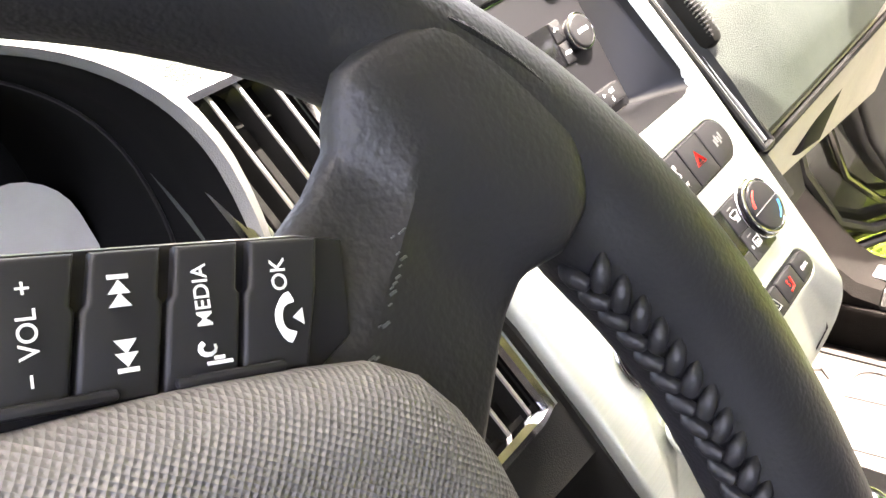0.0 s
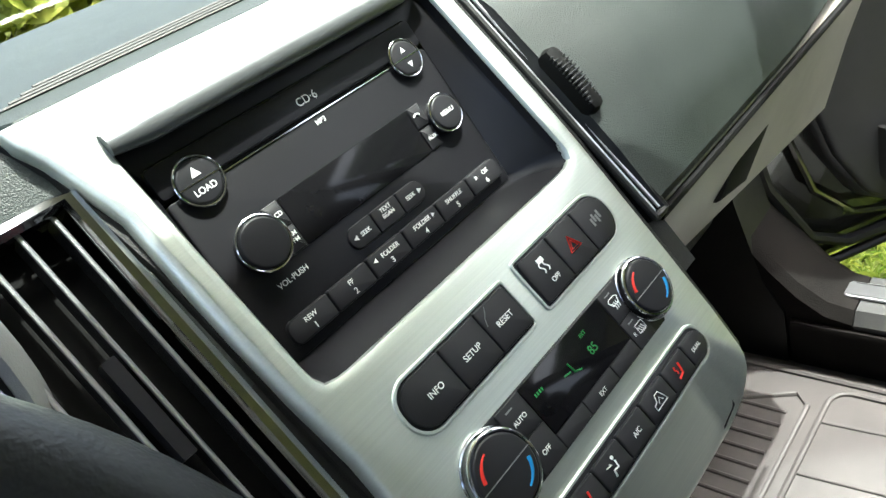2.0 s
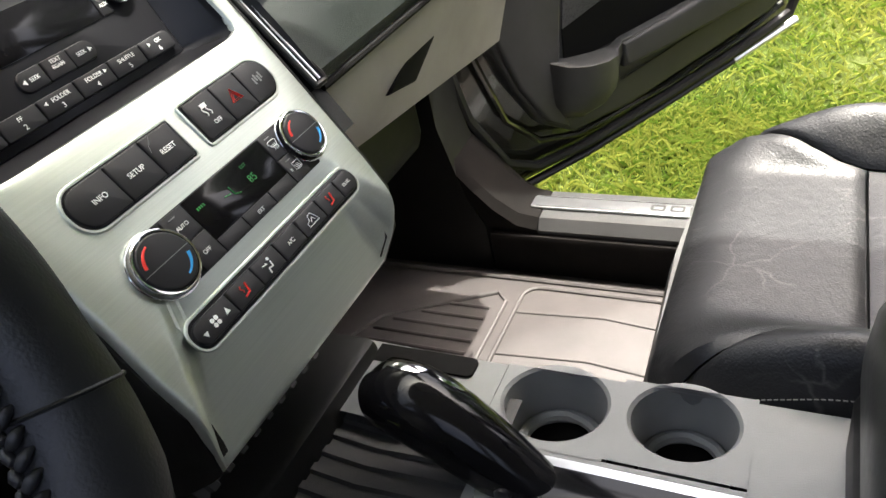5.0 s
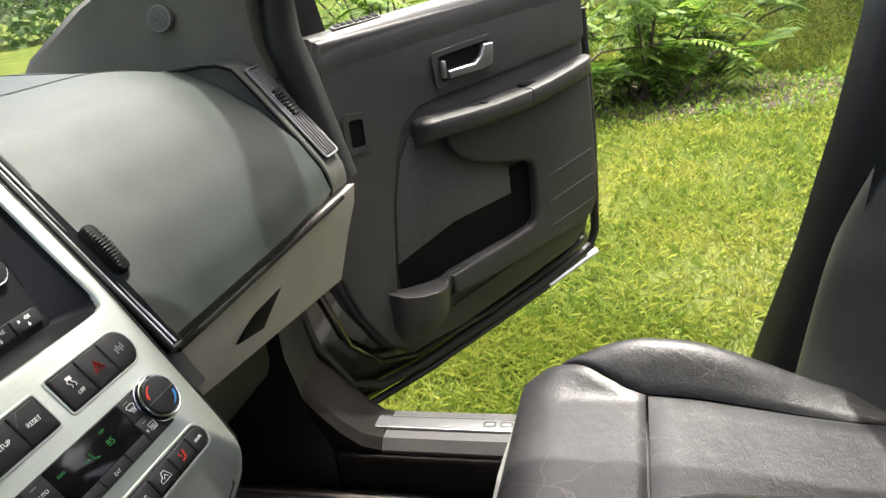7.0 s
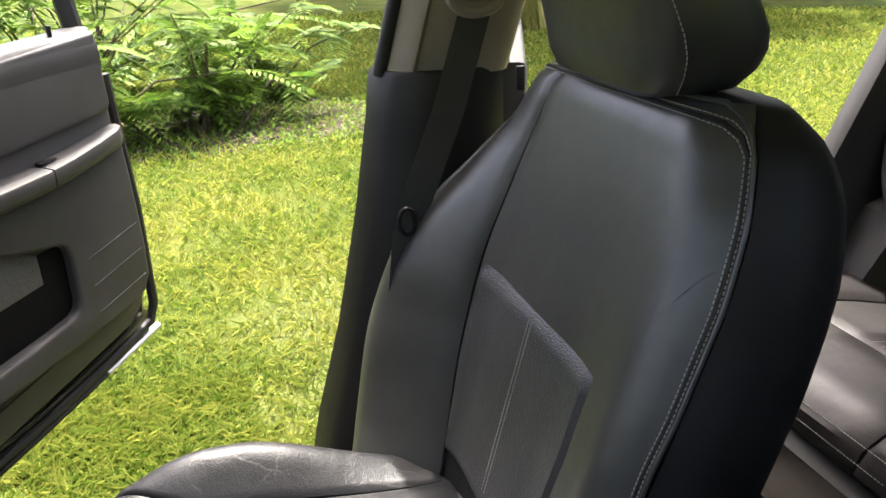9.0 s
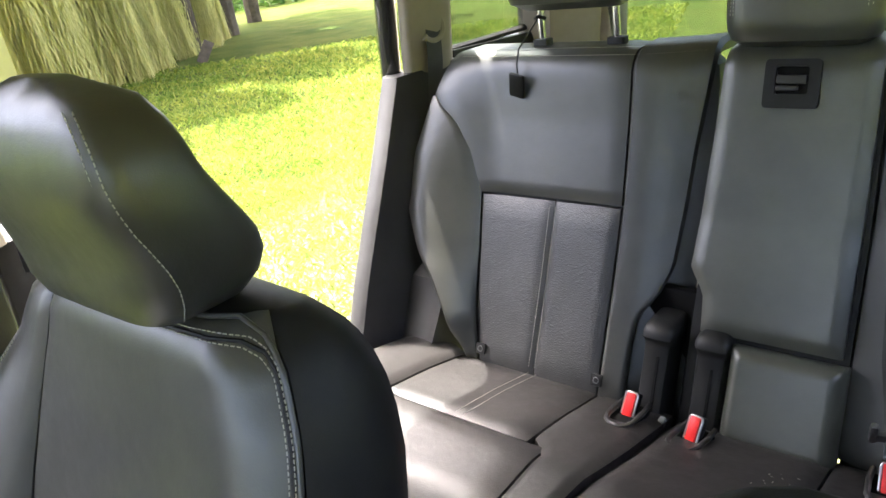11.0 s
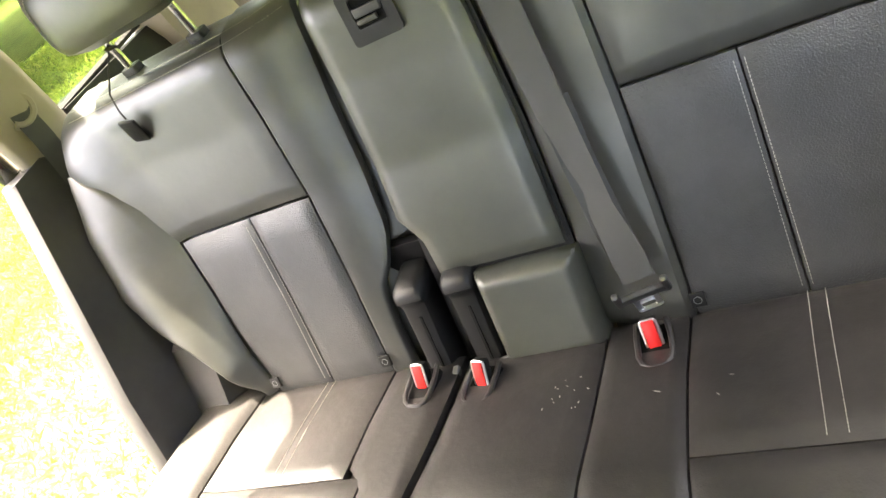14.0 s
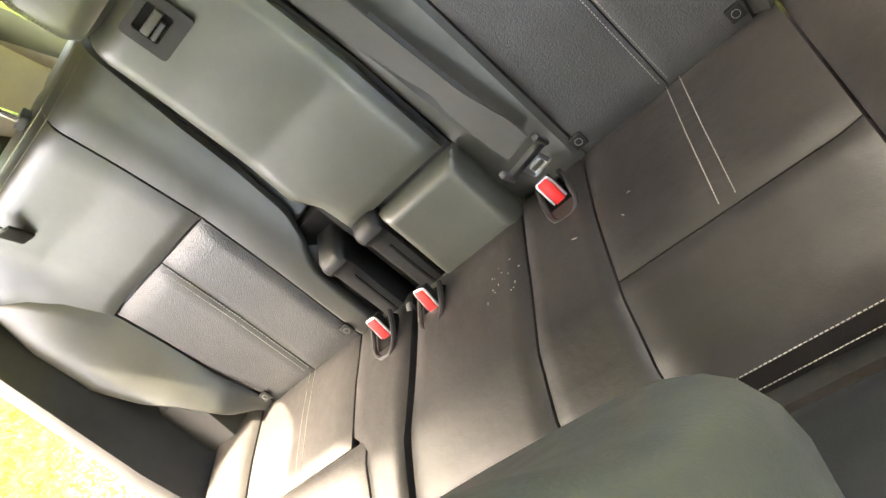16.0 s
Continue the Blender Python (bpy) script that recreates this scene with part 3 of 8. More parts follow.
    for z, y, x in ((0.86, -0.772, 0.765), (1.05, -0.818, 0.735), (1.2, -0.854, 0.70), (1.36, -0.892, 0.655)):
        section = ((0.02, 0.0), (-0.004, -0.001), (-0.011, -0.005), (-0.034, -0.028), (-0.037, -0.034), (-0.031, -0.040), (-0.033, -0.047), (-0.046, -0.10), (-0.046, -0.155), (-0.040, -0.174), (-0.028, -0.184), (0.02, -0.19))
        rows.append([(x + dx, y + dy, z) for dx, dy in section])
        seal.append((x + 0.003, y + 0.004, z))
    loft(bm, rows)
    tagged(part("pillar_middle_upper", bm, BEIGE), "beige upper trim of the middle pillar", "pillar", kind="structure")
    tagged(part("trim", tube(bmesh.new(), seal, 0.012, 10), RUBBER), "black rubber door seal on the middle pillar", "trim", kind="structure")
    # rear pillar beside the bench
    bm = bmesh.new()
    rows = []
    for z, yf, xi in ((0.1, -1.34, 0.675), (0.35, -1.40, 0.668), (0.6, -1.50, 0.668), (0.8, -1.61, 0.682), (0.94, -1.695, 0.702)):
        xo = xi + 0.036
        arc = [(xo - 0.014 + 0.028 * math.cos(a), yf - 0.028 + 0.028 * math.sin(a), z) for a in np.linspace(0.1, 2.3, 12)]
        rows.append([(xo + 0.030, yf - 0.16, z), (xo + 0.010, yf - 0.05, z)] + arc + [(xi, yf - 0.055, z), (xi, yf - 0.12, z), (xi, yf - 0.30, z), (xo + 0.030, yf - 0.30, z)])
    loft(bm, rows)
    tagged(part("pillar_rear_lower", bm, REAR_PILLAR), "dark grey lower trim of the rear pillar", "pillar", kind="structure")
    bm = bmesh.new()
    rows = []
    line = ((0.93, -1.745, 0.732), (1.08, -1.725, 0.702), (1.2, -1.685, 0.672), (1.29, -1.605, 0.637), (1.34, -1.47, 0.61))
    seal = []
    for z in np.linspace(0.93, 1.34, 22):
        yf, x = (lerp(z, [p[0] for p in line], [p[k] for p in line]) for k in (1, 2))
        nose = [(x - 0.010 + 0.016 * math.cos(a), yf - 0.018 + 0.018 * math.sin(a), z) for a in np.linspace(0.3, 2.6, 7)]
        rows.append([(x + 0.04, yf - 0.05, z)] + nose + [(x - 0.030, yf - 0.035, z), (x - 0.033, yf - 0.075, z), (x - 0.030, yf - 0.115, z), (x - 0.018, yf - 0.140, z), (x, yf - 0.15, z), (x + 0.04, yf - 0.15, z)])
        seal.append((x + 0.026, yf + 0.002, z))
    loft(bm, rows)
    tagged(part("pillar_rear_upper", bm, BEIGE), "beige upper trim of the rear pillar", "pillar", kind="structure")
    tagged(part("trim", tube(bmesh.new(), seal, 0.020, 10), PAINT), "dark olive door jamb behind the trim", "trim", kind="structure")
    bm = bmesh.new()
    tube(bm, [(0.65, -0.22, 1.345), (0.64, -0.4, 1.36), (0.635, -0.9, 1.355), (0.635, -1.3, 1.320), (0.635, -1.65, 1.305), (0.60, -1.9, 1.33), (0.57, -2.2, 1.31)], [0.05, 0.05, 0.055, 0.068, 0.068, 0.05, 0.05], 14)
    tagged(part("roof_rail", bm, BEIGE), "beige roof rail trim over the doors", "trim", kind="structure")
    # body behind the rear pillar: quarter panel with its window
    bm = bmesh.new()
    loft(bm, [[(0.70, y, 0.2), (0.80, y, 0.2), (0.80, y, zt), (0.72, y, zt)] for y, zt in ((-1.9, 0.955), (-2.15, 0.945), (-2.5, 0.93))])
    tagged(part("wall_quarter", bm, TRIM_BLACK), "black load bay side trim", "wall", kind="structure")
    bm = bmesh.new()
    loft(bm, [[(0.74, y, 0.95), (0.745, y, 0.95), (0.64, y2, 1.31), (0.635, y2, 1.31)] for y, y2 in ((-1.86, -1.78), (-2.42, -2.2))])
    g = tagged(part("window_3", bm, GLASS), "quarter window glass", "window", kind="structure")
    g.visible_shadow = False
    bm = bmesh.new()
    tube(bm, [(0.735, -1.84, 0.955), (0.735, -2.2, 0.955), (0.72, -2.45, 0.97)], 0.008, 6)
    tagged(part("trim", bm, RUBBER), "black window seal", "trim", kind="structure")


build_pillars()


def build_sill():
    bm = bmesh.new()
    prof = [(0.715, 0.0), (0.70, 0.10), (0.715, 0.118), (0.80, 0.120), (0.82, 0.10), (0.86, 0.07), (0.87, -0.15), (0.72, -0.15)]
    rows = []
    for y in (0.04, 0.0, -0.3, -0.6, -0.9, -1.2, -1.45):
        rows.append([(x, y, z) for x, z in prof])
    loft(bm, rows)
    # front rise of the sill drawn black for the shadow it stands in
    rise = []
    for y in (0.30, 0.25, 0.2, 0.16, 0.12, 0.08, 0.042):
        up = 0.25 * smooth(0.05, 0.34, y)
        rise.append([(x, y, z + (up if z > 0.05 else 0)) for x, z in prof])
    tagged(part("trim", loft(bmesh.new(), rise), SILL_BLACK), "sill trim rising to the kick panel, blackened for its shade", "trim", kind="structure")
    tagged(part("door_sill", bm, TRIM), "charcoal door sill trim", "sill", kind="structure")
    bm = bmesh.new()
    loft(bm, [[(0.712, y, 0.0), (0.697, y, 0.004), (0.690, y, 0.082), (0.694, y, 0.090), (0.712, y, 0.092)] for y in (0.13, -0.3, -0.7, -1.1, -1.4)])
    tagged(part("trim", bm, SILL_BLACK), "black strip under the sill's inner edge", "trim", kind="structure")
    t = thing("sill_plate", (0.76, -0.12, 0.121), "brushed metal sill plate with embossed lettering", "sill plate")
    bm = bmesh.new()
    slab(bm, rrect(-0.019, -0.21, 0.019, 0.21, 0.006), pose(0.759, -0.145, 0.1245), 0.004, 0.0015)
    part("plate", bm, PLATE, t)
    bm = bmesh.new()
    for k in (-1, 1):
        box(bm, (0.759 + 0.0155 * k, -0.145, 0.1248), (0.0012, 0.40, 0.001))
    part("groove", bm, TRIM, t)
    # the badge letters are plain raised shapes
    bm = bmesh.new()
    for k in range(4):
        ring_plate(bm, rrect(-0.008, -0.012, 0.008, 0.012, 0.003, 2), rrect(-0.0055, -0.0085, 0.0055, 0.0085, 0.002, 2), pose(0.759, -0.16 - 0.032 * k, 0.1256), 0.0014, 0.0003)
    part("badge", bm, TRIM, t, "dark badge marks")


build_sill()


# ---- dashboard ----
DASH_PROF = [(0.78, 0.84), (0.60, 0.858), (0.40, 0.872), (0.24, 0.862), (0.16, 0.832), (0.10, 0.785), (0.05, 0.725), (0.02, 0.67), (0.01, 0.632), (0.018, 0.618)]


def dash_profile(x):
    """The section of the padded dashboard at x, from the windscreen down to the glove box seam."""
    k = smooth(0.45, 0.72, x)
    k2 = 1 - smooth(0.18, 0.25, x)
    return [(y + 0.018 * k * (z < 0.86) + k2 * lerp(z, [0.63, 0.67, 0.725, 0.785, 0.83, 0.86], [0.0, 0.014, 0.022, 0.017, 0.01, 0.0]), z - 0.035 * k * smooth(0.60, 0.87, z)) for y, z in DASH_PROF]


def top_hump(x):
    return 0.05 * math.exp(-(((x + 0.42) / 0.18) ** 2) ** 2)


def build_dashboard():
    t = thing("dashboard", (0.0, 0.3, 0.4), "grey soft-touch dashboard with a grained top pad", "dashboard")
    bm = bmesh.new()
    rows = []
    for x in list(np.linspace(0.180, 0.655, 22)):
        rows.append([(x, y, z) for y, z in dash_profile(x)])
    loft(bm, rows, closed=False, caps=False)
    bmesh.ops.subdivide_edges(bm, edges=[e for e in bm.edges if abs(e.verts[0].co.x - e.verts[1].co.x) < 1e-5], cuts=2, smooth=0.6)
    part("top_pad", bm, DASH, t)
    bm = bmesh.new()
    prof = dash_profile(0.180)
    loft(bm, [[(0.1805, y, z) for y, z in prof], [(0.168, y + 0.012, z - 0.012) for y, z in prof]], closed=False, caps=False)
    part("pad_edge", bm, TRIM_BLACK, t)
    # seams of the cover let into the pad's top
    def top_z(x, y):
        prof = dash_profile(x)[::-1]
        return lerp(y, [p[0] for p in prof[2:]], [p[1] for p in prof[2:]])
    for line in ([(x, 0.262 - 0.02 * smooth(0.42, 0.57, x)) for x in np.linspace(0.185, 0.57, 24)], [(0.49 - 0.06 * k, 0.262 + 0.36 * k) for k in np.linspace(0, 1, 16)]):
        part("cover_seam", tube(bmesh.new(), [(x, y, top_z(x, y)) for x, y in line], 0.0013, 6), DARK, t)
    # end cap at the door
    bm = bmesh.new()
    rows = []
    face = [(0.36, 0.815), (0.33, 0.828), (0.26, 0.834), (0.20, 0.838), (0.172, 0.837), (0.149, 0.829), (0.124, 0.797), (0.097, 0.761), (0.066, 0.719), (0.036, 0.676), (0.027, 0.655), (0.024, 0.635), (0.026, 0.622)]
    for x, s in ((0.6545, 0.012), (0.655, 0.003), (0.658, 0.0), (0.70, 0.0), (0.726, 0.002), (0.738, 0.008), (0.745, 0.020), (0.746, 0.035)):
        rows.append([(x, y + s, z - s * 0.6) for y, z in face] + [(x, 0.3, 0.622)])
    loft(bm, rows)
    part("end_cap", bm, DASH_END, t, "lighter grey end block")
    part("end_seam", tube(bmesh.new(), [(0.6535, y + 0.003, z - 0.001) for y, z in face[2:]], 0.0026, 8), DARK, t)
    # centre and driver's top
    bm = bmesh.new()
    rows = []
    for x in np.linspace(-0.70, 0.178, 45):
        hump = top_hump(x)
        back = 0.026 * smooth(-0.145, -0.165, x)
        rows.append([(x, 0.78, 0.84), (x, 0.6, 0.856), (x, 0.40, 0.864 + hump * 0.6), (x, 0.25, 0.859 + hump), (x, 0.19 + back, 0.854 + hump), (x, 0.170 + back, 0.8505 + hump), (x, 0.164 + back, 0.842 + hump)])
    loft(bm, rows, closed=False, caps=False)
    part("centre_top", bm, DASH, t)
    for k in range(4):
        bm = bmesh.new()
        tube(bm, [(-0.14 + 0.010 * k, 0.190 + 0.007 * k, 0.8545 + 0.0006 * k), (0.0, 0.190 + 0.007 * k, 0.8545 + 0.0006 * k), (0.13 - 0.010 * k, 0.190 + 0.007 * k, 0.8545 + 0.0006 * k)], 0.0012, 6)
        part("top_groove", bm, TRIM_BLACK, t)
    # lower panel under the seam with the glove box
    bm = bmesh.new()
    rows = []
    for x in np.linspace(0.175, 0.738, 13):
        dz = 0.06 * (x - 0.175) / 0.5
        rows.append([(x, 0.02, 0.614), (x, 0.026, 0.58), (x, 0.045, 0.53), (x, 0.075, 0.505 - dz), (x, 0.16, 0.49 - dz), (x, 0.5, 0.50), (x, 0.5, 0.61)])
    loft(bm, rows)
    gb = part("lower_panel", bm, TAUPE, t, "taupe plastic lower panel")
    # flat near-black plate drawn for the shaded latch recess
    bm = bmesh.new()
    slab(bm, [(0.323, 0.540), (0.381, 0.569), (0.493, 0.597), (0.455, 0.557), (0.385, 0.528)], Matrix(((1, 0, 0, 0), (0, 0, -1, 0.034), (0, 1, 0, 0), (0, 0, 0, 1))), 0.02, 0.004)
    part("glove_box_latch", bm, DARK, gb, "latch recess, its shade as a dark plate")
    bm = bmesh.new()
    tube(bm, [(0.18, 0.012, 0.616), (0.66, 0.012, 0.616)], 0.004, 8)
    part("seam", bm, DARK, t)
    # dark underside towards the floor
    bm = bmesh.new()
    box(bm, (0.0, 0.36, 0.40), (1.38, 0.30, 0.25), None, 0.03)
    part("underside", bm, TRIM_BLACK, t)


build_dashboard()

# ---- centre stack: a frame tilted back, u across, v up its face ----
SV = Vector((0, 0.584, 0.812))
SN = Vector((0, -0.812, 0.584))
STACK = Matrix(((1, 0, 0, 0.008), (0, SV.y, SN.y, -0.040), (0, SV.z, SN.z, 0.565), (0, 0, 0, 1)))
RV = Vector((0, 0.403, 0.915))
RN = Vector((0, -0.915, 0.403))
RADIO = Matrix(((1, 0, 0, 0.007), (0, RV.y, RN.y, 0.094), (0, RV.z, RN.z, 0.693), (0, 0, 0, 1)))


def at(m, u, v, n=0.0):
    return m @ Matrix.Translation((u, v, n))


def stack_half(v):
    return lerp(v, [-0.075, -0.06, -0.04, 0.0, 0.08, 0.155, 0.22, 0.325, 0.40], [0.10, 0.118, 0.127, 0.133, 0.140, 0.146, 0.148, 0.147, 0.147])


def cut_vent(bm):
    """Open the skin where the driver's centre vent sits."""
    back = STACK.inverted()
    hit = []
    for f in bm.faces:
        p = back @ f.calc_center_median()
        if -0.226 < p.x < -0.155 and 0.071 < p.y < 0.303:
            hit.append(f)
    bmesh.ops.delete(bm, geom=hit, context="FACES")


def build_stack():
    t = thing("centre_stack", (0.008, 0.0, 0.5), "brushed silver centre stack bezel with dark side trim", "centre stack")
    # the bezel runs in loops from its outer edge to the radio opening
    vs = [0.352, 0.340, 0.325, 0.28, 0.24, 0.20, 0.155, 0.11, 0.08, 0.04, 0.0, -0.03, -0.048, -0.062, -0.071, -0.075]
    def tuck(v):
        """How far the driver's edge of the bezel stands inside its partner's; it flares at the top."""
        if v < 0.05:
            return lerp(v, [-0.076, -0.06, -0.04, 0.0, 0.05], [-0.036, -0.022, -0.014, -0.008, 0.0])
        return 0.006 * smooth(0.05, 0.12, v) * smooth(0.33, 0.30, v) - 0.014 * smooth(0.30, 0.352, v)

    outer = [(stack_half(v), v) for v in vs] + [(u, -0.076) for u in (0.06, 0.02, -0.03, -0.09)] + [(-stack_half(v) + tuck(v), v) for v in vs[::-1]] + [(u, 0.353) for u in (-0.09, -0.03, 0.03, 0.09)]
    hx0, hx1, hy0, hy1 = -0.1225, 0.1275, 0.148, 0.322
    hc = ((hx0 + hx1) / 2, (hy0 + hy1) / 2)
    outer = [(p[0] + (q[0] - p[0]) * k / 5, p[1] + (q[1] - p[1]) * k / 5) for p, q in zip(outer, outer[1:] + outer[:1]) for k in range(5)]
    hole = []
    for u, v in outer:
        du, dv = u - hc[0], v - hc[1]
        k = ((abs(du) / (hx1 - hc[0])) ** 22 + (abs(dv) / (hy1 - hc[1])) ** 22) ** (-1 / 22)
        hole.append([hc[0] + du * k, hc[1] + dv * k])

    def drop(v):
        return -0.036 * max(0.0, (-0.035 - v) / 0.04) ** 1.6 - 0.03 * max(0.0, (v - 0.34) / 0.06) ** 2

    def inset(p, q, d):
        d = d / max(1e-6, math.hypot(q[0] - p[0], q[1] - p[1]))
        return (p[0] + (q[0] - p[0]) * d, p[1] + (q[1] - p[1]) * d)

    rows = [[(u, v, drop(v) - 0.022) for u, v in outer], [(u, v, drop(v) - 0.003) for u, v in outer]]
    for d, z in ((0.0012, 0.0008), (0.004, 0.003), (0.008, 0.004)):
        rows.append([(*inset(p, q, d), drop(p[1]) + z) for p, q in zip(outer, hole)])
    for k in (0.35, 0.7):
        rows.append([(p[0] + (q[0] - p[0]) * k, p[1] + (q[1] - p[1]) * k, 0.004 + drop(p[1] + (q[1] - p[1]) * k)) for p, q in zip(outer, hole)])
    for d, z in ((0.006, 0.004), (0.002, 0.003), (0.0, 0.0), (-0.0005, -0.012)):
        rows.append([(*inset(q, p, d), z) for p, q in zip(outer, hole)])
    bm = bmesh.new()
    loft(bm, rows, caps=False)
    bmesh.ops.transform(bm, matrix=STACK, verts=bm.verts)
    part("bezel", bm, SILVER, t, "brushed silver bezel")
    # dark trim wrapped round the bezel
    for s in (-1, 1):
        bm = bmesh.new()
        rows = []
        for v in (-0.076, -0.06, -0.03, 0.0, 0.08, 0.155, 0.25, 0.32, 0.352):
            h = stack_half(v)
            q = drop(v)
            if s < 0:
                h -= tuck(v)
                rows.append([STACK @ Vector((-x, v, q + n)) for x, n in ((h - 0.012, -0.006), (h + 0.0015, -0.005), (h + 0.005, -0.012), (h + 0.007, -0.07), (h - 0.004, -0.07))])
                continue
            rows.append([STACK @ Vector((s * (h - 0.012), v, q - 0.004)), STACK @ Vector((s * (h + 0.003), v, q - 0.0015)), STACK @ Vector((s * (h + 0.010), v, q - 0.006)), STACK @ Vector((s * (h + 0.013), v, q - 0.07)), STACK @ Vector((s * (h - 0.004), v, q - 0.07))])
        loft(bm, rows)
        part("side_trim", bm, TRIM_BLACK, t)
    for s, w in ((-1, 0.105), (1, 0.028)):
        bm = bmesh.new()
        rows = []
        for v in np.linspace(0.03, 0.352, 30):
            h = stack_half(v) + 0.008
            n = -0.014 - 0.03 * max(0.0, (v - 0.34) / 0.06) ** 2
            if s < 0:
                h -= tuck(v) + 0.018
                w = stack_half(v) + 0.092 - h
                n += 0.006
            rows.append([STACK @ Vector((s * (h + w * k), v, n - 0.02 * k * k * (s < 0))) for k in np.linspace(0, 1, 22)])
        if s < 0:
            # the skin runs on up under the lip of the top pad
            last = rows[-1]
            for k, y, dz in ((0.6, 0.190, -0.003), (1.0, 0.190, -0.003), (1.0, 0.196, 0.0), (1.0, 0.212, 0.001)):
                rows.append([(p.x, p.y + (y - p.y) * k, p.z + (0.853 + dz + top_hump(p.x) - p.z) * k) for p in last])
        if s < 0:
            # lower half of the same skin in black, its shadow put into the colour
            lower = bmesh.new()
            loft(lower, rows[:14], closed=False, caps=False)
            cut_vent(lower)
            part("shaded_vent_apron", lower, TRIM_BLACK, t)
            rows = rows[13:]
        loft(bm, rows, closed=False, caps=False)
        if s < 0:
            cut_vent(bm)
        part("vent_surround", bm, DASH if s < 0 else TRIM_BLACK, t)
    bm = bmesh.new()
    rows = []
    for y, z, hw in ((0.02, 0.512, 0.12), (0.05, 0.44, 0.115), (0.07, 0.36, 0.11)):
        rows.append([(-hw + 0.008, y, z), (hw + 0.008, y, z), (hw + 0.008, 0.4, z), (-hw + 0.008, 0.4, z)])
    loft(bm, rows)
    part("lower_body", bm, TRIM_BLACK, t)
    # walls of the radio recess, with a ledge below
    bm = bmesh.new()
    a = [STACK @ Vector((u, v, 0.0005)) for u, v in rrect(hx0, hy0, hx1, hy1, 0.010, 5)]
    c = [STACK @ Vector((u, v, -0.006)) for u, v in rrect(hx0 + 0.001, hy0 + 0.004, hx1 - 0.001, hy1 - 0.001, 0.010, 5)]
    b = [RADIO @ Vector((u, v, -0.001)) for u, v in rrect(-0.114, -0.0145, 0.1085, 0.122, 0.005, 5)]
    loft(bm, [a, c, b], caps=False)
    part("recess", bm, BLACK, t, "black recess round the radio")
    bm = bmesh.new()
    tube(bm, [STACK @ Vector((u, 0.317, 0.005)) for u in np.linspace(-0.124, 0.126, 12)], [0.007] + [0.0105] * 10 + [0.007], 12, flat=0.7)
    part("hood_lip", bm, LIP, t, "satin metal lip darkened for the shade it faces")


build_stack()


# ---- seats ----
def make_front_seat(cx, spread, box_z, box_x, box_y, head=(0.0, 0.0, 0.0), slim=1.0):
    """The front seat: cushion, back, headrest, each in upholstered panels."""
    t = thing("front_seat", (cx, -0.55, 0.0), "black leather front seat with pale stitching", "car seat", "front seats")

    bx = cx + 0.010
    wing = 1.3 * spread

    def yc(z):
        return -0.853 - (z - 0.644) * 0.27 - 12 * max(0.0, z - 0.875) ** 2

    def hw(z):
        return lerp(z, [0.30, 0.36, 0.45, 0.55, 0.65, 0.75, 0.82, 0.87, 0.90, 0.93], [0.22, 0.245, 0.264, 0.274, 0.268, 0.250, 0.231, 0.208, 0.18, 0.13])

    def grow(z):
        return 0.032 * lerp(z, [0.36, 0.5, 0.68, 0.84], [1.0, 1.0, 0.8, 0.0])

    def flare(z):
        return spread * lerp(z, [0.36, 0.46, 0.58, 0.66, 0.74, 0.82, 0.88], [0.9, 1.0, 0.92, 0.72, 0.46, 0.16, 0.0])

    def back(u, z):
        a = abs(u)
        bol = lerp(z, [0.36, 0.5, 0.60, 0.66, 0.75, 0.85, 0.93], [0.042, 0.046, 0.036, 0.026, 0.014, 0.004, 0.0])
        y = yc(z) + bol * smooth(0.30, 1.0, a) - 0.030 * smooth(0.72, 1.0, a) ** 2 - 0.010 * a * a
        y += wing * smooth(0.50, 0.86, u) * lerp(z, [0.36, 0.50, 0.60, 0.66, 0.74, 0.82], [1.0, 1.0, 1.0, 0.85, 0.35, 0.0])
        return (bx + hw(z) * u + grow(z) * max(0.0, u) + flare(z) * max(0.0, u - 0.6) / 0.4 + 0.018 * smooth(0.82, 0.60, z) * max(0.0, -u - 0.6) / 0.4, y, z)

    def us(z):
        return lerp(z, [0.36, 0.5, 0.645, 0.75, 0.84, 0.93], [0.50, 0.53, 0.555, 0.565, 0.58, 0.62])

    one = lambda v: (lambda z: v)
    def wide(q, z):
        """Across the panel: q runs 1 to -1 between the insert's seams, on to -2 at the inner edge."""
        u = us(z)
        return back(u * q if q > -1 else -u + (1 - u) * (q + 1), z)

    bm = panel(bmesh.new(), wide, one(1.0), one(-2.0), 0.36, 0.905, 0.005, 24, 60, 0.012, 0.009, lambda s, z: z < 0.645 and s < 0.66)
    bk = part("backrest", bm, LEATHER_SMOOTH, t)
    part("back_insert", panel(bmesh.new(), back, us, lambda z: -us(z), 0.37, 0.6435, 0.009, 28, 20, 0.012, 0.010), PEBBLE, t, "pebbled leather insert")
    bm = panel(bmesh.new(), back, one(1.0), lambda z: us(z) + 0.009, 0.25, 0.905, 0.006, 12, 28)
    part("back_bolster", bm, LEATHER_SMOOTH, t)
    # side and back shell, rounded over at the top
    bm = bmesh.new()
    rows = []
    for z in (0.25, 0.30, 0.36, 0.45, 0.55, 0.65, 0.70, 0.74, 0.78, 0.81, 0.835, 0.855, 0.87, 0.882, 0.892, 0.899, 0.904):
        row = []
        y0 = back(-1.0, z)[1] - 0.002
        lift = back(1.0, z)[1] - back(-1.0, z)[1]
        h = hw(z)
        dep = 0.165 * math.sqrt(max(0.03, 1 - (max(0.0, z - 0.66) / 0.25) ** 2.4))
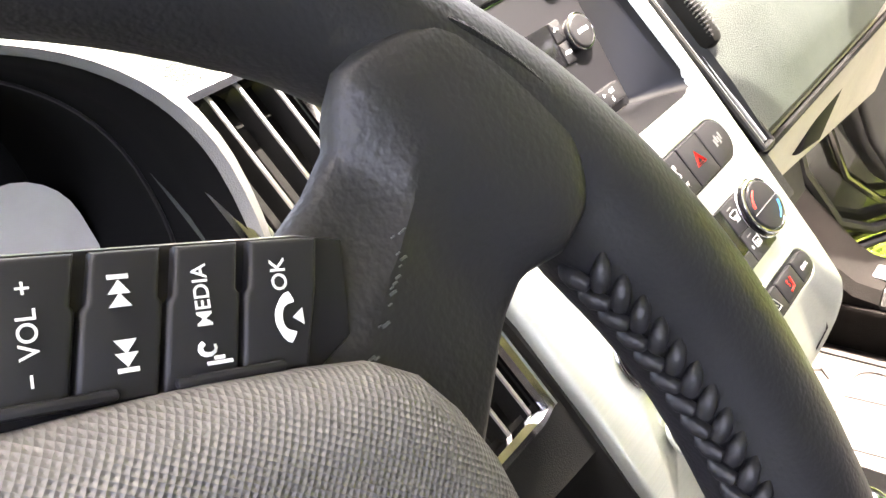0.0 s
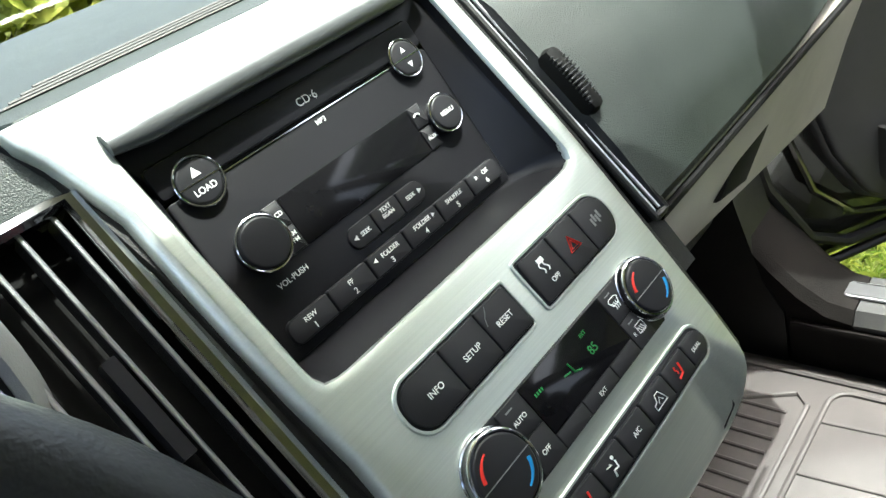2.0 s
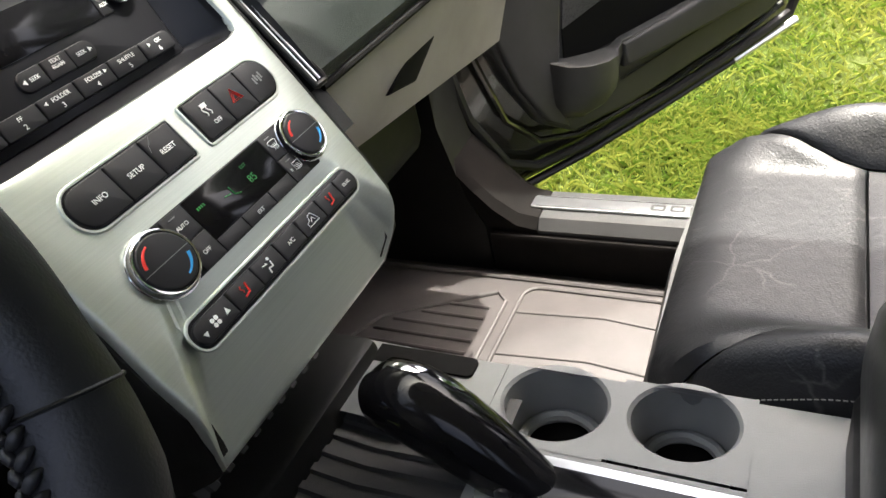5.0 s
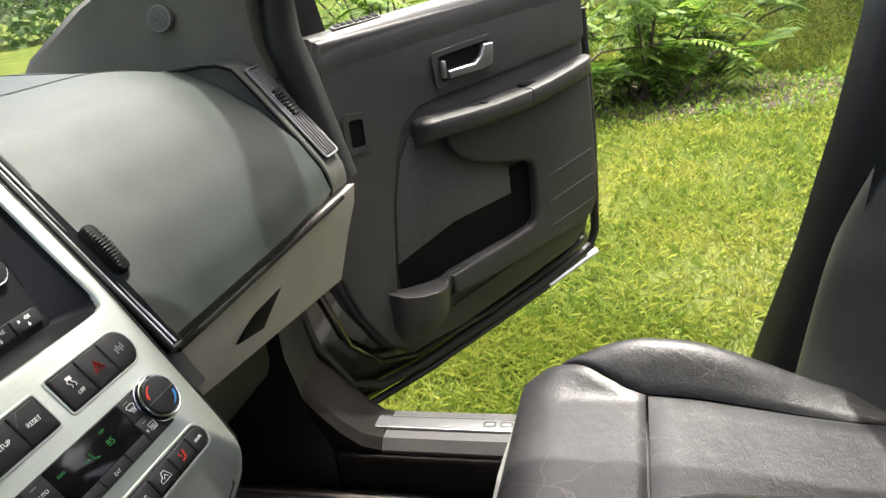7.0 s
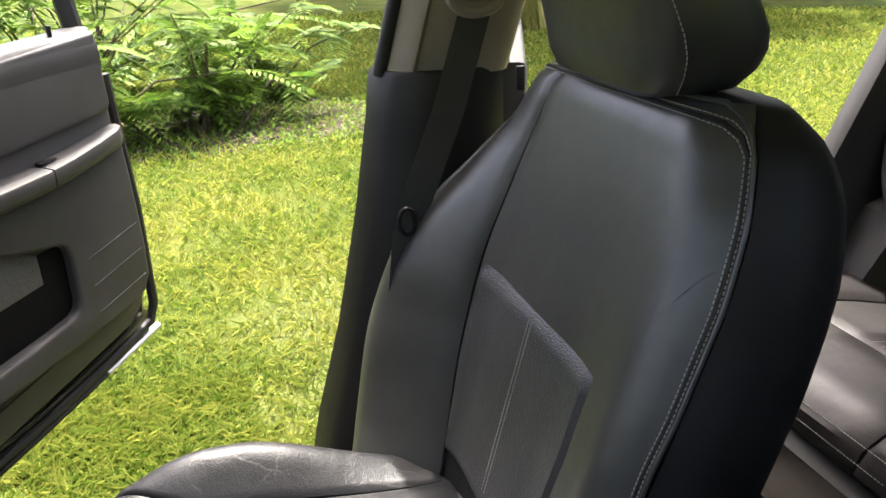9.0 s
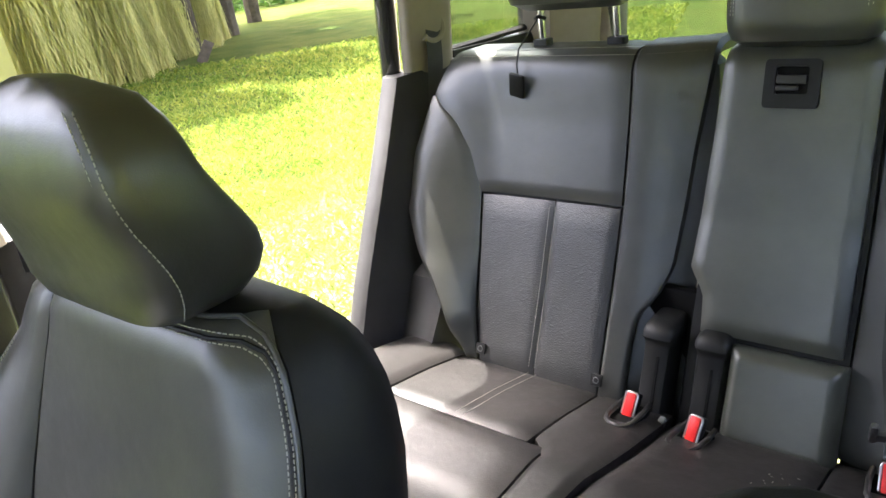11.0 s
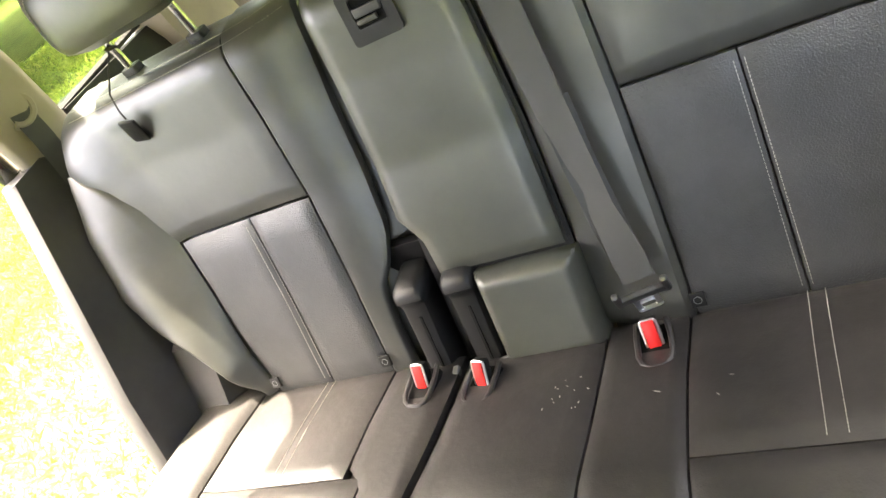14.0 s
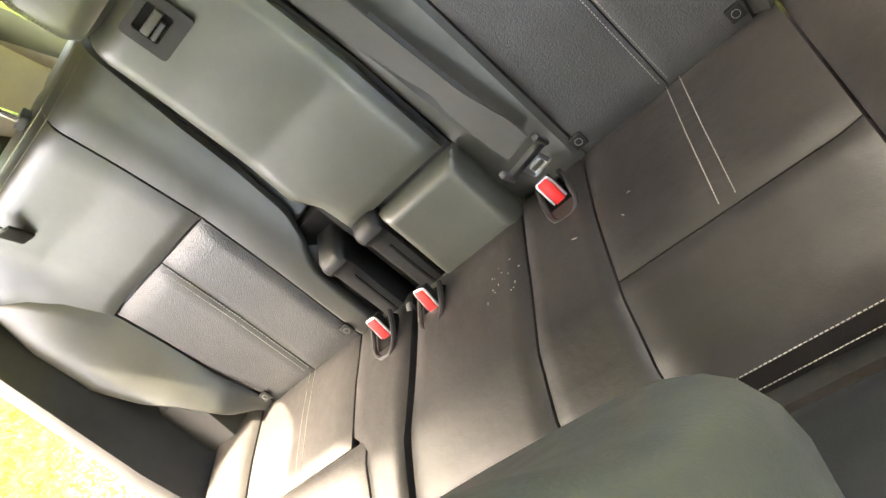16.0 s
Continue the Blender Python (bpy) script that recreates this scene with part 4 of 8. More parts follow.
        for x, y in ((1.0, 0.0), (1.035, -0.02), (1.05, -0.05), (1.02, -0.09), (0.9, -0.125), (0.5, -0.14), (0, -0.142)):
            row.append((bx + h * x + grow(z) * x, y0 + y * dep / 0.142, z))
        row += [(2 * bx - x + grow(z) * (x - bx) / (h + grow(z)), y, z) for x, y, z in row[-2::-1]]
        row = [(x, y + lift * g, z) for (x, y, z), g in zip(row, [1.0, 0.85, 0.65, 0.4, 0.2] + [0.0] * len(row))]
        row = [(x + flare(z) * max(0.0, min(1.0, (x - bx) / h)) + 0.018 * smooth(0.82, 0.60, z) * max(0.0, min(1.0, (bx - x) / h)) * max(0.0, 1 + (y - y0) / 0.045), y, z) for x, y, z in row]
        row += [(back(u, z)[0], back(u, z)[1] - 0.011, z) for u in (-0.93, -0.75, -0.55, -0.3, 0.0, 0.3, 0.55, 0.75, 0.93)]
        rows.append(row)
    loft(bm, rows)
    part("back_shell", bm, SIDE_BLACK, t, "back shell darkened for the shade on its side")
    for d, dz in ((0.958, 0.004), (0.985, 0.009)):
        side = [(d, z) for z in np.linspace(0.40, 0.862 + dz, 36)] + [(d - 0.02, 0.873 + dz), (d - 0.06, 0.881 + dz), (d - 0.14, 0.886 + dz), (d - 0.3, 0.888 + dz)]
        stitches(bk, [on(back, u, z, 0.0068) for u, z in side + [(0.0, 0.888 + dz)] + [(-u, z) for u, z in side[::-1]]])
    part("piping", tube(bmesh.new(), [on(back, u, z, 0.004) for u, z in [(1.0, q) for q in np.linspace(0.38, 0.88, 30)] + [(0.97, 0.89), (0.90, 0.903)] + [(q, 0.905) for q in np.linspace(0.8, -0.8, 14)] + [(-0.90, 0.903), (-0.97, 0.89)] + [(-1.0, q) for q in np.linspace(0.88, 0.38, 30)]], 0.0026, 8), LEATHER_SMOOTH, bk)
    # groove between the two rows of thread, and the crease where the inner bolster starts
    part("seam_groove", tube(bmesh.new(), [on(back, u, z, 0.0050) for u, z in [(-0.972, q) for q in np.linspace(0.40, 0.868, 34)] + [(-0.955, 0.880), (-0.90, 0.889), (-0.80, 0.893), (-0.5, 0.894), (0.0, 0.894), (0.5, 0.894), (0.80, 0.893), (0.90, 0.889), (0.955, 0.880)] + [(0.972, q) for q in np.linspace(0.868, 0.40, 34)]], 0.0022, 8), SIDE_BLACK, bk)
    part("crease", tube(bmesh.new(), [on(back, u, z, 0.0042) for u, z in ((-0.95, 0.782), (-0.91, 0.772), (-0.87, 0.757), (-0.83, 0.738), (-0.80, 0.716), (-0.78, 0.694))], [0.0008, 0.0011, 0.0010, 0.0008, 0.0005, 0.0002], 8), LEATHER_SMOOTH, bk)
    for du in (-0.014, 0.014):
        stitches(t, [on(back, du, z, 0.0094) for z in np.linspace(0.40, 0.635, 20)])

    # headrest
    bm = bmesh.new()
    rows = []
    for k in range(13):
        s = k / 12
        z = 0.893 + 0.215 * s
        e = math.sqrt(max(0.0, 1 - abs(2 * s - 1) ** box_z))
        wx = slim * (0.118 + 0.022 * math.sin(math.pi * min(1, s * 0.9 + 0.1))) * (0.35 + 0.65 * e)
        thin = lerp(s, [0.0, 0.3, 1.0], [1.0, 1.0, 0.55])
        wy = 0.062 * (0.25 + 0.75 * e) * thin
        cy = -0.945 - 0.03 * s + 0.03 * smooth(0.2, 0.7, s) + 0.062 * (1 - thin)
        row = []
        for a in range(28):
            th = 2 * math.pi * a / 28
            c, sn = math.cos(th), math.sin(th)
            row.append((cx + head[0] - 0.012 + wx * math.copysign(abs(c) ** box_x, c), cy + head[1] + wy * math.copysign(abs(sn) ** box_y, sn), z + head[2]))
        rows.append(row)
    loft(bm, rows)
    hr = part("headrest", bm, LEATHER_SMOOTH, t)
    for s in (1, -1):
        for d in (0.0, 0.010):
            line = []
            for k in range(1, 12):
                q = k / 12
                e = math.sqrt(max(0.0, 1 - abs(2 * q - 1) ** box_z))
                wx = slim * (0.118 + 0.022 * math.sin(math.pi * min(1, q * 0.9 + 0.1))) * (0.35 + 0.65 * e)
                thin = lerp(q, [0.0, 0.3, 1.0], [1.0, 1.0, 0.55])
                wy = 0.062 * (0.25 + 0.75 * e) * thin
                cy = -0.945 - 0.03 * q + 0.03 * smooth(0.2, 0.7, q) + 0.062 * (1 - thin)
                th = radians(lerp(q, [0.05, 0.5, 0.95], [14, 36, 46]))
                line.append((cx + head[0] - 0.012 + s * (wx * math.cos(th) ** box_x - d) + s * 0.001, cy + head[1] + wy * math.sin(th) ** box_y + 0.001 + d * 0.25, 0.893 + head[2] + 0.215 * q))
            stitches(hr, line)
    for s in (-1, 1):
        part("headrest_post", tube(bmesh.new(), [(cx + head[0] + s * 0.06, -0.945, 0.86), (cx + head[0] + s * 0.06, -0.947 + 0.3 * head[1], 0.96)], 0.007, 10), CHROME, t)

    # cushion: f(u, w), w runs from the front lip to the back
    def cush(u, w):
        a = abs(u)
        h = lerp(w, [-0.25, 0.0, 0.06, 0.14, 0.25, 0.5, 1.0], [0.205, 0.214, 0.222, 0.230, 0.236, 0.24, 0.22])
        y = -0.275 - 0.47 * max(0.0, w)
        z = 0.352 - 0.025 * smooth(0.25, 1.0, w)
        z += 0.056 * smooth(-0.05, 0.38, w) * smooth(1.06, 0.45, w) * smooth(0.54, 0.86, a)
        z -= 0.05 * smooth(0.84, 1.0, a) ** 2
        if w < 0.12:
            q = (0.12 - w) / 0.37
            z -= 0.16 * q ** 2 * 1.2
            y += 0.012 * math.sin(math.pi * min(1, q * 1.4)) - 0.02 * q
        return (cx + h * u, y, z)

    def ub(w):
        return lerp(w, [-0.25, 0.03, 0.10, 0.17, 0.24, 0.30, 0.36, 1.1], [0.985, 0.97, 0.90, 0.80, 0.70, 0.64, 0.607, 0.60])

    cb = panel(bmesh.new(), cush, lambda w: -ub(w), ub, -0.25, 0.36, 0.005, 40, 40, 0.007, 0.010)
    part("cushion_front", cb, LEATHER_CREASED, t)
    part("cushion_insert", panel(bmesh.new(), cush, one(-0.60), one(0.60), 0.368, 1.06, 0.007, 16, 16), LEATHER_CREASED, t, "creased leather insert")
    for s in (1, -1):
        a, b = ((lambda w: ub(w) + 0.007), one(1.0)) if s > 0 else (one(-1.0), (lambda w: -ub(w) - 0.007))
        part("cushion_bolster", panel(bmesh.new(), cush, a, b, 0.065, 1.04, 0.005, 14, 48, 0.007, 0.010), LEATHER_CREASED, t)
    bm = bmesh.new()
    rows = []
    for z, g in ((0.19, 0.0), (0.24, 0.004), (0.30, 0.004), (0.325, -0.003)):
        rows.append([(cx + x * (0.232 + g), y, z) for x, y in ((-1, -0.30), (-0.8, -0.262 + g), (0, -0.255 + g), (0.8, -0.262 + g), (1, -0.30), (1, -0.78), (-1, -0.78))])
    loft(bm, rows)
    part("cushion_base", bm, LEATHER_SMOOTH, t)
    for s in (1, -1):
        stitches(t, [on(cush, s * 0.965, w, 0.0058) for w in np.linspace(-0.2, 0.5, 40)])
    bm = bmesh.new()
    box(bm, (cx, -0.55, 0.10), (0.40, 0.44, 0.20), None, 0.02)
    part("seat_frame", bm, TRIM_BLACK, t)
    return t


PASSENGER = make_front_seat(0.37, 0.060, 5, 0.34, 0.5)
tagged(PASSENGER, "black leather passenger seat with pale stitching, sunlit cushion")
DRIVER = make_front_seat(-0.373, 0.0, 4.0, 0.42, 0.6, (0.030, -0.045, -0.016), 0.78)
DRIVER.location = (-0.373, -0.515, -0.010)
tagged(DRIVER, "black leather driver's seat beside the centre armrest")


# rear bench
def rear_y(z):
    return lerp(z, [0.36, 0.44, 0.58, 0.72, 0.85, 0.955], [-1.585, -1.617, -1.678, -1.733, -1.768, -1.79])


def rear_back(x, w):
    """The front of the bench backs; past 0.935 it rolls over the top edge and runs back."""
    if w <= 0.935:
        return (x, rear_y(w), w)
    r = 0.030
    th = min(math.pi / 2, (w - 0.935) / r)
    return (x, rear_y(0.935) - r * (1 - math.cos(th)) - 0.2 * r * math.sin(th) - max(0.0, w - 0.935 - r * math.pi / 2), 0.935 + r * math.sin(th))


def outer_x(z):
    return lerp(z, [0.36, 0.453, 0.52, 0.587, 0.63, 0.70, 0.80, 0.886, 0.968], [0.50, 0.526, 0.556, 0.592, 0.625, 0.655, 0.662, 0.650, 0.625])


def seat_side(s, c=0.018):
    """The outboard back of the bench; s = 1 the passenger's side, -1 the driver's."""
    def X(d):
        return c + s * d

    def surf(u, z):
        d = u
        y, zz = rear_back(0, z)[1:]
        seam = 0.53
        k = smooth(seam - 0.03, max(seam + 0.02, outer_x(z)), d)
        y += k * lerp(z, [0.36, 0.5, 0.6, 0.7, 0.8, 0.9, 0.96], [0.02, 0.055, 0.075, 0.08, 0.06, 0.025, 0.0])
        y -= (0.042 if s > 0 else 0.016) * max(0.0, (0.252 - d) / 0.12) ** 2
        return (X(d), y, zz)

    ins0 = 0.254 if s > 0 else 0.243
    one = lambda v: (lambda z: v)

    def curve(z):
        return lerp(z, [0.36, 0.44, 0.55, 0.66, 0.72, 0.80, 0.85, 0.885, 0.90], [0.49, 0.505, 0.52, 0.53, 0.535, 0.56, 0.59, 0.63, 0.645])

    def pan(l, r, z0, z1, puff, nu, nw):
        return panel(bmesh.new(), surf, l if s < 0 else r, r if s < 0 else l, z0, z1, puff, nu, nw, 0.012, 0.007)

    name = "rear_bench_seat"
    lab = "black leather rear seat back, " + ("grey tag hanging on it" if s > 0 else "centre belt beside it")
    t = thing(name, (X(0.39), -1.72, 0.36), lab, "car seat", "rear seat backs")
    part("upper_panel", pan(one(ins0), lambda z: curve(z) if z < 0.9 else outer_x(z) - 0.004, 0.722, 1.045, 0.005, 16, 26), LEATHER_SMOOTH, t)
    mid = 0.379
    part("insert", pan(one(ins0), one(mid - 0.0012), 0.425, 0.717, 0.007, 10, 14), PEBBLE, t, "pebbled leather insert")
    part("insert", pan(one(mid + 0.0012), lambda z: curve(z) - 0.004, 0.425, 0.717, 0.007, 10, 14), PEBBLE, t, "pebbled leather insert")
    part("outer_bolster", pan(curve, outer_x, 0.43, 0.895, 0.004, 10, 24), LEATHER_SMOOTH, t)
    inner = 0.128 if s > 0 else 0.112
    part("inner_side", pan((lambda z: lerp(z, [0.42, 0.50, 0.555, 0.585, 0.63, 0.82, 0.94, 1.045], [0.206, 0.206, 0.201, 0.176, 0.158, 0.145, 0.131, 0.124])) if s > 0 else (lambda z: inner), one(ins0 - 0.004), 0.42, 1.045, 0.008, 16, 40), LEATHER_SMOOTH, t)
    bm = bmesh.new()
    rows = []
    for z, g in ((0.37, 0.0), (0.5, 0.0), (0.7, 0.0), (0.9, 0.0), (0.930, -0.004), (0.945, -0.02), (0.955, -0.035)):
        y0 = rear_y(min(z, 0.93)) - 0.010
        o = outer_x(min(z, 0.968)) - 0.006 + g
        i0 = inner + 0.006 - g
        rows.append([(X(i0), y0 - (0.062 if s > 0 else 0.03), z), (X(ins0 - 0.05), y0 - 0.022, z), (X(o - 0.02), y0 - 0.004, z), (X(o), y0 + 0.02 * (0.5 < z < 0.9), z), (X(o), y0 - 0.09, z), (X(o - 0.03), y0 - 0.115, z), (X(i0 + 0.02), y0 - 0.115, z), (X(i0), y0 - 0.10, z)])
    loft(bm, rows)
    sh = part("shell", bm, LEATHER_SMOOTH, t)
    off = Vector((0, 0.0068, 0))
    for d in (mid - 0.006, mid + 0.006):
        stitches(t, [on(surf, d, z, 0.0094) for z in np.linspace(0.44, 0.71, 24)])
    for dz in (0.957, 0.972):
        stitches(sh, [on(surf, d, dz, 0.0066) for d in np.linspace(inner + 0.02, 0.60, 30)])
    # headrest with two posts
    h = thing("rear_headrest", (X(0.37), -1.83, 0.97), "black leather rear headrest with stitched edge", "headrest", "rear headrests")
    rear_headrest(h, X(0.37), 1.035 if s > 0 else 1.0, 0.122)
    if s > 0:
        for d in (0.30, 0.445):
            part("post", tube(bmesh.new(), [(X(d), -1.835, 0.955), (X(d), -1.832, 1.06)], 0.0065, 10), CHROME, h)
        for d in (0.30, 0.445):
            bm = bmesh.new()
            slab(bm, rrect(-0.016, -0.011, 0.016, 0.011, 0.005), pose(X(d), -1.835, 0.983), 0.012, 0.002)
            part("collar", bm, TRIM_BLACK, h)
    # anchor tabs near the bite line
    for d in (0.25, 0.49):
        g = thing("anchor_tab", (X(d), -1.61, 0.455), "small dark anchor tab with a printed mark", "anchor tab", "anchor tabs")
        bm = bmesh.new()
        m = Matrix.Translation((X(d), surf(d, 0.455)[1] + 0.016, 0.455)) @ pose(0, 0, 0, -68, 0, 0)
        slab(bm, rrect(-0.010, -0.010, 0.010, 0.010, 0.002), m, 0.004, 0.001)
        part("tab", bm, TRIM_BLACK, g)
        bm = bmesh.new()
        ring_plate(bm, circle(0, 0, 0.0055, 16), circle(0, 0, 0.0047, 16), m @ Matrix.Translation((0, 0, 0.001)), 0.0006, 0.0002)
        part("mark", bm, CONSOLE, g)
    return t


def rear_headrest(h, x, z0, half):
    bm = bmesh.new()
    rows = []
    for k in range(11):
        q = k / 10
        e = math.sqrt(max(0.0, 1 - abs(2 * q - 1) ** 3.5))
        wx, wy = half * (0.72 + 0.28 * e), 0.055 * (0.3 + 0.7 * e)
        row = []
        for a in range(28):
            th = 2 * math.pi * a / 28
            c, sn = math.cos(th), math.sin(th)
            row.append((x + wx * math.copysign(abs(c) ** 0.4, c), -1.815 - 0.02 * q + wy * math.copysign(abs(sn) ** 0.65, sn), z0 + 0.135 * q))
        rows.append(row)
    loft(bm, rows)
    pad = part("pad", bm, LEATHER, h)
    for r, dz in ((0.93, 0.0), (0.88, -0.008)):
        line = []
        for k in range(0, 41):
            a = math.pi * k / 40
            c, sn = math.cos(a), math.sin(a)
            zz = z0 + 0.05 + (0.072 + dz) * abs(sn) ** 0.45
            e = math.sqrt(max(0.0, 1 - abs(2 * (zz - z0) / 0.135 - 1) ** 3.5))
            off = 0.93 * r * abs(c) ** 0.35
            skin = math.sqrt(max(0.0, 1 - (off ** 2.5) ** 2)) ** 0.65
            line.append((x + half * off * (0.72 + 0.28 * e) * math.copysign(1, c), -1.815 - 0.148 * (zz - z0) + 0.055 * (0.3 + 0.7 * e) * skin + 0.0008, zz))
        stitches(pad, line, 0.0007)


seat_side(1)
seat_side(-1)


def rear_centre():
    t = thing("rear_bench_middle", (0.02, -1.72, 0.4), "narrow black leather centre back with a release latch", "car seat", "rear seat backs")
    f = lambda x, z: (x, rear_back(0, z)[1] + 0.004, rear_back(0, z)[2])
    one = lambda v: (lambda z: v)
    part("fold_panel", panel(bmesh.new(), f, lambda z: lerp(z, [0.555, 0.608, 0.620, 0.648, 0.94, 1.045], [0.112, 0.116, 0.122, 0.141, 0.122, 0.118]), one(-0.088), 0.558, 1.045, 0.010, 18, 48, 0.03, 0.018), LEATHER, t)
    bm = bmesh.new()
    rows = []
    for z, g in ((0.40, 0.0), (0.7, 0), (0.93, -0.003), (0.945, -0.012)):
        y = rear_y(min(z, 0.93)) - 0.012
        rows.append([(0.131 + g, y, z), (-0.096 - g, y, z), (-0.096 - g, y - 0.1, z), (0.131 + g, y - 0.1, z)])
    loft(bm, rows)
    part("shell", bm, TRIM_BLACK, t)
    part("lower_pad", panel(bmesh.new(), lambda x, z: (x, rear_back(0, z)[1] + 0.012, z), one(0.058), one(-0.100), 0.415, 0.553, 0.022, 30, 26, 0.03, 0.017), LEATHER, t)
    # near-black board added to stop light showing through the hinge gap
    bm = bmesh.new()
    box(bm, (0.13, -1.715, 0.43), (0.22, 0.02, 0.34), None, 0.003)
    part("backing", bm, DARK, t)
    # latch
    m = Matrix.Translation((0.022, f(0, 0.92)[1] + 0.0165, 0.922)) @ pose(0, 0, 0, 75, 0, 180) @ Matrix.Diagonal((1, 1, 1, 1))
    lt = part("latch_plate", ring_plate(bmesh.new(), rrect(-0.037, -0.034, 0.037, 0.034, 0.006, 3), rrect(-0.022, -0.014, 0.022, 0.024, 0.004, 3), m, 0.006, 0.002), TRIM_BLACK, t, "black release latch")
    bm = bmesh.new()
    slab(bm, rrect(-0.0225, -0.0145, 0.0225, 0.0245, 0.003, 3), m @ Matrix.Translation((0, 0, -0.005)), 0.004)
    part("cup", bm, DARK, lt)
    bm = bmesh.new()
    box(bm, (0, 0.006, -0.001), (0.040, 0.012, 0.008), m, 0.002)
    box(bm, (-0.006, -0.006, -0.002), (0.030, 0.007, 0.006), m, 0.0015)
    part("lever", bm, TRIM, lt)
    h = thing("rear_headrest", (0.03, -1.83, 0.97), "black leather centre headrest resting on the back", "headrest", "rear headrests")
    rear_headrest(h, 0.022, 0.965, 0.105)


rear_centre()


def rear_cushions():
    def zc(w):
        return lerp(w, [0.0, 0.03, 0.12, 0.35, 0.7, 1.0], [0.425, 0.452, 0.474, 0.478, 0.450, 0.418])

    def f(x, w):
        y = -1.205 - 0.425 * w
        if w < 0.0:
            return (x, -1.203 + 0.01 * min(1, -w * 8), 0.425 + w * 0.9)
        return (x, y, zc(w))

    one = lambda v: (lambda w: v)

    def curved(x0, x1):
        return lambda w: x0 + (x1 - x0) * smooth(0.0, 0.75, w)

    right = thing("rear_cushion", (0.40, -1.4, 0.2), "black leather rear cushion in bright sunlight", "seat cushion", "rear cushions")
    left = thing("rear_cushion", (-0.25, -1.4, 0.2), "wide black leather rear cushion with dusty marks", "seat cushion", "rear cushions")

    def g(x, w):
        p = Vector(f(x, w))
        p.z += 0.028 * smooth(0.50, 0.60, abs(x - 0.018)) - 0.05 * smooth(0.62, 0.67, abs(x - 0.018)) ** 2
        return p

    def P(th, name, a, b, w0, w1, mat, puff=0.006, nu=12, nw=16, label=""):
        part(name, panel(bmesh.new(), g, a, b, w0, w1, puff, nu, nw, 0.014, 0.014), mat, th, label)

    # passenger's side
    P(right, "side_bolster", one(0.662), one(0.553), 0.0, 0.97, LEATHER_WORN_SHADED)
    P(right, "insert", one(0.549), one(0.27), 0.45, 0.97, LEATHER_WORN_SHADED, label="stitched insert")
    P(right, "front_panel", one(0.549), one(0.235), 0.0, 0.445, LEATHER_WORN_SHADED)
    P(right, "inner_panel", lambda w: 0.231 + 0.035 * smooth(0.40, 0.50, w), curved(0.165, 0.137), 0.0, 0.97, LEATHER_WORN_SHADED, 0.006, 8, 22)
    # centre and driver's side
    P(left, "centre_panel", curved(0.152, 0.121), curved(-0.085, -0.098), 0.0, 0.93, LEATHER_WORN_SHADED, 0.008, 14, 20)
    P(left, "middle_panel", curved(-0.089, -0.102), curved(-0.222, -0.212), 0.0, 0.97, LEATHER_WORN_SHADED, 0.006, 10, 20)
    P(left, "insert", curved(-0.225, -0.2155), one(-0.51), 0.40, 0.97, LEATHER_WORN_SHADED, 0.008, 14, 14, "stitched insert")
    P(left, "front_panel", curved(-0.225, -0.2155), one(-0.51), 0.0, 0.395, LEATHER_WORN_SHADED, 0.006, 14, 12)
    P(left, "side_bolster", one(-0.514), one(-0.63), 0.0, 0.97, LEATHER_WORN_SHADED)
    for th, x0, x1 in ((right, 0.66, 0.165), (left, 0.160, -0.63)):
        bm = bmesh.new()
        rows = [[(x0, y, z) for y, z in ((-1.63, 0.39), (-1.215, 0.41), (-1.198, 0.395), (-1.20, 0.30), (-1.26, 0.22), (-1.63, 0.22))], [(x1, y, z) for y, z in ((-1.63, 0.39), (-1.215, 0.41), (-1.198, 0.395), (-1.20, 0.30), (-1.26, 0.22), (-1.63, 0.22))]]
        loft(bm, rows)
        sk = part("front_skirt", bm, LEATHER_SMOOTH, th)
        for w, dz in ((0.014, 0.0066), (0.036, 0.0070)):
            stitches(sk, [on(g, x, w, dz) for x in np.linspace(x0 - 0.02, x1 + 0.02, 50)])
    for x in (0.389, 0.405):
        stitches(right, [on(g, x, w, 0.0068) for w in np.linspace(0.46, 0.95, 20)])
    for x in (-0.358, -0.378):
        stitches(left, [on(g, x, w, 0.0088) for w in np.linspace(0.41, 0.95, 20)])


rear_cushions()


def dust_marks():
    """Small pale scuffs and crumbs on the wide rear cushion."""
    rng = random.Random(21)
    t = thing("dust_marks", (-0.05, -1.48, 0.475), "pale crumbs and scuffs on the leather cushion", "dust", kind="stuff")
    bm = bmesh.new()
    spots = [(-0.045, -1.478), (-0.071, -1.494), (-0.047, -1.501), (-0.072, -1.464), (-0.181, -1.472), (-0.268, -1.482), (-0.253, -1.454)]
    for x, y in spots + [(rng.uniform(-0.09, -0.03), rng.uniform(-1.52, -1.45)) for _ in range(10)]:
        w = (-1.205 - y) / 0.425
        z = lerp(w, [0.0, 0.03, 0.12, 0.35, 0.7, 1.0], [0.425, 0.452, 0.474, 0.478, 0.450, 0.418]) + 0.0085
        a, ln, wd = rng.uniform(0, 6.28), rng.uniform(0.0010, 0.003) * (2.2 if x < -0.15 else 1), rng.uniform(0.0004, 0.0009)
        slab(bm, [(ln * math.cos(q) * math.cos(a) - wd * math.sin(q) * math.sin(a), ln * math.cos(q) * math.sin(a) + wd * math.sin(q) * math.cos(a)) for q in (0, 0.9, 1.9, 3.1, 4.2, 5.3)], pose(x, y, z, -4, 0, 0), 0.0012)
    part("crumbs", bm, STITCH, t, kind="stuff")


dust_marks()


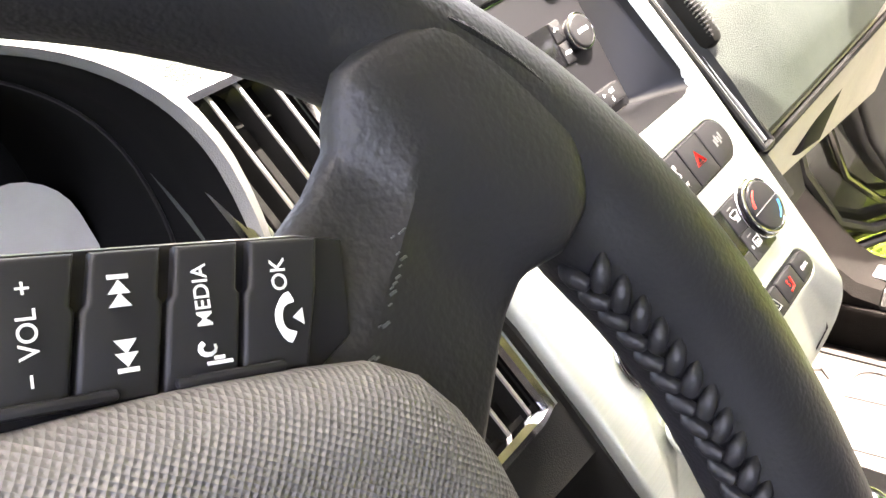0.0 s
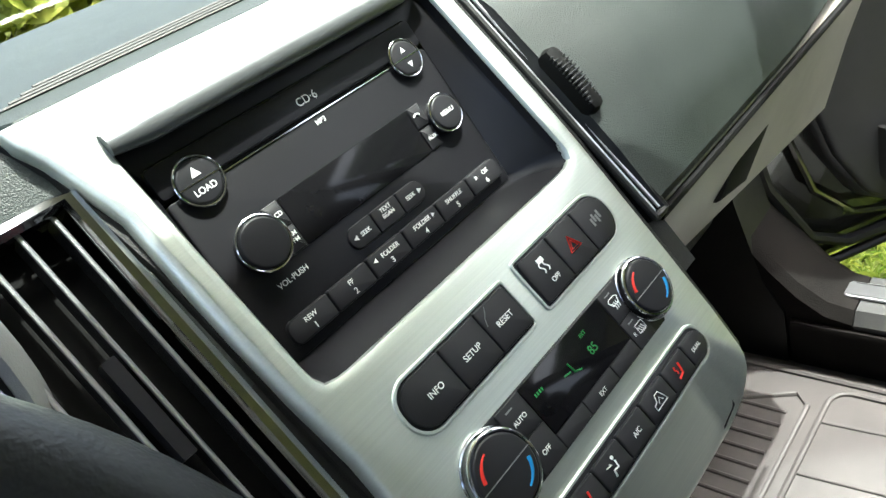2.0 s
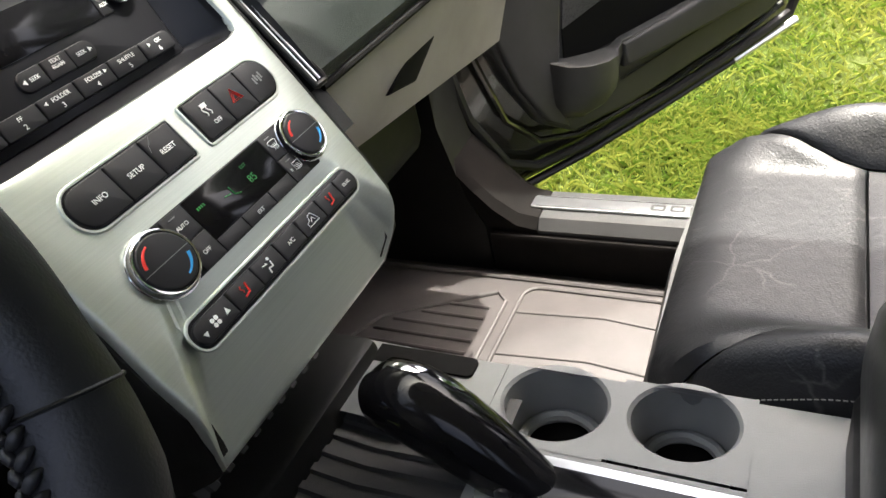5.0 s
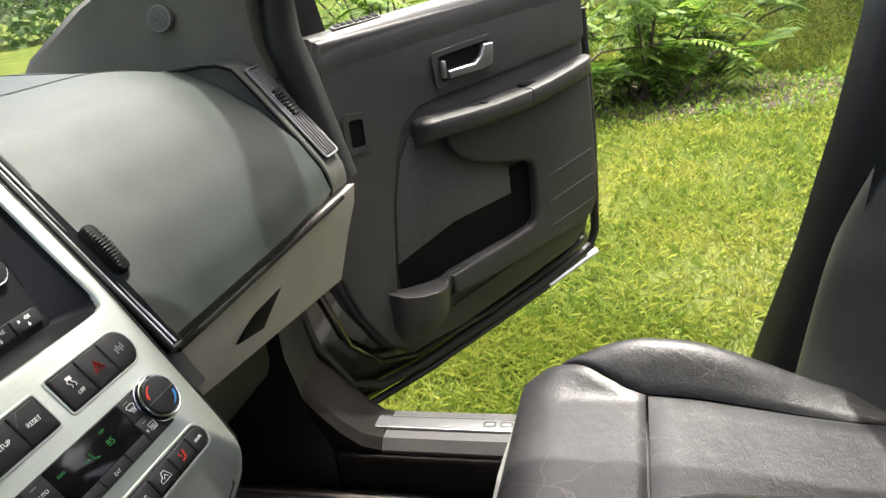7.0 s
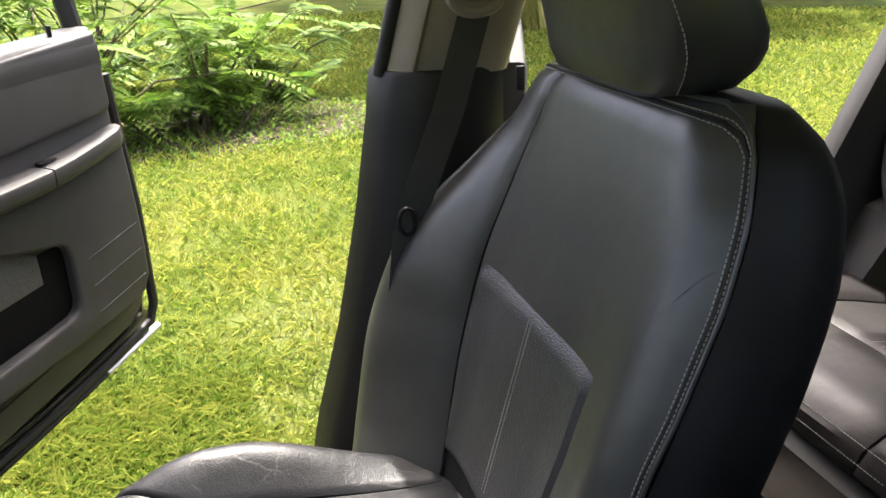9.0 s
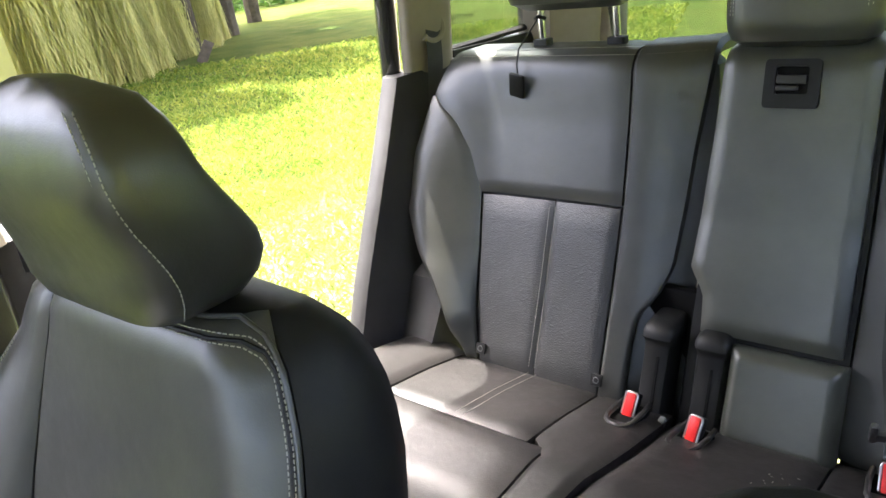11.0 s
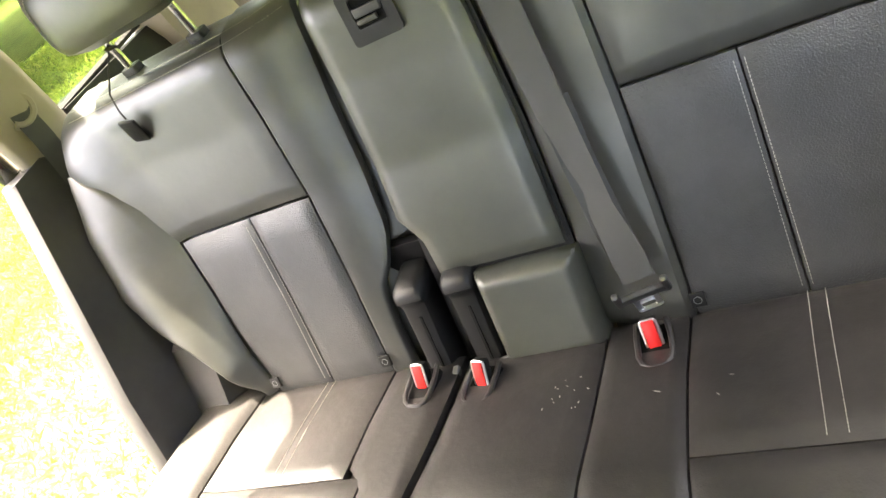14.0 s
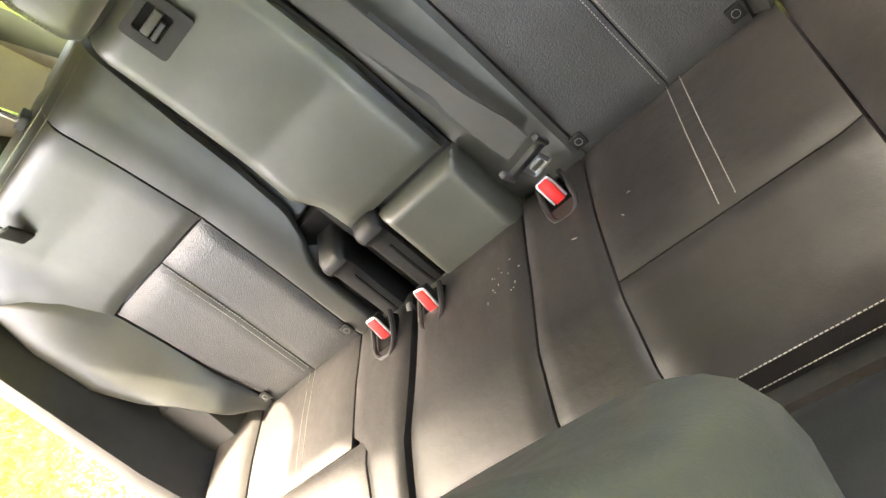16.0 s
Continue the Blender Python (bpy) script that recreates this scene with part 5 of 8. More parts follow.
# ---- radio ----
def pill(bm, u0, v0, u1, v1, r, m, h, corners=(1, 1, 1, 1), bevel=0.0012):
    corners = tuple(max(q, min(1.0, 1.25 * bevel / r)) for q in corners)
    return slab(bm, rrect(u0, v0, u1, v1, r, 6, corners), m @ Matrix.Translation((0, 0, h)), h + 0.003, bevel)


def knob(parent, m, u, v, r, h, name="knob", cap=None, ring=True):
    bm = bmesh.new()
    slab(bm, circle(u, v, r * 0.86), m @ Matrix.Translation((0, 0, h)), h + 0.002, 0.0016, 3)
    k = part(name, bm, cap or BUTTON, parent)
    if ring:
        bm = bmesh.new()
        tube(bm, [m @ Vector((x, y, h * 0.75)) for x, y in circle(u, v, r * 0.93, 40)], r * 0.055, 8, True)
        part("chrome_ring", bm, CHROME, k, "bright chrome ring")
    return k


def build_radio():
    t = thing("car_radio", (0.007, 0.11, 0.68), "black car radio with six-disc changer and preset buttons", "radio")
    bm = bmesh.new()
    slab(bm, rrect(-0.113, -0.014, 0.1075, 0.0985, 0.003), RADIO, 0.02, 0.0008)
    part("face", bm, BLACK, t)
    bm = bmesh.new()
    slab(bm, rrect(-0.113, 0.1015, 0.1075, 0.121, 0.003), RADIO @ Matrix.Translation((0, 0, 0.0012)), 0.02, 0.0012)
    part("face_top", bm, BLACK, t)
    bm = bmesh.new()
    box(bm, (-0.001, 0.100, -0.004), (0.145, 0.003, 0.004), RADIO)
    part("disc_slot", bm, DARK, t)
    bm = bmesh.new()
    box(bm, (-0.001, 0.0985, 0.0003), (0.150, 0.0008, 0.0008), RADIO)
    part("slot_lip", bm, CHROME, t)
    bm = bmesh.new()
    slab(bm, rrect(-0.057, 0.036, 0.061, 0.069, 0.0015), RADIO @ Matrix.Translation((0, 0, 0.0008)), 0.003, 0.0004)
    part("display", bm, GLOSS, t, "unlit gloss black display")
    for u0, u1, v0, v1, txt in ((-0.070, -0.0575, 0.053, 0.069, "CD"), (-0.070, -0.0575, 0.036, 0.052, "AM\nFM"), (0.0615, 0.074, 0.053, 0.069, ""), (0.0615, 0.074, 0.036, 0.052, "AUX")):
        b = part("button", pill(bmesh.new(), u0, v0, u1, v1, 0.001, RADIO, 0.0016), BUTTON, t)
        if txt:
            lettering(b, txt, at(RADIO, (u0 + u1) / 2 + (0.0015 if u0 < 0 else 0), (v0 + v1) / 2 + (0.001 if "\n" in txt else 0), 0.0019), 0.0058)
    bm = bmesh.new()
    tube(bm, [RADIO @ Vector((0.066 + 0.003 * math.cos(a), 0.060 + 0.003 * math.sin(a), 0.002)) for a in np.linspace(0.5, 2.6, 8)], 0.0007, 6)
    part("phone_mark", bm, PRINT, t)
    kl = knob(t, RADIO, -0.0898, 0.1010, 0.0158, 0.004)
    ke = knob(t, RADIO, 0.0862, 0.0985, 0.0145, 0.004)
    km = knob(t, RADIO, 0.0868, 0.0525, 0.0148, 0.007)
    kv = knob(t, RADIO, -0.0835, 0.0525, 0.0178, 0.012, cap=BUTTON)
    for k, u, v, r in ((kl, -0.0898, 0.101, 0.0135), (ke, 0.0862, 0.0985, 0.0124)):
        bm = bmesh.new()
        box(bm, (u, v, 0.0041), (2 * r, 0.0006, 0.0004), RADIO)
        part("split_line", bm, CHROME, k)
    lettering(kl, "LOAD", at(RADIO, -0.0898, 0.0955, 0.0044), 0.0079)
    lettering(km, "MENU", at(RADIO, 0.0868, 0.0525, 0.0074), 0.0067)
    for k, u, v, d, sz in ((kl, -0.0898, 0.1065, 1, 0.0032), (ke, 0.0862, 0.1040, 1, 0.0022), (ke, 0.0862, 0.0930, -1, 0.0022)):
        bm = bmesh.new()
        slab(bm, [(u - sz, v - d * sz * 0.8), (u + sz, v - d * sz * 0.8), (u, v + d * sz)], RADIO @ Matrix.Translation((0, 0, 0.0044)), 0.0003)
        part("arrow_mark", bm, PRINT, k)
    lettering(t, "CD\u00b76", at(RADIO, 0.001, 0.1095, 0.0015), 0.0109)
    lettering(t, "MP3", at(RADIO, 0.001, 0.0935, 0.0004), 0.0067)
    lettering(t, "VOL\u00b7PUSH", at(RADIO, -0.0775, 0.0265, 0.0004), 0.0072)
    # seek rocker
    xs = [-0.0345, -0.0110, 0.0130, 0.0365]
    for k, txt in enumerate(("\u25c4 SEEK", "TEXT\nSCAN", "SEEK \u25ba")):
        cor = ((0.05, 1, 1, 0.05), (0.05,) * 4, (1, 0.05, 0.05, 1))[k]
        b = part("button", pill(bmesh.new(), xs[k] + 0.0003, 0.0135, xs[k + 1] - 0.0003, 0.0290, 0.0075, RADIO, 0.0026, cor), BUTTON, t)
        lettering(b, ("SEEK", "TEXT\nSCAN", "SEEK")[k], at(RADIO, (xs[k] + xs[k + 1]) / 2 + (0.002, 0, -0.002)[k], 0.0213 + (0.0022 if k == 1 else 0), 0.0030), 0.0059)
        if k != 1:
            bm = bmesh.new()
            d = -1 if k == 0 else 1
            u = (-0.0295, 0, 0.0315)[k]
            slab(bm, [(u - d * 0.0015, 0.0195), (u - d * 0.0015, 0.0231), (u + d * 0.0018, 0.0213)], RADIO @ Matrix.Translation((0, 0, 0.003)), 0.0003)
            part("arrow_mark", bm, PRINT, b)
        else:
            bm = bmesh.new()
            box(bm, (0.001, 0.0213, 0.003), (0.011, 0.0004, 0.0003), RADIO)
            part("line_mark", bm, PRINT, b)
    # presets
    names = ("REW", "FF", "FOLDER", "FOLDER", "SHUFFLE", "OK")
    for k in range(6):
        u0, u1 = -0.1025 + k * 0.03405 + 0.0004, -0.1025 + (k + 1) * 0.03405 - 0.0004
        cor = (0.15, 1, 1, 0.15) if k == 0 else (1, 0.15, 0.15, 0.6) if k == 5 else (0.15,) * 4
        b = part("preset_button", pill(bmesh.new(), u0, -0.0075, u1, 0.0078, 0.0055, RADIO, 0.0045, cor, 0.0015), BUTTON, t)
        lettering(b, names[k], at(RADIO, (u0 + u1) / 2 + (0.002 if k in (2, 5) else 0), 0.0030, 0.0049), 0.0064)
        lettering(b, str(k + 1), at(RADIO, (u0 + u1) / 2, -0.0032, 0.0049), 0.0079)
        if k in (2, 3, 5):
            bm = bmesh.new()
            d = -1 if k == 2 else 1
            u = (u0 + u1) / 2 + (-0.0115, 0.0115, -0.008)[(2, 3, 5).index(k)]
            slab(bm, [(u - d * 0.0012, 0.0014), (u - d * 0.0012, 0.0046), (u + d * 0.0015, 0.0030)], RADIO @ Matrix.Translation((0, 0, 0.0049)), 0.0003)
            part("arrow_mark", bm, PRINT, b)


build_radio()


# ---- switches and climate panel on the stack ----
SF = STACK @ Matrix.Translation((0, 0, 0.004))


def key_well(t, u0, v0, u1, v1, r, corners=(1, 1, 1, 1)):
    bm = bmesh.new()
    slab(bm, rrect(u0, v0, u1, v1, r, 8, corners), SF @ Matrix.Translation((0, 0, 0.0010)), 0.004, 0.0005)
    part("well", bm, BLACK, t)
    bm = bmesh.new()
    tube(bm, [SF @ Vector((x, y, 0.0004)) for x, y in rrect(u0 - 0.0008, v0 - 0.0008, u1 + 0.0008, v1 + 0.0008, r, 8, corners)], 0.0014, 6, True)
    part("rim", bm, SILVER, t)


def build_switches():
    t = thing("trip_switches", (-0.04, 0.02, 0.65), "row of three black trip computer switches", "switch panel", "switch panels")
    key_well(t, -0.1005, 0.0905, 0.0062, 0.1235, 0.0155, (0.2, 1, 1, 0.2))
    xs = [-0.0990, -0.0600, -0.0262, 0.0048]
    for k, txt in enumerate(("INFO", "SETUP", "RESET")):
        cor = (0.03, 1, 1, 0.03) if k == 0 else (0.2, 0.03, 0.03, 0.2) if k == 2 else (0.03,) * 4
        b = part("switch", pill(bmesh.new(), xs[k] + 0.0003, 0.0920, xs[k + 1] - 0.0003, 0.1220, 0.0142, SF, 0.0030, cor, 0.0014), BUTTON, t)
        lettering(b, txt, at(SF, (xs[k] + xs[k + 1]) / 2 + (0.003 if k == 0 else 0), 0.1065, 0.0034), 0.0078)
    bm = bmesh.new()
    tube(bm, [SF @ Vector(p) for p in ((-0.0235, 0.1105, 0.0032), (-0.0215, 0.1150, 0.0032), (-0.0195, 0.1165, 0.0032), (-0.0165, 0.1205, 0.0032))], 0.0002, 4)
    part("scratch", bm, CONSOLE, b, "fine pale scratch")
    t = thing("hazard_switches", (0.07, 0.02, 0.65), "black switches with a red hazard triangle", "switch panel", "switch panels")
    key_well(t, 0.0212, 0.0905, 0.1185, 0.1260, 0.0170, (1, 0.2, 0.2, 1))
    xs = [0.0226, 0.0545, 0.0845, 0.1171]
    for k in range(3):
        cor = (0.2, 0.03, 0.03, 0.2) if k == 0 else (1, 0.03, 0.03, 1) if k == 2 else (0.03,) * 4
        if k == 0:
            cor = (0.03, 0.2, 0.2, 0.03)
        b = part("switch", pill(bmesh.new(), xs[k] + 0.0003, 0.0920, xs[k + 1] - 0.0003, 0.1245, 0.0155, SF, 0.0030, cor, 0.0014), BUTTON, t)
        c = (xs[k] + xs[k + 1]) / 2
        if k == 0:
            lettering(b, "OFF", at(SF, c + 0.002, 0.1010, 0.0034), 0.0068)
            bm = bmesh.new()
            for d in (-0.0022, 0.0022):
                tube(bm, [SF @ Vector((c + d + 0.0012 * math.sin(q * 6), 0.1075 + 0.007 * q, 0.0034)) for q in np.linspace(0, 1, 8)], 0.0005, 5)
            box(bm, (c + 0.0005, 0.1160, 0.0034), (0.006, 0.0035, 0.0004), SF)
            part("skid_mark", bm, PRINT, b)
        elif k == 1:
            bm = bmesh.new()
            for r in (0.0068, 0.0038):
                pts = [SF @ Vector((c + r * math.cos(a), 0.1075 + r * math.sin(a), 0.0034)) for a in (radians(90), radians(210), radians(330))]
                tube(bm, pts, 0.0006, 5, True)
            part("hazard_mark", bm, PRINT_RED, b)
        else:
            bm = bmesh.new()
            for q in range(4):
                box(bm, (c + (q - 1.5) * 0.003, 0.108 + 0.002 * (q % 2), 0.0032), (0.0018, 0.006, 0.0003), SF)
            part("faint_mark", bm, CONSOLE, b, "faint unlit marks")


build_switches()


def build_climate():
    t = thing("climate_panel", (0.01, 0.0, 0.60), "black climate panel with green display and two dials", "climate control")
    bm = bmesh.new()
    slab(bm, rrect(-0.078, 0.0270, 0.090, 0.0735, 0.003), SF @ Matrix.Translation((0, 0, 0.0010)), 0.004, 0.0006)
    part("base", bm, BLACK, t)
    bm = bmesh.new()
    slab(bm, rrect(-0.0370, 0.0385, 0.0535, 0.0725, 0.001), SF @ Matrix.Translation((0, 0, 0.0020)), 0.002, 0.0003)
    d = part("display", bm, GLOSS, t, "dark display with dim green figures")
    lettering(d, "85", at(SF, 0.025, 0.0535, 0.0022), 0.0120, LCD)
    lettering(d, "EXT", at(SF, 0.026, 0.0645, 0.0022), 0.0052, LCD)
    bm = bmesh.new()
    tube(bm, [SF @ Vector((u, v, 0.0022)) for u, v in ((0.002, 0.060), (0.003, 0.053), (0.008, 0.051))], 0.0007, 6)
    tube(bm, [SF @ Vector((u, v, 0.0022)) for u, v in ((-0.006, 0.056), (0.000, 0.055))], 0.0006, 6)
    part("airflow_mark", bm, LCD, d)
    bm = bmesh.new()
    for q in range(4):
        box(bm, (-0.030 + 0.0022 * q, 0.062, 0.0021), (0.0012, 0.0022, 0.0003), SF)
    part("mode_mark", bm, LCD, d)
    for u0, u1, v0, v1, txt, sz in ((-0.060, -0.0376, 0.0500, 0.0725, "AUTO", 0.0060), (-0.060, -0.0376, 0.0275, 0.0494, "OFF", 0.0062), (0.0542, 0.0745, 0.0500, 0.0725, "", 0), (0.0542, 0.0745, 0.0275, 0.0494, "", 0),
                                    (-0.037, -0.0085, 0.0275, 0.0380, "", 0), (-0.0079, 0.0250, 0.0275, 0.0380, "EXT", 0.0058), (0.0256, 0.0535, 0.0275, 0.0380, "", 0)):
        b = part("key", pill(bmesh.new(), u0, v0, u1, v1, 0.0008, SF, 0.0024, (1, 1, 1, 1), 0.0007), BUTTON, t)
        c, e = (u0 + u1) / 2, (v0 + v1) / 2
        if txt:
            lettering(b, txt, at(SF, c, e - 0.001, 0.0027), sz)
        if v1 - v0 > 0.015 and txt != "OFF":
            bm = bmesh.new()
            box(bm, (c - 0.002, v1 - 0.004, 0.0026), (0.006, 0.0009, 0.0003), SF)
            part("indicator", bm, CONSOLE, b)
        if u0 > 0.05:
            bm = bmesh.new()
            if v0 > 0.04:
                tube(bm, [SF @ Vector((c + x - 0.001, e + y, 0.0027)) for x, y in ((-0.005, 0.003), (-0.003, 0.0042), (0.003, 0.0042), (0.005, 0.003), (0.003, -0.001), (-0.003, -0.001))], 0.0004, 5, True)
            else:
                tube(bm, [SF @ Vector((c + x + 0.002, e + y, 0.0027)) for x, y in ((-0.004, 0.003), (0.004, 0.003), (0.004, -0.003), (-0.004, -0.003))], 0.0004, 5, True)
                lettering(b, "R", at(SF, c - 0.006, e - 0.001, 0.0027), 0.0058)
            for q in (-1, 0, 1):
                tube(bm, [SF @ Vector((c + q * 0.002 - (0.001 if v0 > 0.04 else -0.002) + 0.0008 * math.sin(5 * z), e - 0.004 + 0.005 * z, 0.0027)) for z in np.linspace(0, 1, 6)], 0.00035, 4)
            part("demist_mark", bm, PRINT, b)
    for u, v, r in ((-0.0795, 0.0500, 0.0240), (0.0915, 0.0525, 0.0218)):
        k = knob(t, SF, u, v, r, 0.009, "temperature_dial", BUTTON)
        bm = bmesh.new()
        tube(bm, [SF @ Vector((x, y, 0.002)) for x, y in circle(u, v, r * 1.02, 40)], 0.0010, 6, True)
        part("outer_ring", bm, CHROME, k, "bright chrome ring")
        for a0, a1, mat in ((105, 165, PRINT_RED), (285, 345, PRINT_BLUE)):
            bm = bmesh.new()
            tube(bm, [SF @ Vector((u + r * 0.66 * math.cos(radians(a)), v + r * 0.66 * math.sin(radians(a)), 0.0093)) for a in np.linspace(a0, a1, 14)], [0.0004 + 0.0009 * q for q in np.linspace(0.2, 1, 14)], 6, flat=0.3)
            part("arc_mark", bm, mat, k)
        bm = bmesh.new()
        box(bm, (u, v, 0.0092), (r * 1.7, 0.0005, 0.0003), SF)
        part("split_line", bm, CONSOLE, k)
    # fan row
    f = thing("fan_switches", (0.0, -0.04, 0.56), "long pill of small black climate buttons", "switch panel", "switch panels")
    key_well(f, -0.1055, -0.0105, 0.1045, 0.0125, 0.0112)
    xs = [-0.1040, -0.0660, -0.0370, -0.0085, 0.0205, 0.0505, 0.0785, 0.1030]
    for k in range(7):
        cor = (0.06, 1, 1, 0.06) if k == 0 else (1, 0.06, 0.06, 1) if k == 6 else (0.06,) * 4
        b = part("key", pill(bmesh.new(), xs[k] + 0.0003, -0.0080, xs[k + 1] - 0.0003, 0.0098, 0.0088, SF, 0.0040, cor, 0.0014), BUTTON, f)
        c = (xs[k] + xs[k + 1]) / 2
        if k == 3:
            lettering(b, "A/C", at(SF, c, 0.0005, 0.0044), 0.0068)
        elif k == 6:
            lettering(b, "DUAL", at(SF, c - 0.001, 0.0005, 0.0044), 0.0058)
        elif k in (1, 5):
            bm = bmesh.new()
            tube(bm, [SF @ Vector((c + x, y, 0.0044)) for x, y in ((0.003, 0.005), (0.0015, -0.002), (-0.004, -0.003))], 0.0008, 6)
            tube(bm, [SF @ Vector((c - 0.0025 + 0.0008 * math.sin(7 * q), 0.0 + 0.005 * q, 0.0044)) for q in np.linspace(0, 1, 6)], 0.0005, 5)
            part("heated_seat_mark", bm, PRINT_RED, b)
        elif k == 0:
            bm = bmesh.new()
            for a in range(4):
                q = radians(45 + 90 * a)
                slab(bm, circle(c + 0.0026 * math.cos(q), 0.0008 + 0.0026 * math.sin(q), 0.0017, 10), SF @ Matrix.Translation((0, 0, 0.0044)), 0.0003)
            for d in (-1, 1):
                u = c + d * 0.0115
                slab(bm, [(u - 0.0022, -0.001 * d - 0.0005), (u + 0.0022, -0.001 * d - 0.0005), (u, 0.0032 * d)], SF @ Matrix.Translation((0, 0, 0.0044)), 0.0003)
            part("fan_mark", bm, PRINT, b)
        elif k == 2:
            bm = bmesh.new()
            slab(bm, circle(c + 0.0022, 0.0046, 0.0013, 10), SF @ Matrix.Translation((0, 0, 0.0044)), 0.0003)
            tube(bm, [SF @ Vector((c + x, y, 0.0044)) for x, y in ((0.0026, 0.0024), (0.0018, -0.0018), (-0.0022, -0.0012), (-0.0034, -0.0048))], 0.0007, 6)
            tube(bm, [SF @ Vector((c + x, y, 0.0044)) for x, y in ((-0.0060, 0.0030), (-0.0012, 0.0020), (-0.0026, 0.0034))], 0.0004, 5)
            part("airflow_figure", bm, PRINT, b)
        else:
            bm = bmesh.new()
            tube(bm, [SF @ Vector((c + x, y, 0.0044)) for x, y in ((-0.0065, -0.003), (-0.0065, 0.0), (-0.003, 0.001), (-0.001, 0.005), (0.003, 0.005), (0.005, 0.001), (0.0065, -0.003))], 0.00038, 5, True)
            tube(bm, [SF @ Vector((c + x, y, 0.0044)) for x, y in ((-0.002, -0.001), (0.001, 0.002), (0.003, -0.001))], 0.00035, 5)
            part("car_mark", bm, PRINT, b)


build_climate()


# ---- air vents beside the stack ----
def build_centre_vent(s):
    t = thing("air_vent", (0.008 + s * 0.19, 0.08, 0.70), "tall black air vent with satin slats and chrome edge", "air vent", "air vents")
    w = 0.075 if s < 0 else 0.016
    c = -0.153 if s < 0 else 0.158
    curve = lambda k: 0.0
    def pt(k, v, n):
        return STACK @ Vector((c + s * k * w, v, n + curve(k) - 0.006))
    v0, v1 = (0.068, 0.306) if s < 0 else (0.075, 0.335)
    # duct skin is near-black, its inner shade in the colour
    bm = bmesh.new()
    loft(bm, [[pt(k, v, -0.022 if 0.02 < k < 0.98 else -0.0) for k in (0.0, 0.04, 0.5, 0.96, 1.0)] for v in np.linspace(v0, v1, 8)], closed=False, caps=False)
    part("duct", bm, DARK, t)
    for k in ((0.16, 0.40, 0.64, 0.88) if s < 0 else (0.3, 0.7)):
        bm = bmesh.new()
        loft(bm, [[pt(k - 0.012, v, 0.0), pt(k + 0.012, v, 0.0), pt(k + 0.02, v, -0.016), pt(k - 0.004, v, -0.016)] for v in np.linspace(v0 + 0.003, v1 - 0.003, 8)])
        sl = part("slat", bm, TRIM_BLACK, t, "satin black slat")
        part("bright_edge", tube(bmesh.new(), [pt(k, v, 0.0012) for v in np.linspace(v0 + 0.004, v1 - 0.004, 6)], 0.0014, 6), PLATE, sl)
    rim = [pt(0.0, v, 0.002) for v in np.linspace(v0, v1, 8)] + [pt(k, v1, 0.002) for k in np.linspace(0.15, 1, 5)] + [pt(1.0, v, 0.002) for v in np.linspace(v1, v0, 8)] + [pt(k, v0, 0.002) for k in np.linspace(0.85, 0.15, 5)]
    part("frame", tube(bmesh.new(), rim, 0.0054 if s < 0 else 0.003, 8, True), SMOKED if s < 0 else TRIM_BLACK, t, "smoked chrome frame" if s < 0 else "")
    bm = bmesh.new()
    if s < 0:
        loft(bm, [[pt(k - 0.05, v, 0.004), pt(k + 0.05, v, 0.004), pt(k + 0.06, v, -0.008), pt(k - 0.06, v, -0.008)] for k, v in ((0.5, 0.168), (0.5, 0.185), (0.5, 0.21), (0.5, 0.228))])
        part("tab", bm, BLACK, t)
    else:
        box(bm, (0.178, 0.1924, 0.003), (0.017, 0.060, 0.020), STACK, 0.007)
        wh = part("thumbwheel", bm, DARK, t)
        for k in range(13):
            bm = bmesh.new()
            box(bm, (0.178, 0.1706 + k * 0.0036, 0.0036 - 0.00005 * (k - 6) ** 2), (0.0145, 0.0016, 0.020), STACK, 0.0006)
            part("rib", bm, BLACK, wh)



build_centre_vent(-1)
build_centre_vent(1)


# ---- steering wheel ----
WT = radians(25)
WHEEL = Matrix.Translation((-0.407, -0.143, 0.755)) @ Matrix(((1, 0, 0, 0), (0, math.sin(WT), -math.cos(WT), 0), (0, math.cos(WT), math.sin(WT), 0), (0, 0, 0, 1)))


def rim_at(a):
    """The rim's middle radius and its half widths across and along the column at the angle a in degrees."""
    out = lerp(a, [-60, -30, -14, 360], [0.203, 0.202, 0.1935, 0.1925])
    inn = lerp(a, [-60, -24, -4, 22, 34, 50], [0.157, 0.155, 0.1515, 0.1535, 0.160, 0.1635])
    return (out + inn) / 2, (out - inn) / 2, lerp(a, [-20, 20, 50], [0.0185, 0.018, 0.0155])


def on_rim(a, th, lift=0.0):
    """A point of the rim's skin: th = 0 on the outside, 90 facing the driver, 180 on the inside."""
    R, ru, rn = rim_at(a if a < 180 else a - 360)
    q, p = radians(th), radians(a)
    d = R + (ru + lift) * math.cos(q)
    return WHEEL @ Vector((d * math.cos(p), d * math.sin(p), (rn + lift) * math.sin(q)))


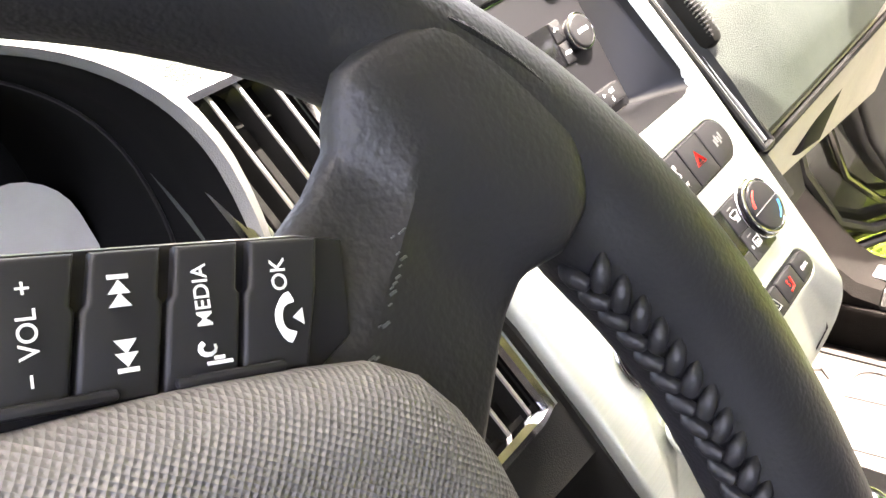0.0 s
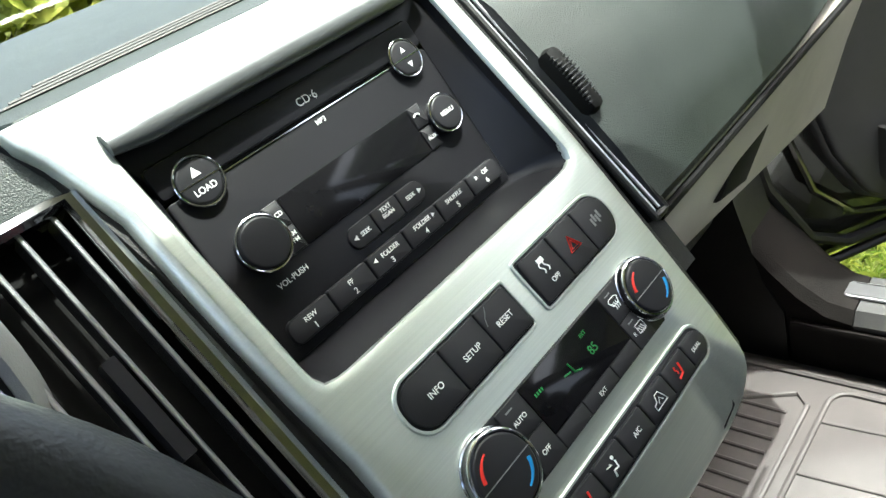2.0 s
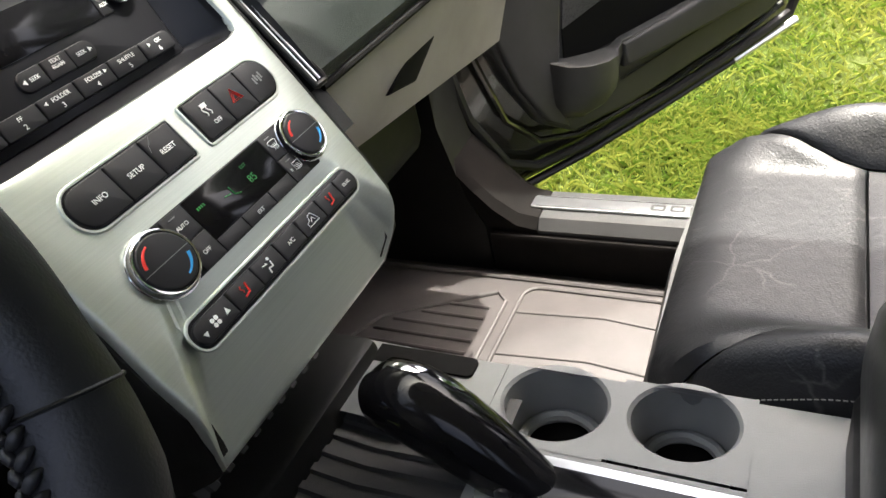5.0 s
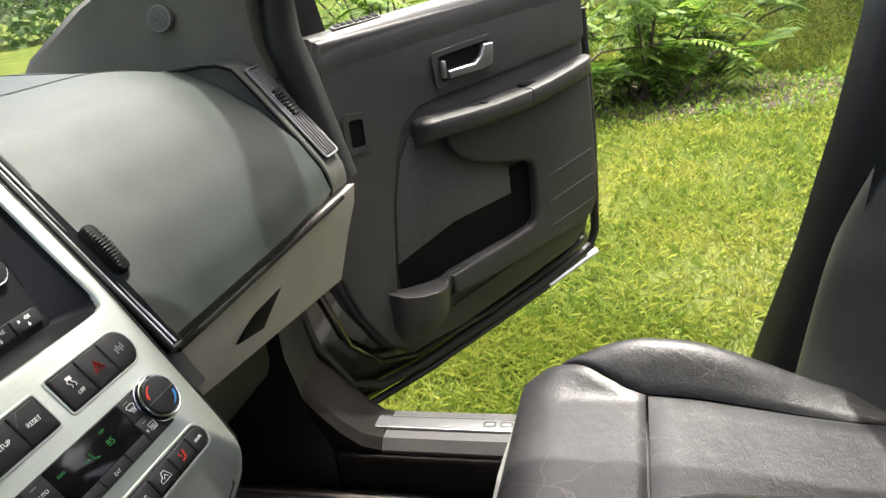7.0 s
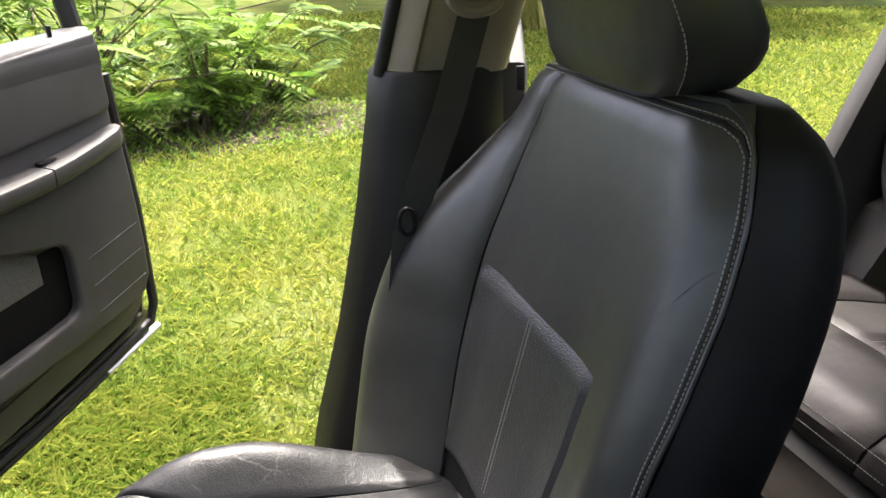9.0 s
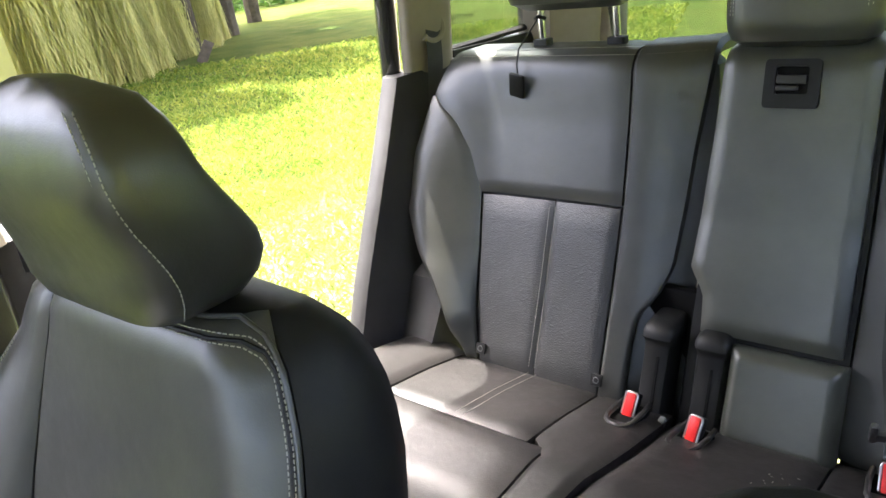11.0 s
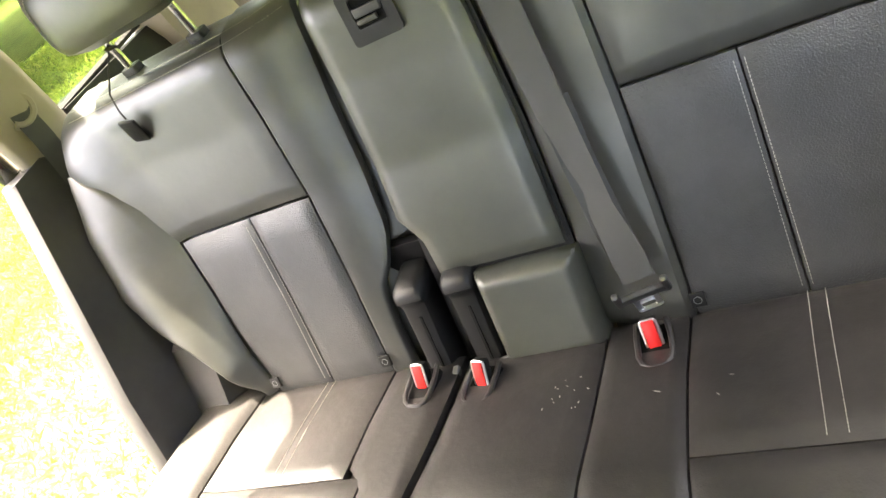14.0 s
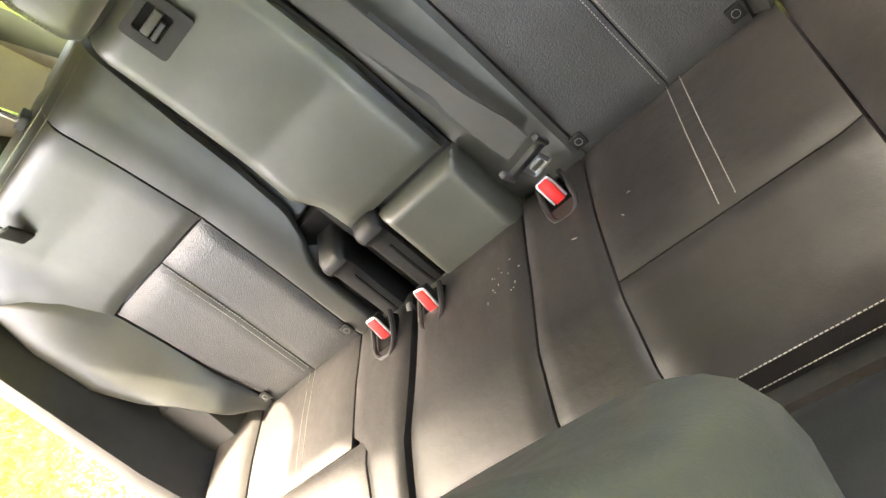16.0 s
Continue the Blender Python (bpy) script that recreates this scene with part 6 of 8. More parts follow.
def build_wheel():
    t = thing("steering_wheel", WHEEL.translation, "black leather steering wheel, turned, with laced rim and buttons", "steering wheel")
    bm = bmesh.new()
    rings = [[bm.verts.new(on_rim(a, 360 * k / 24)) for k in range(24)] for a in (360 * i / 144 for i in range(144))]
    for i in range(144):
        p, q = rings[i], rings[(i + 1) % 144]
        for k in range(24):
            bm.faces.new((p[k], p[(k + 1) % 24], q[(k + 1) % 24], q[k]))
    rim = part("rim", bm, RIM_LEATHER, t)
    # laced seam inside the rim: puckered leather between crossing threads
    for a0, a1 in ((-75, 24), (105, 255)):
        bm = bmesh.new()
        n = int((a1 - a0) / 2.6)
        for k in range(n):
            a = a0 + (a1 - a0) * k / n
            for side, da in ((-1, 0.0), (1, 0.8)):
                tube(bm, [on_rim(a + da + d, 163 + side * e, h) for d, e, h in ((1.7, 17, -0.0008), (1.3, 13, 0.0008), (0.7, 8, 0.0018), (0.0, 3, 0.0020), (-0.5, -1, 0.0004))], [0.0006, 0.0018, 0.0023, 0.0020, 0.0007], 10)
        part("lacing", bm, RIM_LEATHER, rim, "puckered black laced seam", kind="stuff")
    # grooves where the wrap changes
    for a in (-20.5, 150, 262):
        part("wrap_seam", tube(bmesh.new(), [on_rim(a, th, 0.0001) for th in range(0, 360, 12)], 0.0010, 6, True), TRIM_BLACK, rim)

    # spoke: a folded leather skin between its upper edge and the opening, running out onto the rim
    ss = [0.0, 0.25, 0.45, 0.60, 0.70, 0.80, 0.90, 1.0]
    up = [(0.068, 0.093), (0.0846, 0.1013), (0.0948, 0.1050), (0.1020, 0.1095), (0.1045, 0.1150), (0.1090, 0.1200), (0.1200, 0.1225), (0.1310, 0.1215)]
    low = [(0.082, 0.034), (0.0978, 0.0480), (0.1080, 0.0562), (0.1178, 0.0645), (0.1245, 0.0692), (0.1345, 0.0680), (0.1445, 0.0720), (0.1520, 0.0850)]
    bm = bmesh.new()
    rows = []
    for s in np.linspace(0, 1, 26):
        a = Vector((lerp(s, ss, [p[0] for p in up]), lerp(s, ss, [p[1] for p in up]), 0))
        b = Vector((lerp(s, ss, [p[0] for p in low]), lerp(s, ss, [p[1] for p in low]), 0))
        arc = (a - b).cross(Vector((0, 0, 1))).normalized()
        if arc.x < 0:
            arc.negate()
        row = []
        for q in (0.0, 0.015, 0.05, 0.11, 0.18, 0.25, 0.30, 0.34, 0.38, 0.43, 0.50, 0.58, 0.66, 0.75, 0.83, 0.89, 0.94, 0.975, 0.99, 1.0):
            p = a.lerp(b, q) + arc * (0.003 * smooth(0.80, 1.0, s) * math.sin(math.pi * q))
            fold = lerp(q, [0.0, 0.11, 0.25, 0.34, 0.43, 0.75, 1.0], [0.0072, 0.0085, 0.0108, 0.0128, 0.0116, 0.0085, 0.0060])
            tip = min(0.0165, 0.0145 + 0.0045 * math.sin(math.pi * q))
            z = fold + (tip - fold) * smooth(0.52, 0.92, s)
            edge = min(q, 1 - q) / 0.05
            z -= 0.0035 * max(0.0, 1 - edge) ** 2
            p.z = z - 0.0012 * smooth(0.955, 1.0, s)
            row.append(WHEEL @ p)
        row += [WHEEL @ (b + Vector((-0.002, 0.003, -0.010))), WHEEL @ (a + Vector((0.004, -0.006, -0.004)))]
        rows.append(row)
    loft(bm, rows)
    sp = part("spoke", bm, RIM_LEATHER, t)
    part("edge_seam", tube(bmesh.new(), [p + (WHEEL.to_3x3() @ Vector((0, 0, 0.0004))) for p in rows[-1][1:19]], 0.0011, 8), TRIM_BLACK, sp)
    # worn nicks along the fold
    rng = random.Random(4)
    bm = bmesh.new()
    for _ in range(26):
        k = rng.random()
        c = Vector((0.083 + 0.038 * k + rng.gauss(0, 0.0006), 0.0751 + 0.0312 * k + rng.gauss(0, 0.0006), lerp(k, [0, 0.6, 1], [0.0131, 0.0133, 0.0142])))
        e = rng.uniform(0.0002, 0.0005)
        box(bm, c, (e * 3, e, 0.0004), WHEEL)
    part("worn_nicks", bm, LIP, sp, "pale worn nicks", kind="stuff")

    def plate(name, out, thick, z, mat, bevel):
        bm = bmesh.new()
        slab(bm, out, WHEEL @ Matrix.Translation((0, 0, z)), thick, bevel, 4)
        return part(name, bm, mat, t)

    plate("hub_base", [(-0.09, 0.05), (-0.05, 0.122), (0.0, 0.132), (0.045, 0.120), (0.075, 0.1045), (0.088, 0.0985), (0.093, 0.085), (0.088, 0.05), (0.0, 0.0)], 0.02, 0.0085, RIM_LEATHER, 0.004)
    plate("spoke", [(-0.03, -0.07), (-0.10, -0.13), (-0.125, -0.115), (-0.09, -0.03)], 0.02, 0.008, RIM_LEATHER, 0.006)
    plate("spoke", [(0.02, -0.08), (0.08, -0.155), (0.11, -0.135), (0.085, -0.05)], 0.02, 0.008, RIM_LEATHER, 0.006)
    # hub pad
    pad = [(0.000, 0.1075), (0.024, 0.1045), (0.038, 0.1005), (0.048, 0.0965), (0.060, 0.0912), (0.0735, 0.0842), (0.0815, 0.0795), (0.0865, 0.0735), (0.0893, 0.065), (0.0903, 0.056), (0.089, 0.040), (0.080, -0.03), (0.04, -0.075), (-0.04, -0.075), (-0.085, -0.03), (-0.075, 0.05), (-0.03, 0.10)]
    bm = bmesh.new()
    slab(bm, pad, WHEEL @ Matrix.Translation((0, 0, 0.029)), 0.05, 0.013, 5)
    part("hub_pad", bm, HUB, t, "finely dimpled dark grey hub pad")
    part("column", tube(bmesh.new(), [WHEEL @ Vector((0, 0, -0.02)), WHEEL @ Vector((0, 0, -0.25))], 0.045, 16), TRIM_BLACK, t)
    # buttons on the spoke
    ux = Vector((0.893, -0.450, 0))
    uy = Vector((0.450, 0.893, 0))
    BM = WHEEL @ Matrix(((ux.x, uy.x, 0, 0.0618), (ux.y, uy.y, 0, 0.1008), (0, 0, 1, 0.0125), (0, 0, 0, 1)))
    sp = thing("wheel_buttons", BM.translation, "block of black wheel buttons with white symbols", "buttons")
    bm = bmesh.new()
    slab(bm, [(-0.050, -0.0115), (0.0210, -0.0112), (0.0282, -0.006), (0.0292, 0.0094), (0.0215, 0.0106), (-0.050, 0.0106)], BM, 0.01, 0.0012)
    part("backing", bm, BLACK, sp)
    w = 0.0107

    def lean(v):
        """The gaps between the buttons slant."""
        return 0.0016 * v / 0.0094

    for k in range(5):
        u1 = 0.0208 - k * w
        u0 = u1 - w
        bm = bmesh.new()
        out = []
        for u, v in ((u0 + 0.00025, -0.0098), (u1 - 0.00025, -0.0098), (u1 - 0.00025, 0.0022), (u1 - 0.0009, 0.0030), (u1 - 0.0009, 0.0096), (u0 + 0.0009, 0.0096), (u0 + 0.0009, 0.0030), (u0 + 0.00025, 0.0022)):
            if k == 0 and u > u0 + 0.005:
                u = u1 - 0.0003 + (0.0012 if v > 0 else 0)
            out.append((u + lean(v), v))
        slab(bm, out, BM @ Matrix.Translation((0, 0, 0.0026)), 0.005, 0.0009, 3)
        b = part("button", bm, BUTTON, sp)
        m = BM @ Matrix.Translation(((u0 + u1) / 2, 0.0, 0.0030)) @ pose(0, 0, 0, 0, 0, 90)
        if k == 0:
            lettering(b, "OK", m @ Matrix.Translation((0.0042, -0.0006, 0)), 0.0046)
            bm = bmesh.new()
            tube(bm, [m @ Vector((-0.0022 + 0.0030 * math.cos(a), -0.0022 + 0.0026 * math.sin(a), 0)) for a in np.linspace(0.1, 2.9, 12)], [0.0009, 0.0009, 0.0007] + [0.00055] * 6 + [0.0007, 0.0009, 0.0009], 6, flat=0.3)
            slab(bm, [(-0.0022, -0.0018), (-0.0010, -0.0034), (-0.0034, -0.0034)], m @ Matrix.Translation((0, 0, 0.0001)), 0.0003)
            part("phone_mark", bm, PRINT, b)
        elif k == 1:
            lettering(b, "MEDIA", m @ Matrix.Translation((0.0024, 0.0002, 0)), 0.0042)
            bm = bmesh.new()
            tube(bm, [m @ Vector((-0.0048 + 0.0009 * math.cos(a), 0.0004 + 0.0011 * math.sin(a), 0)) for a in np.linspace(0.5, 5.2, 9)], 0.0004, 5, flat=0.4)
            for d in (0.0, 0.0011):
                tube(bm, [m @ Vector((-0.0062 - d * 0.6, -0.0010 + (0.0008 + d) * math.sin(a), 0)) for a in np.linspace(-1.2, 1.2, 5)], 0.0003, 5, flat=0.4)
            part("voice_mark", bm, PRINT, b)
        elif k == 2:
            bm = bmesh.new()
            for c0 in (0.0040, -0.0040):
                d = 1 if c0 > 0 else -1
                for q in (-0.0011, 0.0006):
                    slab(bm, [(c0 + d * q - d * 0.0008, 0.0014), (c0 + d * q - d * 0.0008, -0.0014), (c0 + d * q + d * 0.0010, 0)], m, 0.0003)
                box(bm, (c0 + d * 0.0020, 0, -0.0001), (0.0006, 0.0026, 0.0003), m)
            part("skip_mark", bm, PRINT, b)
        elif k == 3:
            lettering(b, "VOL", m, 0.0046)
            lettering(b, "+", m @ Matrix.Translation((0.0056, 0, 0)), 0.0046)
            lettering(b, "\u2212", m @ Matrix.Translation((-0.0056, 0, 0)), 0.0046)
    for u0, u1 in ((0.0010, 0.0165), (-0.0215, -0.0060)):
        bm = bmesh.new()
        box(bm, ((u0 + u1) / 2 - 0.0016, -0.0088, 0.0034), (u1 - u0, 0.0016, 0.0020), BM, 0.0007)
        part("finger_rib", bm, BUTTON, sp)


def dimpled():
    """Soft plastic with a regular field of fine dimples in the plane of the wheel."""
    m, nt, bs = node_mat("dimpled_hub_pad")
    nt.links.new(mixed(nt, ramp(nt, tex_noise(nt, 9, 5), 0.3, 0.7), (0.100, 0.096, 0.092), (0.135, 0.129, 0.124)), bs.inputs["Base Color"])
    bs.inputs["Roughness"].default_value = 0.48
    tc = nt.nodes.new("ShaderNodeTexCoord")
    tilt = nt.nodes.new("ShaderNodeMapping")
    tilt.inputs["Rotation"].default_value = (WT - math.pi / 2, 0, 0)
    nt.links.new(tc.outputs["Object"], tilt.inputs["Vector"])
    turn = nt.nodes.new("ShaderNodeMapping")
    turn.inputs["Rotation"].default_value = (0, 0, radians(52))
    nt.links.new(tilt.outputs[0], turn.inputs["Vector"])
    v = nt.nodes.new("ShaderNodeTexVoronoi")
    v.voronoi_dimensions = "2D"
    v.inputs["Scale"].default_value = 1050
    v.inputs["Randomness"].default_value = 0.12
    nt.links.new(turn.outputs[0], v.inputs["Vector"])
    bump(nt, bs, v.outputs["Distance"], 0.6, 0.0010)
    return m


HUB = dimpled()
build_wheel()


def build_cluster():
    t = thing("instrument_cluster", (-0.39, 0.2, 0.75), "dark hooded instrument binnacle behind the wheel", "instrument cluster")

    def ring(sc, y, lift=0.0, n=72):
        row = []
        for k in range(n):
            a = 2 * math.pi * k / n
            c, q = math.cos(a), math.sin(a)
            row.append((-0.375 + 0.154 * sc * math.copysign(abs(c) ** 0.83, c), y + 0.03 * q, 0.773 + lift + 0.104 * sc * math.copysign(abs(q) ** 0.83, q)))
        return row

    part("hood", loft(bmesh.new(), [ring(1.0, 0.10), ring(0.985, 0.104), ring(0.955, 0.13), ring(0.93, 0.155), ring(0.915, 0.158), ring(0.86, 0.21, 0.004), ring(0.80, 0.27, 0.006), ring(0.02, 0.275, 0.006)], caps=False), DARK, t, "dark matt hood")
    part("step", tube(bmesh.new(), ring(0.922, 0.1565), 0.0012, 6, True), BLACK, t)
    # gauge face under its clear lens, whose reflection is put into the pale colour
    part("gauge_face", slab(bmesh.new(), rrect(-0.118, -0.08, 0.124, 0.026, 0.03, 6), Matrix.Translation((-0.375, 0.215, 0.765)) @ pose(0, 0, 0, 78, 0, 0), 0.004), FACE, t, "gauge face paled for its lens reflection")
    # crumbs of dust on the hood
    rng = random.Random(9)
    bm = bmesh.new()
    for _ in range(9):
        a, sc = rng.uniform(0.9, 1.35), rng.uniform(0.93, 0.95)
        p = Vector((-0.375 + 0.154 * sc * abs(math.cos(a)) ** 0.83, 0.135 + rng.uniform(-0.01, 0.015) + 0.03 * math.sin(a), 0.771 + 0.104 * sc * math.sin(a) ** 0.83))
        box(bm, p, (0.0014, 0.0010, 0.0010))
    part("crumbs", bm, STITCH, t, kind="stuff")
    # brow is dash skin; the sun on it is put into a lighter grey
    part("brow", loft(bmesh.new(), [ring(1.10, 0.112), ring(1.075, 0.102), ring(1.03, 0.096), ring(1.0, 0.1005)], caps=False), CONSOLE, t, "brow in lighter grey for the sun on it")
    # panel behind the wheel, down to the column
    bm = bmesh.new()
    rows = []
    for x in np.linspace(-0.68, -0.232, 57):
        d = min(1.0, abs(x + 0.375) / 0.154)
        top = 0.775 - 0.104 * (1 - d ** 2.41) ** 0.415 if d < 1 else 0.838
        rows.append([(x, lerp(z, [0.45, 0.50, 0.62, 0.70, 0.825, 0.838], [0.3, 0.11, 0.09, 0.13, 0.15, 0.24]), z) for z in (top, top * 0.66 + 0.62 * 0.34, top * 0.33 + 0.62 * 0.67, 0.62, 0.50, 0.45)])
    loft(bm, rows, closed=False, caps=False)
    part("fascia", bm, CONSOLE, t, "grey fascia round the cluster")


build_cluster()


# ---- open front door ----
DD = Vector((0.745, -0.667, 0)).normalized()
DN = Vector((DD.y, -DD.x, 0))
DOOR = Matrix(((DD.x, 0, DN.x, 0.92), (DD.y, 0, DN.y, 0.078), (0, 1, 0, 0), (0, 0, 0, 1)))


def build_front_door():
    t = thing("front_door", (1.1, -0.1, 0.1), "open front car door, charcoal panel and olive painted edge", "car door", "car doors")
    D = lambda z: DOOR @ Matrix.Translation((0, 0, z))
    shell = [(-0.24, 0.16), (-0.20, 0.08), (-0.10, 0.050), (0.10, 0.075), (0.30, 0.115), (0.50, 0.158), (0.655, 0.193), (0.665, 0.21), (0.64, 0.25), (0.66, 0.5), (0.63, 0.85), (0.62, 0.885), (-0.1, 0.825), (-0.24, 0.79)]
    sh = part("door_shell", slab(bmesh.new(), shell, D(-0.050), 0.09, 0.015, 3), PAINT, t, "olive painted shell")
    lip = ((-0.10, 0.056), (0.1, 0.081), (0.3, 0.120), (0.48, 0.1585), (0.652, 0.197))
    # lip split in two colours: black, then bright metal at its outer end
    part("sill_lip", tube(bmesh.new(), [DOOR @ Vector((x, y, -0.035)) for x, y in lip[:4]], 0.009, 8, flat=0.6), BLACK, sh)
    part("bright_lip", tube(bmesh.new(), [DOOR @ Vector((x, y, -0.035)) for x, y in ((0.482, 0.159),) + lip[4:]], 0.009, 8, flat=0.6), PLATE, sh, "bright metal end of the lower lip")
    part("seal", tube(bmesh.new(), [DOOR @ Vector((x, y, -0.03)) for x, y in ((-0.20, 0.72), (-0.19, 0.45), (-0.15, 0.25), (-0.085, 0.13), (-0.02, 0.098), (0.1, 0.105), (0.3, 0.140), (0.5, 0.183), (0.625, 0.22), (0.645, 0.26), (0.65, 0.5), (0.635, 0.8))], 0.011, 8), RUBBER, sh)
    part("inner_seam", tube(bmesh.new(), [DOOR @ Vector((x, y, -0.028)) for x, y in ((-0.13, 0.55), (-0.12, 0.36), (-0.075, 0.22), (-0.01, 0.155), (0.08, 0.135), (0.3, 0.165), (0.5, 0.21), (0.60, 0.25))], 0.007, 8), PAINT, sh)
    # inner panel: base, then the proud border
    pan = [(-0.105, 0.40), (-0.06, 0.28), (-0.01, 0.195), (0.06, 0.155), (0.2, 0.168), (0.40, 0.215), (0.55, 0.252), (0.59, 0.285), (0.615, 0.335), (0.62, 0.45), (0.607, 0.77), (0.60, 0.90), (0.3, 0.868), (0.0, 0.845), (-0.055, 0.84), (-0.085, 0.7)]
    ip = part("inner_panel", slab(bmesh.new(), pan, D(0.0), 0.06, 0.014, 3), TRIM, t)
    top = [(-0.098, 0.42), (-0.082, 0.70), (-0.050, 0.834), (0.0, 0.838), (0.3, 0.860), (0.594, 0.892), (0.600, 0.75), (0.592, 0.735), (0.40, 0.708), (0.20, 0.688), (0.145, 0.676), (0.105, 0.645), (0.078, 0.59), (0.058, 0.50), (0.040, 0.36), (0.028, 0.24), (0.045, 0.175), (-0.005, 0.205), (-0.055, 0.29)]
    part("border", slab(bmesh.new(), top, D(0.014), 0.02, 0.009, 4), TRIM, ip)
    mesh = [(0.050, 0.37), (0.066, 0.50), (0.088, 0.58), (0.115, 0.625), (0.17, 0.60), (0.21, 0.565), (0.30, 0.53), (0.36, 0.50), (0.36, 0.44), (0.20, 0.42)]
    part("speaker_cover", slab(bmesh.new(), mesh, D(0.0035), 0.004, 0.001), GRILLE, t, "perforated speaker cover")
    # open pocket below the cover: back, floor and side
    # the pocket's shaded inside is a flat near-black sheet
    part("pocket", slab(bmesh.new(), [(0.048, 0.30), (0.41, 0.345), (0.422, 0.37), (0.428, 0.505), (0.362, 0.50), (0.362, 0.442), (0.20, 0.418), (0.050, 0.372)], D(0.0028), 0.003), DARK, t, "open map pocket, its shade as a dark sheet")
    bm = bmesh.new()
    rows = []
    for s, z, d, low in ((0.012, 0.322, 0.016, 0.215), (0.030, 0.318, 0.048, 0.205), (0.065, 0.313, 0.064, 0.195), (0.105, 0.309, 0.062, 0.20), (0.138, 0.306, 0.046, 0.215), (0.152, 0.308, 0.026, 0.24), (0.165, 0.318, 0.020, 0.262), (0.30, 0.338, 0.020, 0.285), (0.405, 0.352, 0.018, 0.30), (0.425, 0.37, 0.012, 0.31)):
        rows.append([DOOR @ Vector(p) for p in ((s, z, -0.01), (s, z, d - 0.006), (s, z - 0.003, d), (s, (z + low) / 2, d * 0.92), (s, low + 0.02, d * 0.72), (s, low, d * 0.3), (s, low, -0.01))])
    part("bottle_holder", loft(bm, rows), TRIM, t)
    # proud lower panel round the pocket, then the armrest bar over it
    body = [(0.190, 0.625), (0.200, 0.590), (0.222, 0.560), (0.255, 0.540), (0.300, 0.526), (0.350, 0.516), (0.398, 0.508), (0.412, 0.498), (0.416, 0.480), (0.414, 0.385), (0.408, 0.366), (0.392, 0.354), (0.300, 0.336), (0.165, 0.312), (0.168, 0.262), (0.260, 0.270), (0.400, 0.290), (0.540, 0.312), (0.585, 0.330), (0.604, 0.365), (0.608, 0.45), (0.603, 0.60), (0.598, 0.680), (0.45, 0.650), (0.33, 0.632)]
    part("lower_panel", slab(bmesh.new(), body, D(0.026), 0.03, 0.010, 4), TRIM, ip)

    def bar(rows):
        out = []
        for q, zt, d in rows:
            out.append([DOOR @ Vector(p) for p in ((q, zt, -0.005), (q, zt + 0.001, d * 0.5), (q, zt, d * 0.92), (q, zt - 0.0016, d * 0.975), (q, zt - 0.006, d), (q, zt - 0.026, d * 0.99), (q, zt - 0.034, d * 0.94), (q, zt - 0.040, d * 0.78), (q, zt - 0.050, -0.005))])
        return loft(bmesh.new(), out)

    ar = part("armrest", bar(((0.128, 0.646, 0.038), (0.131, 0.651, 0.052), (0.138, 0.655, 0.061), (0.155, 0.657, 0.067), (0.22, 0.658, 0.069), (0.30, 0.660, 0.067), (0.395, 0.668, 0.063))), TRIM, t)
    part("armrest_pad", bar(((0.398, 0.669, 0.063), (0.45, 0.677, 0.061), (0.52, 0.690, 0.055), (0.575, 0.700, 0.045), (0.596, 0.703, 0.032), (0.602, 0.703, 0.018))), TRIM, ar)
    for s in (0.265, 0.285):
        bm = bmesh.new()
        box(bm, (s, 0.6585 + (s - 0.265) * 0.1, 0.036), (0.012, 0.006, 0.018), DOOR, 0.0015)
        part("window_switch", bm, BLACK, ar)
    # near-black block in place of the slot's shade
    bm = bmesh.new()
    box(bm, (0.425, 0.670, 0.020), (0.055, 0.012, 0.022), DOOR, 0.003)
    part("grab_slot", bm, DARK, ar)
    # release handle
    hb = part("handle_bezel", ring_plate(bmesh.new(), rrect(-0.078, -0.036, 0.078, 0.036, 0.012, 4), rrect(-0.064, -0.024, 0.066, 0.026, 0.008, 4), D(0.020) @ pose(0.262, 0.748, 0, 0, 0, 6), 0.008, 0.002), TRIM, t, "charcoal surround")
    part("cup", slab(bmesh.new(), rrect(-0.065, -0.025, 0.067, 0.027, 0.008, 4), D(0.0155) @ pose(0.262, 0.748, 0, 0, 0, 6), 0.003), DARK, hb)
    part("handle", slab(bmesh.new(), [(0.215, 0.722), (0.300, 0.727), (0.325, 0.735), (0.330, 0.775), (0.305, 0.775), (0.295, 0.752), (0.280, 0.742), (0.215, 0.738)], D(0.030), 0.014, 0.004, 3), SATIN, hb, "satin metal release handle")
    bm = bmesh.new()
    box(bm, (0.204, 0.742, 0.024), (0.010, 0.034, 0.012), DOOR, 0.003)
    part("lock_lever", bm, SATIN, hb)
    part("pull_rim", ring_plate(bmesh.new(), rrect(-0.028, 0.622, 0.024, 0.698, 0.010, 4), rrect(-0.016, 0.634, 0.014, 0.686, 0.006, 4), D(0.017), 0.006, 0.002), TRIM, t)
    # near-black plate for the shade behind the pull rim
    part("pull_hole", slab(bmesh.new(), rrect(-0.017, 0.633, 0.015, 0.687, 0.006, 4), D(0.0148), 0.003), DARK, t)
    dm = part("demister", slab(bmesh.new(), rrect(-0.01, -0.008, 0.095, 0.008, 0.004, 4), DOOR @ Matrix.Translation((0.005, 0.8535, -0.012)) @ pose(0, 0, 0, -72, 0, 5), 0.004, 0.001), TRIM, t)
    for k in range(7):
        bm = bmesh.new()
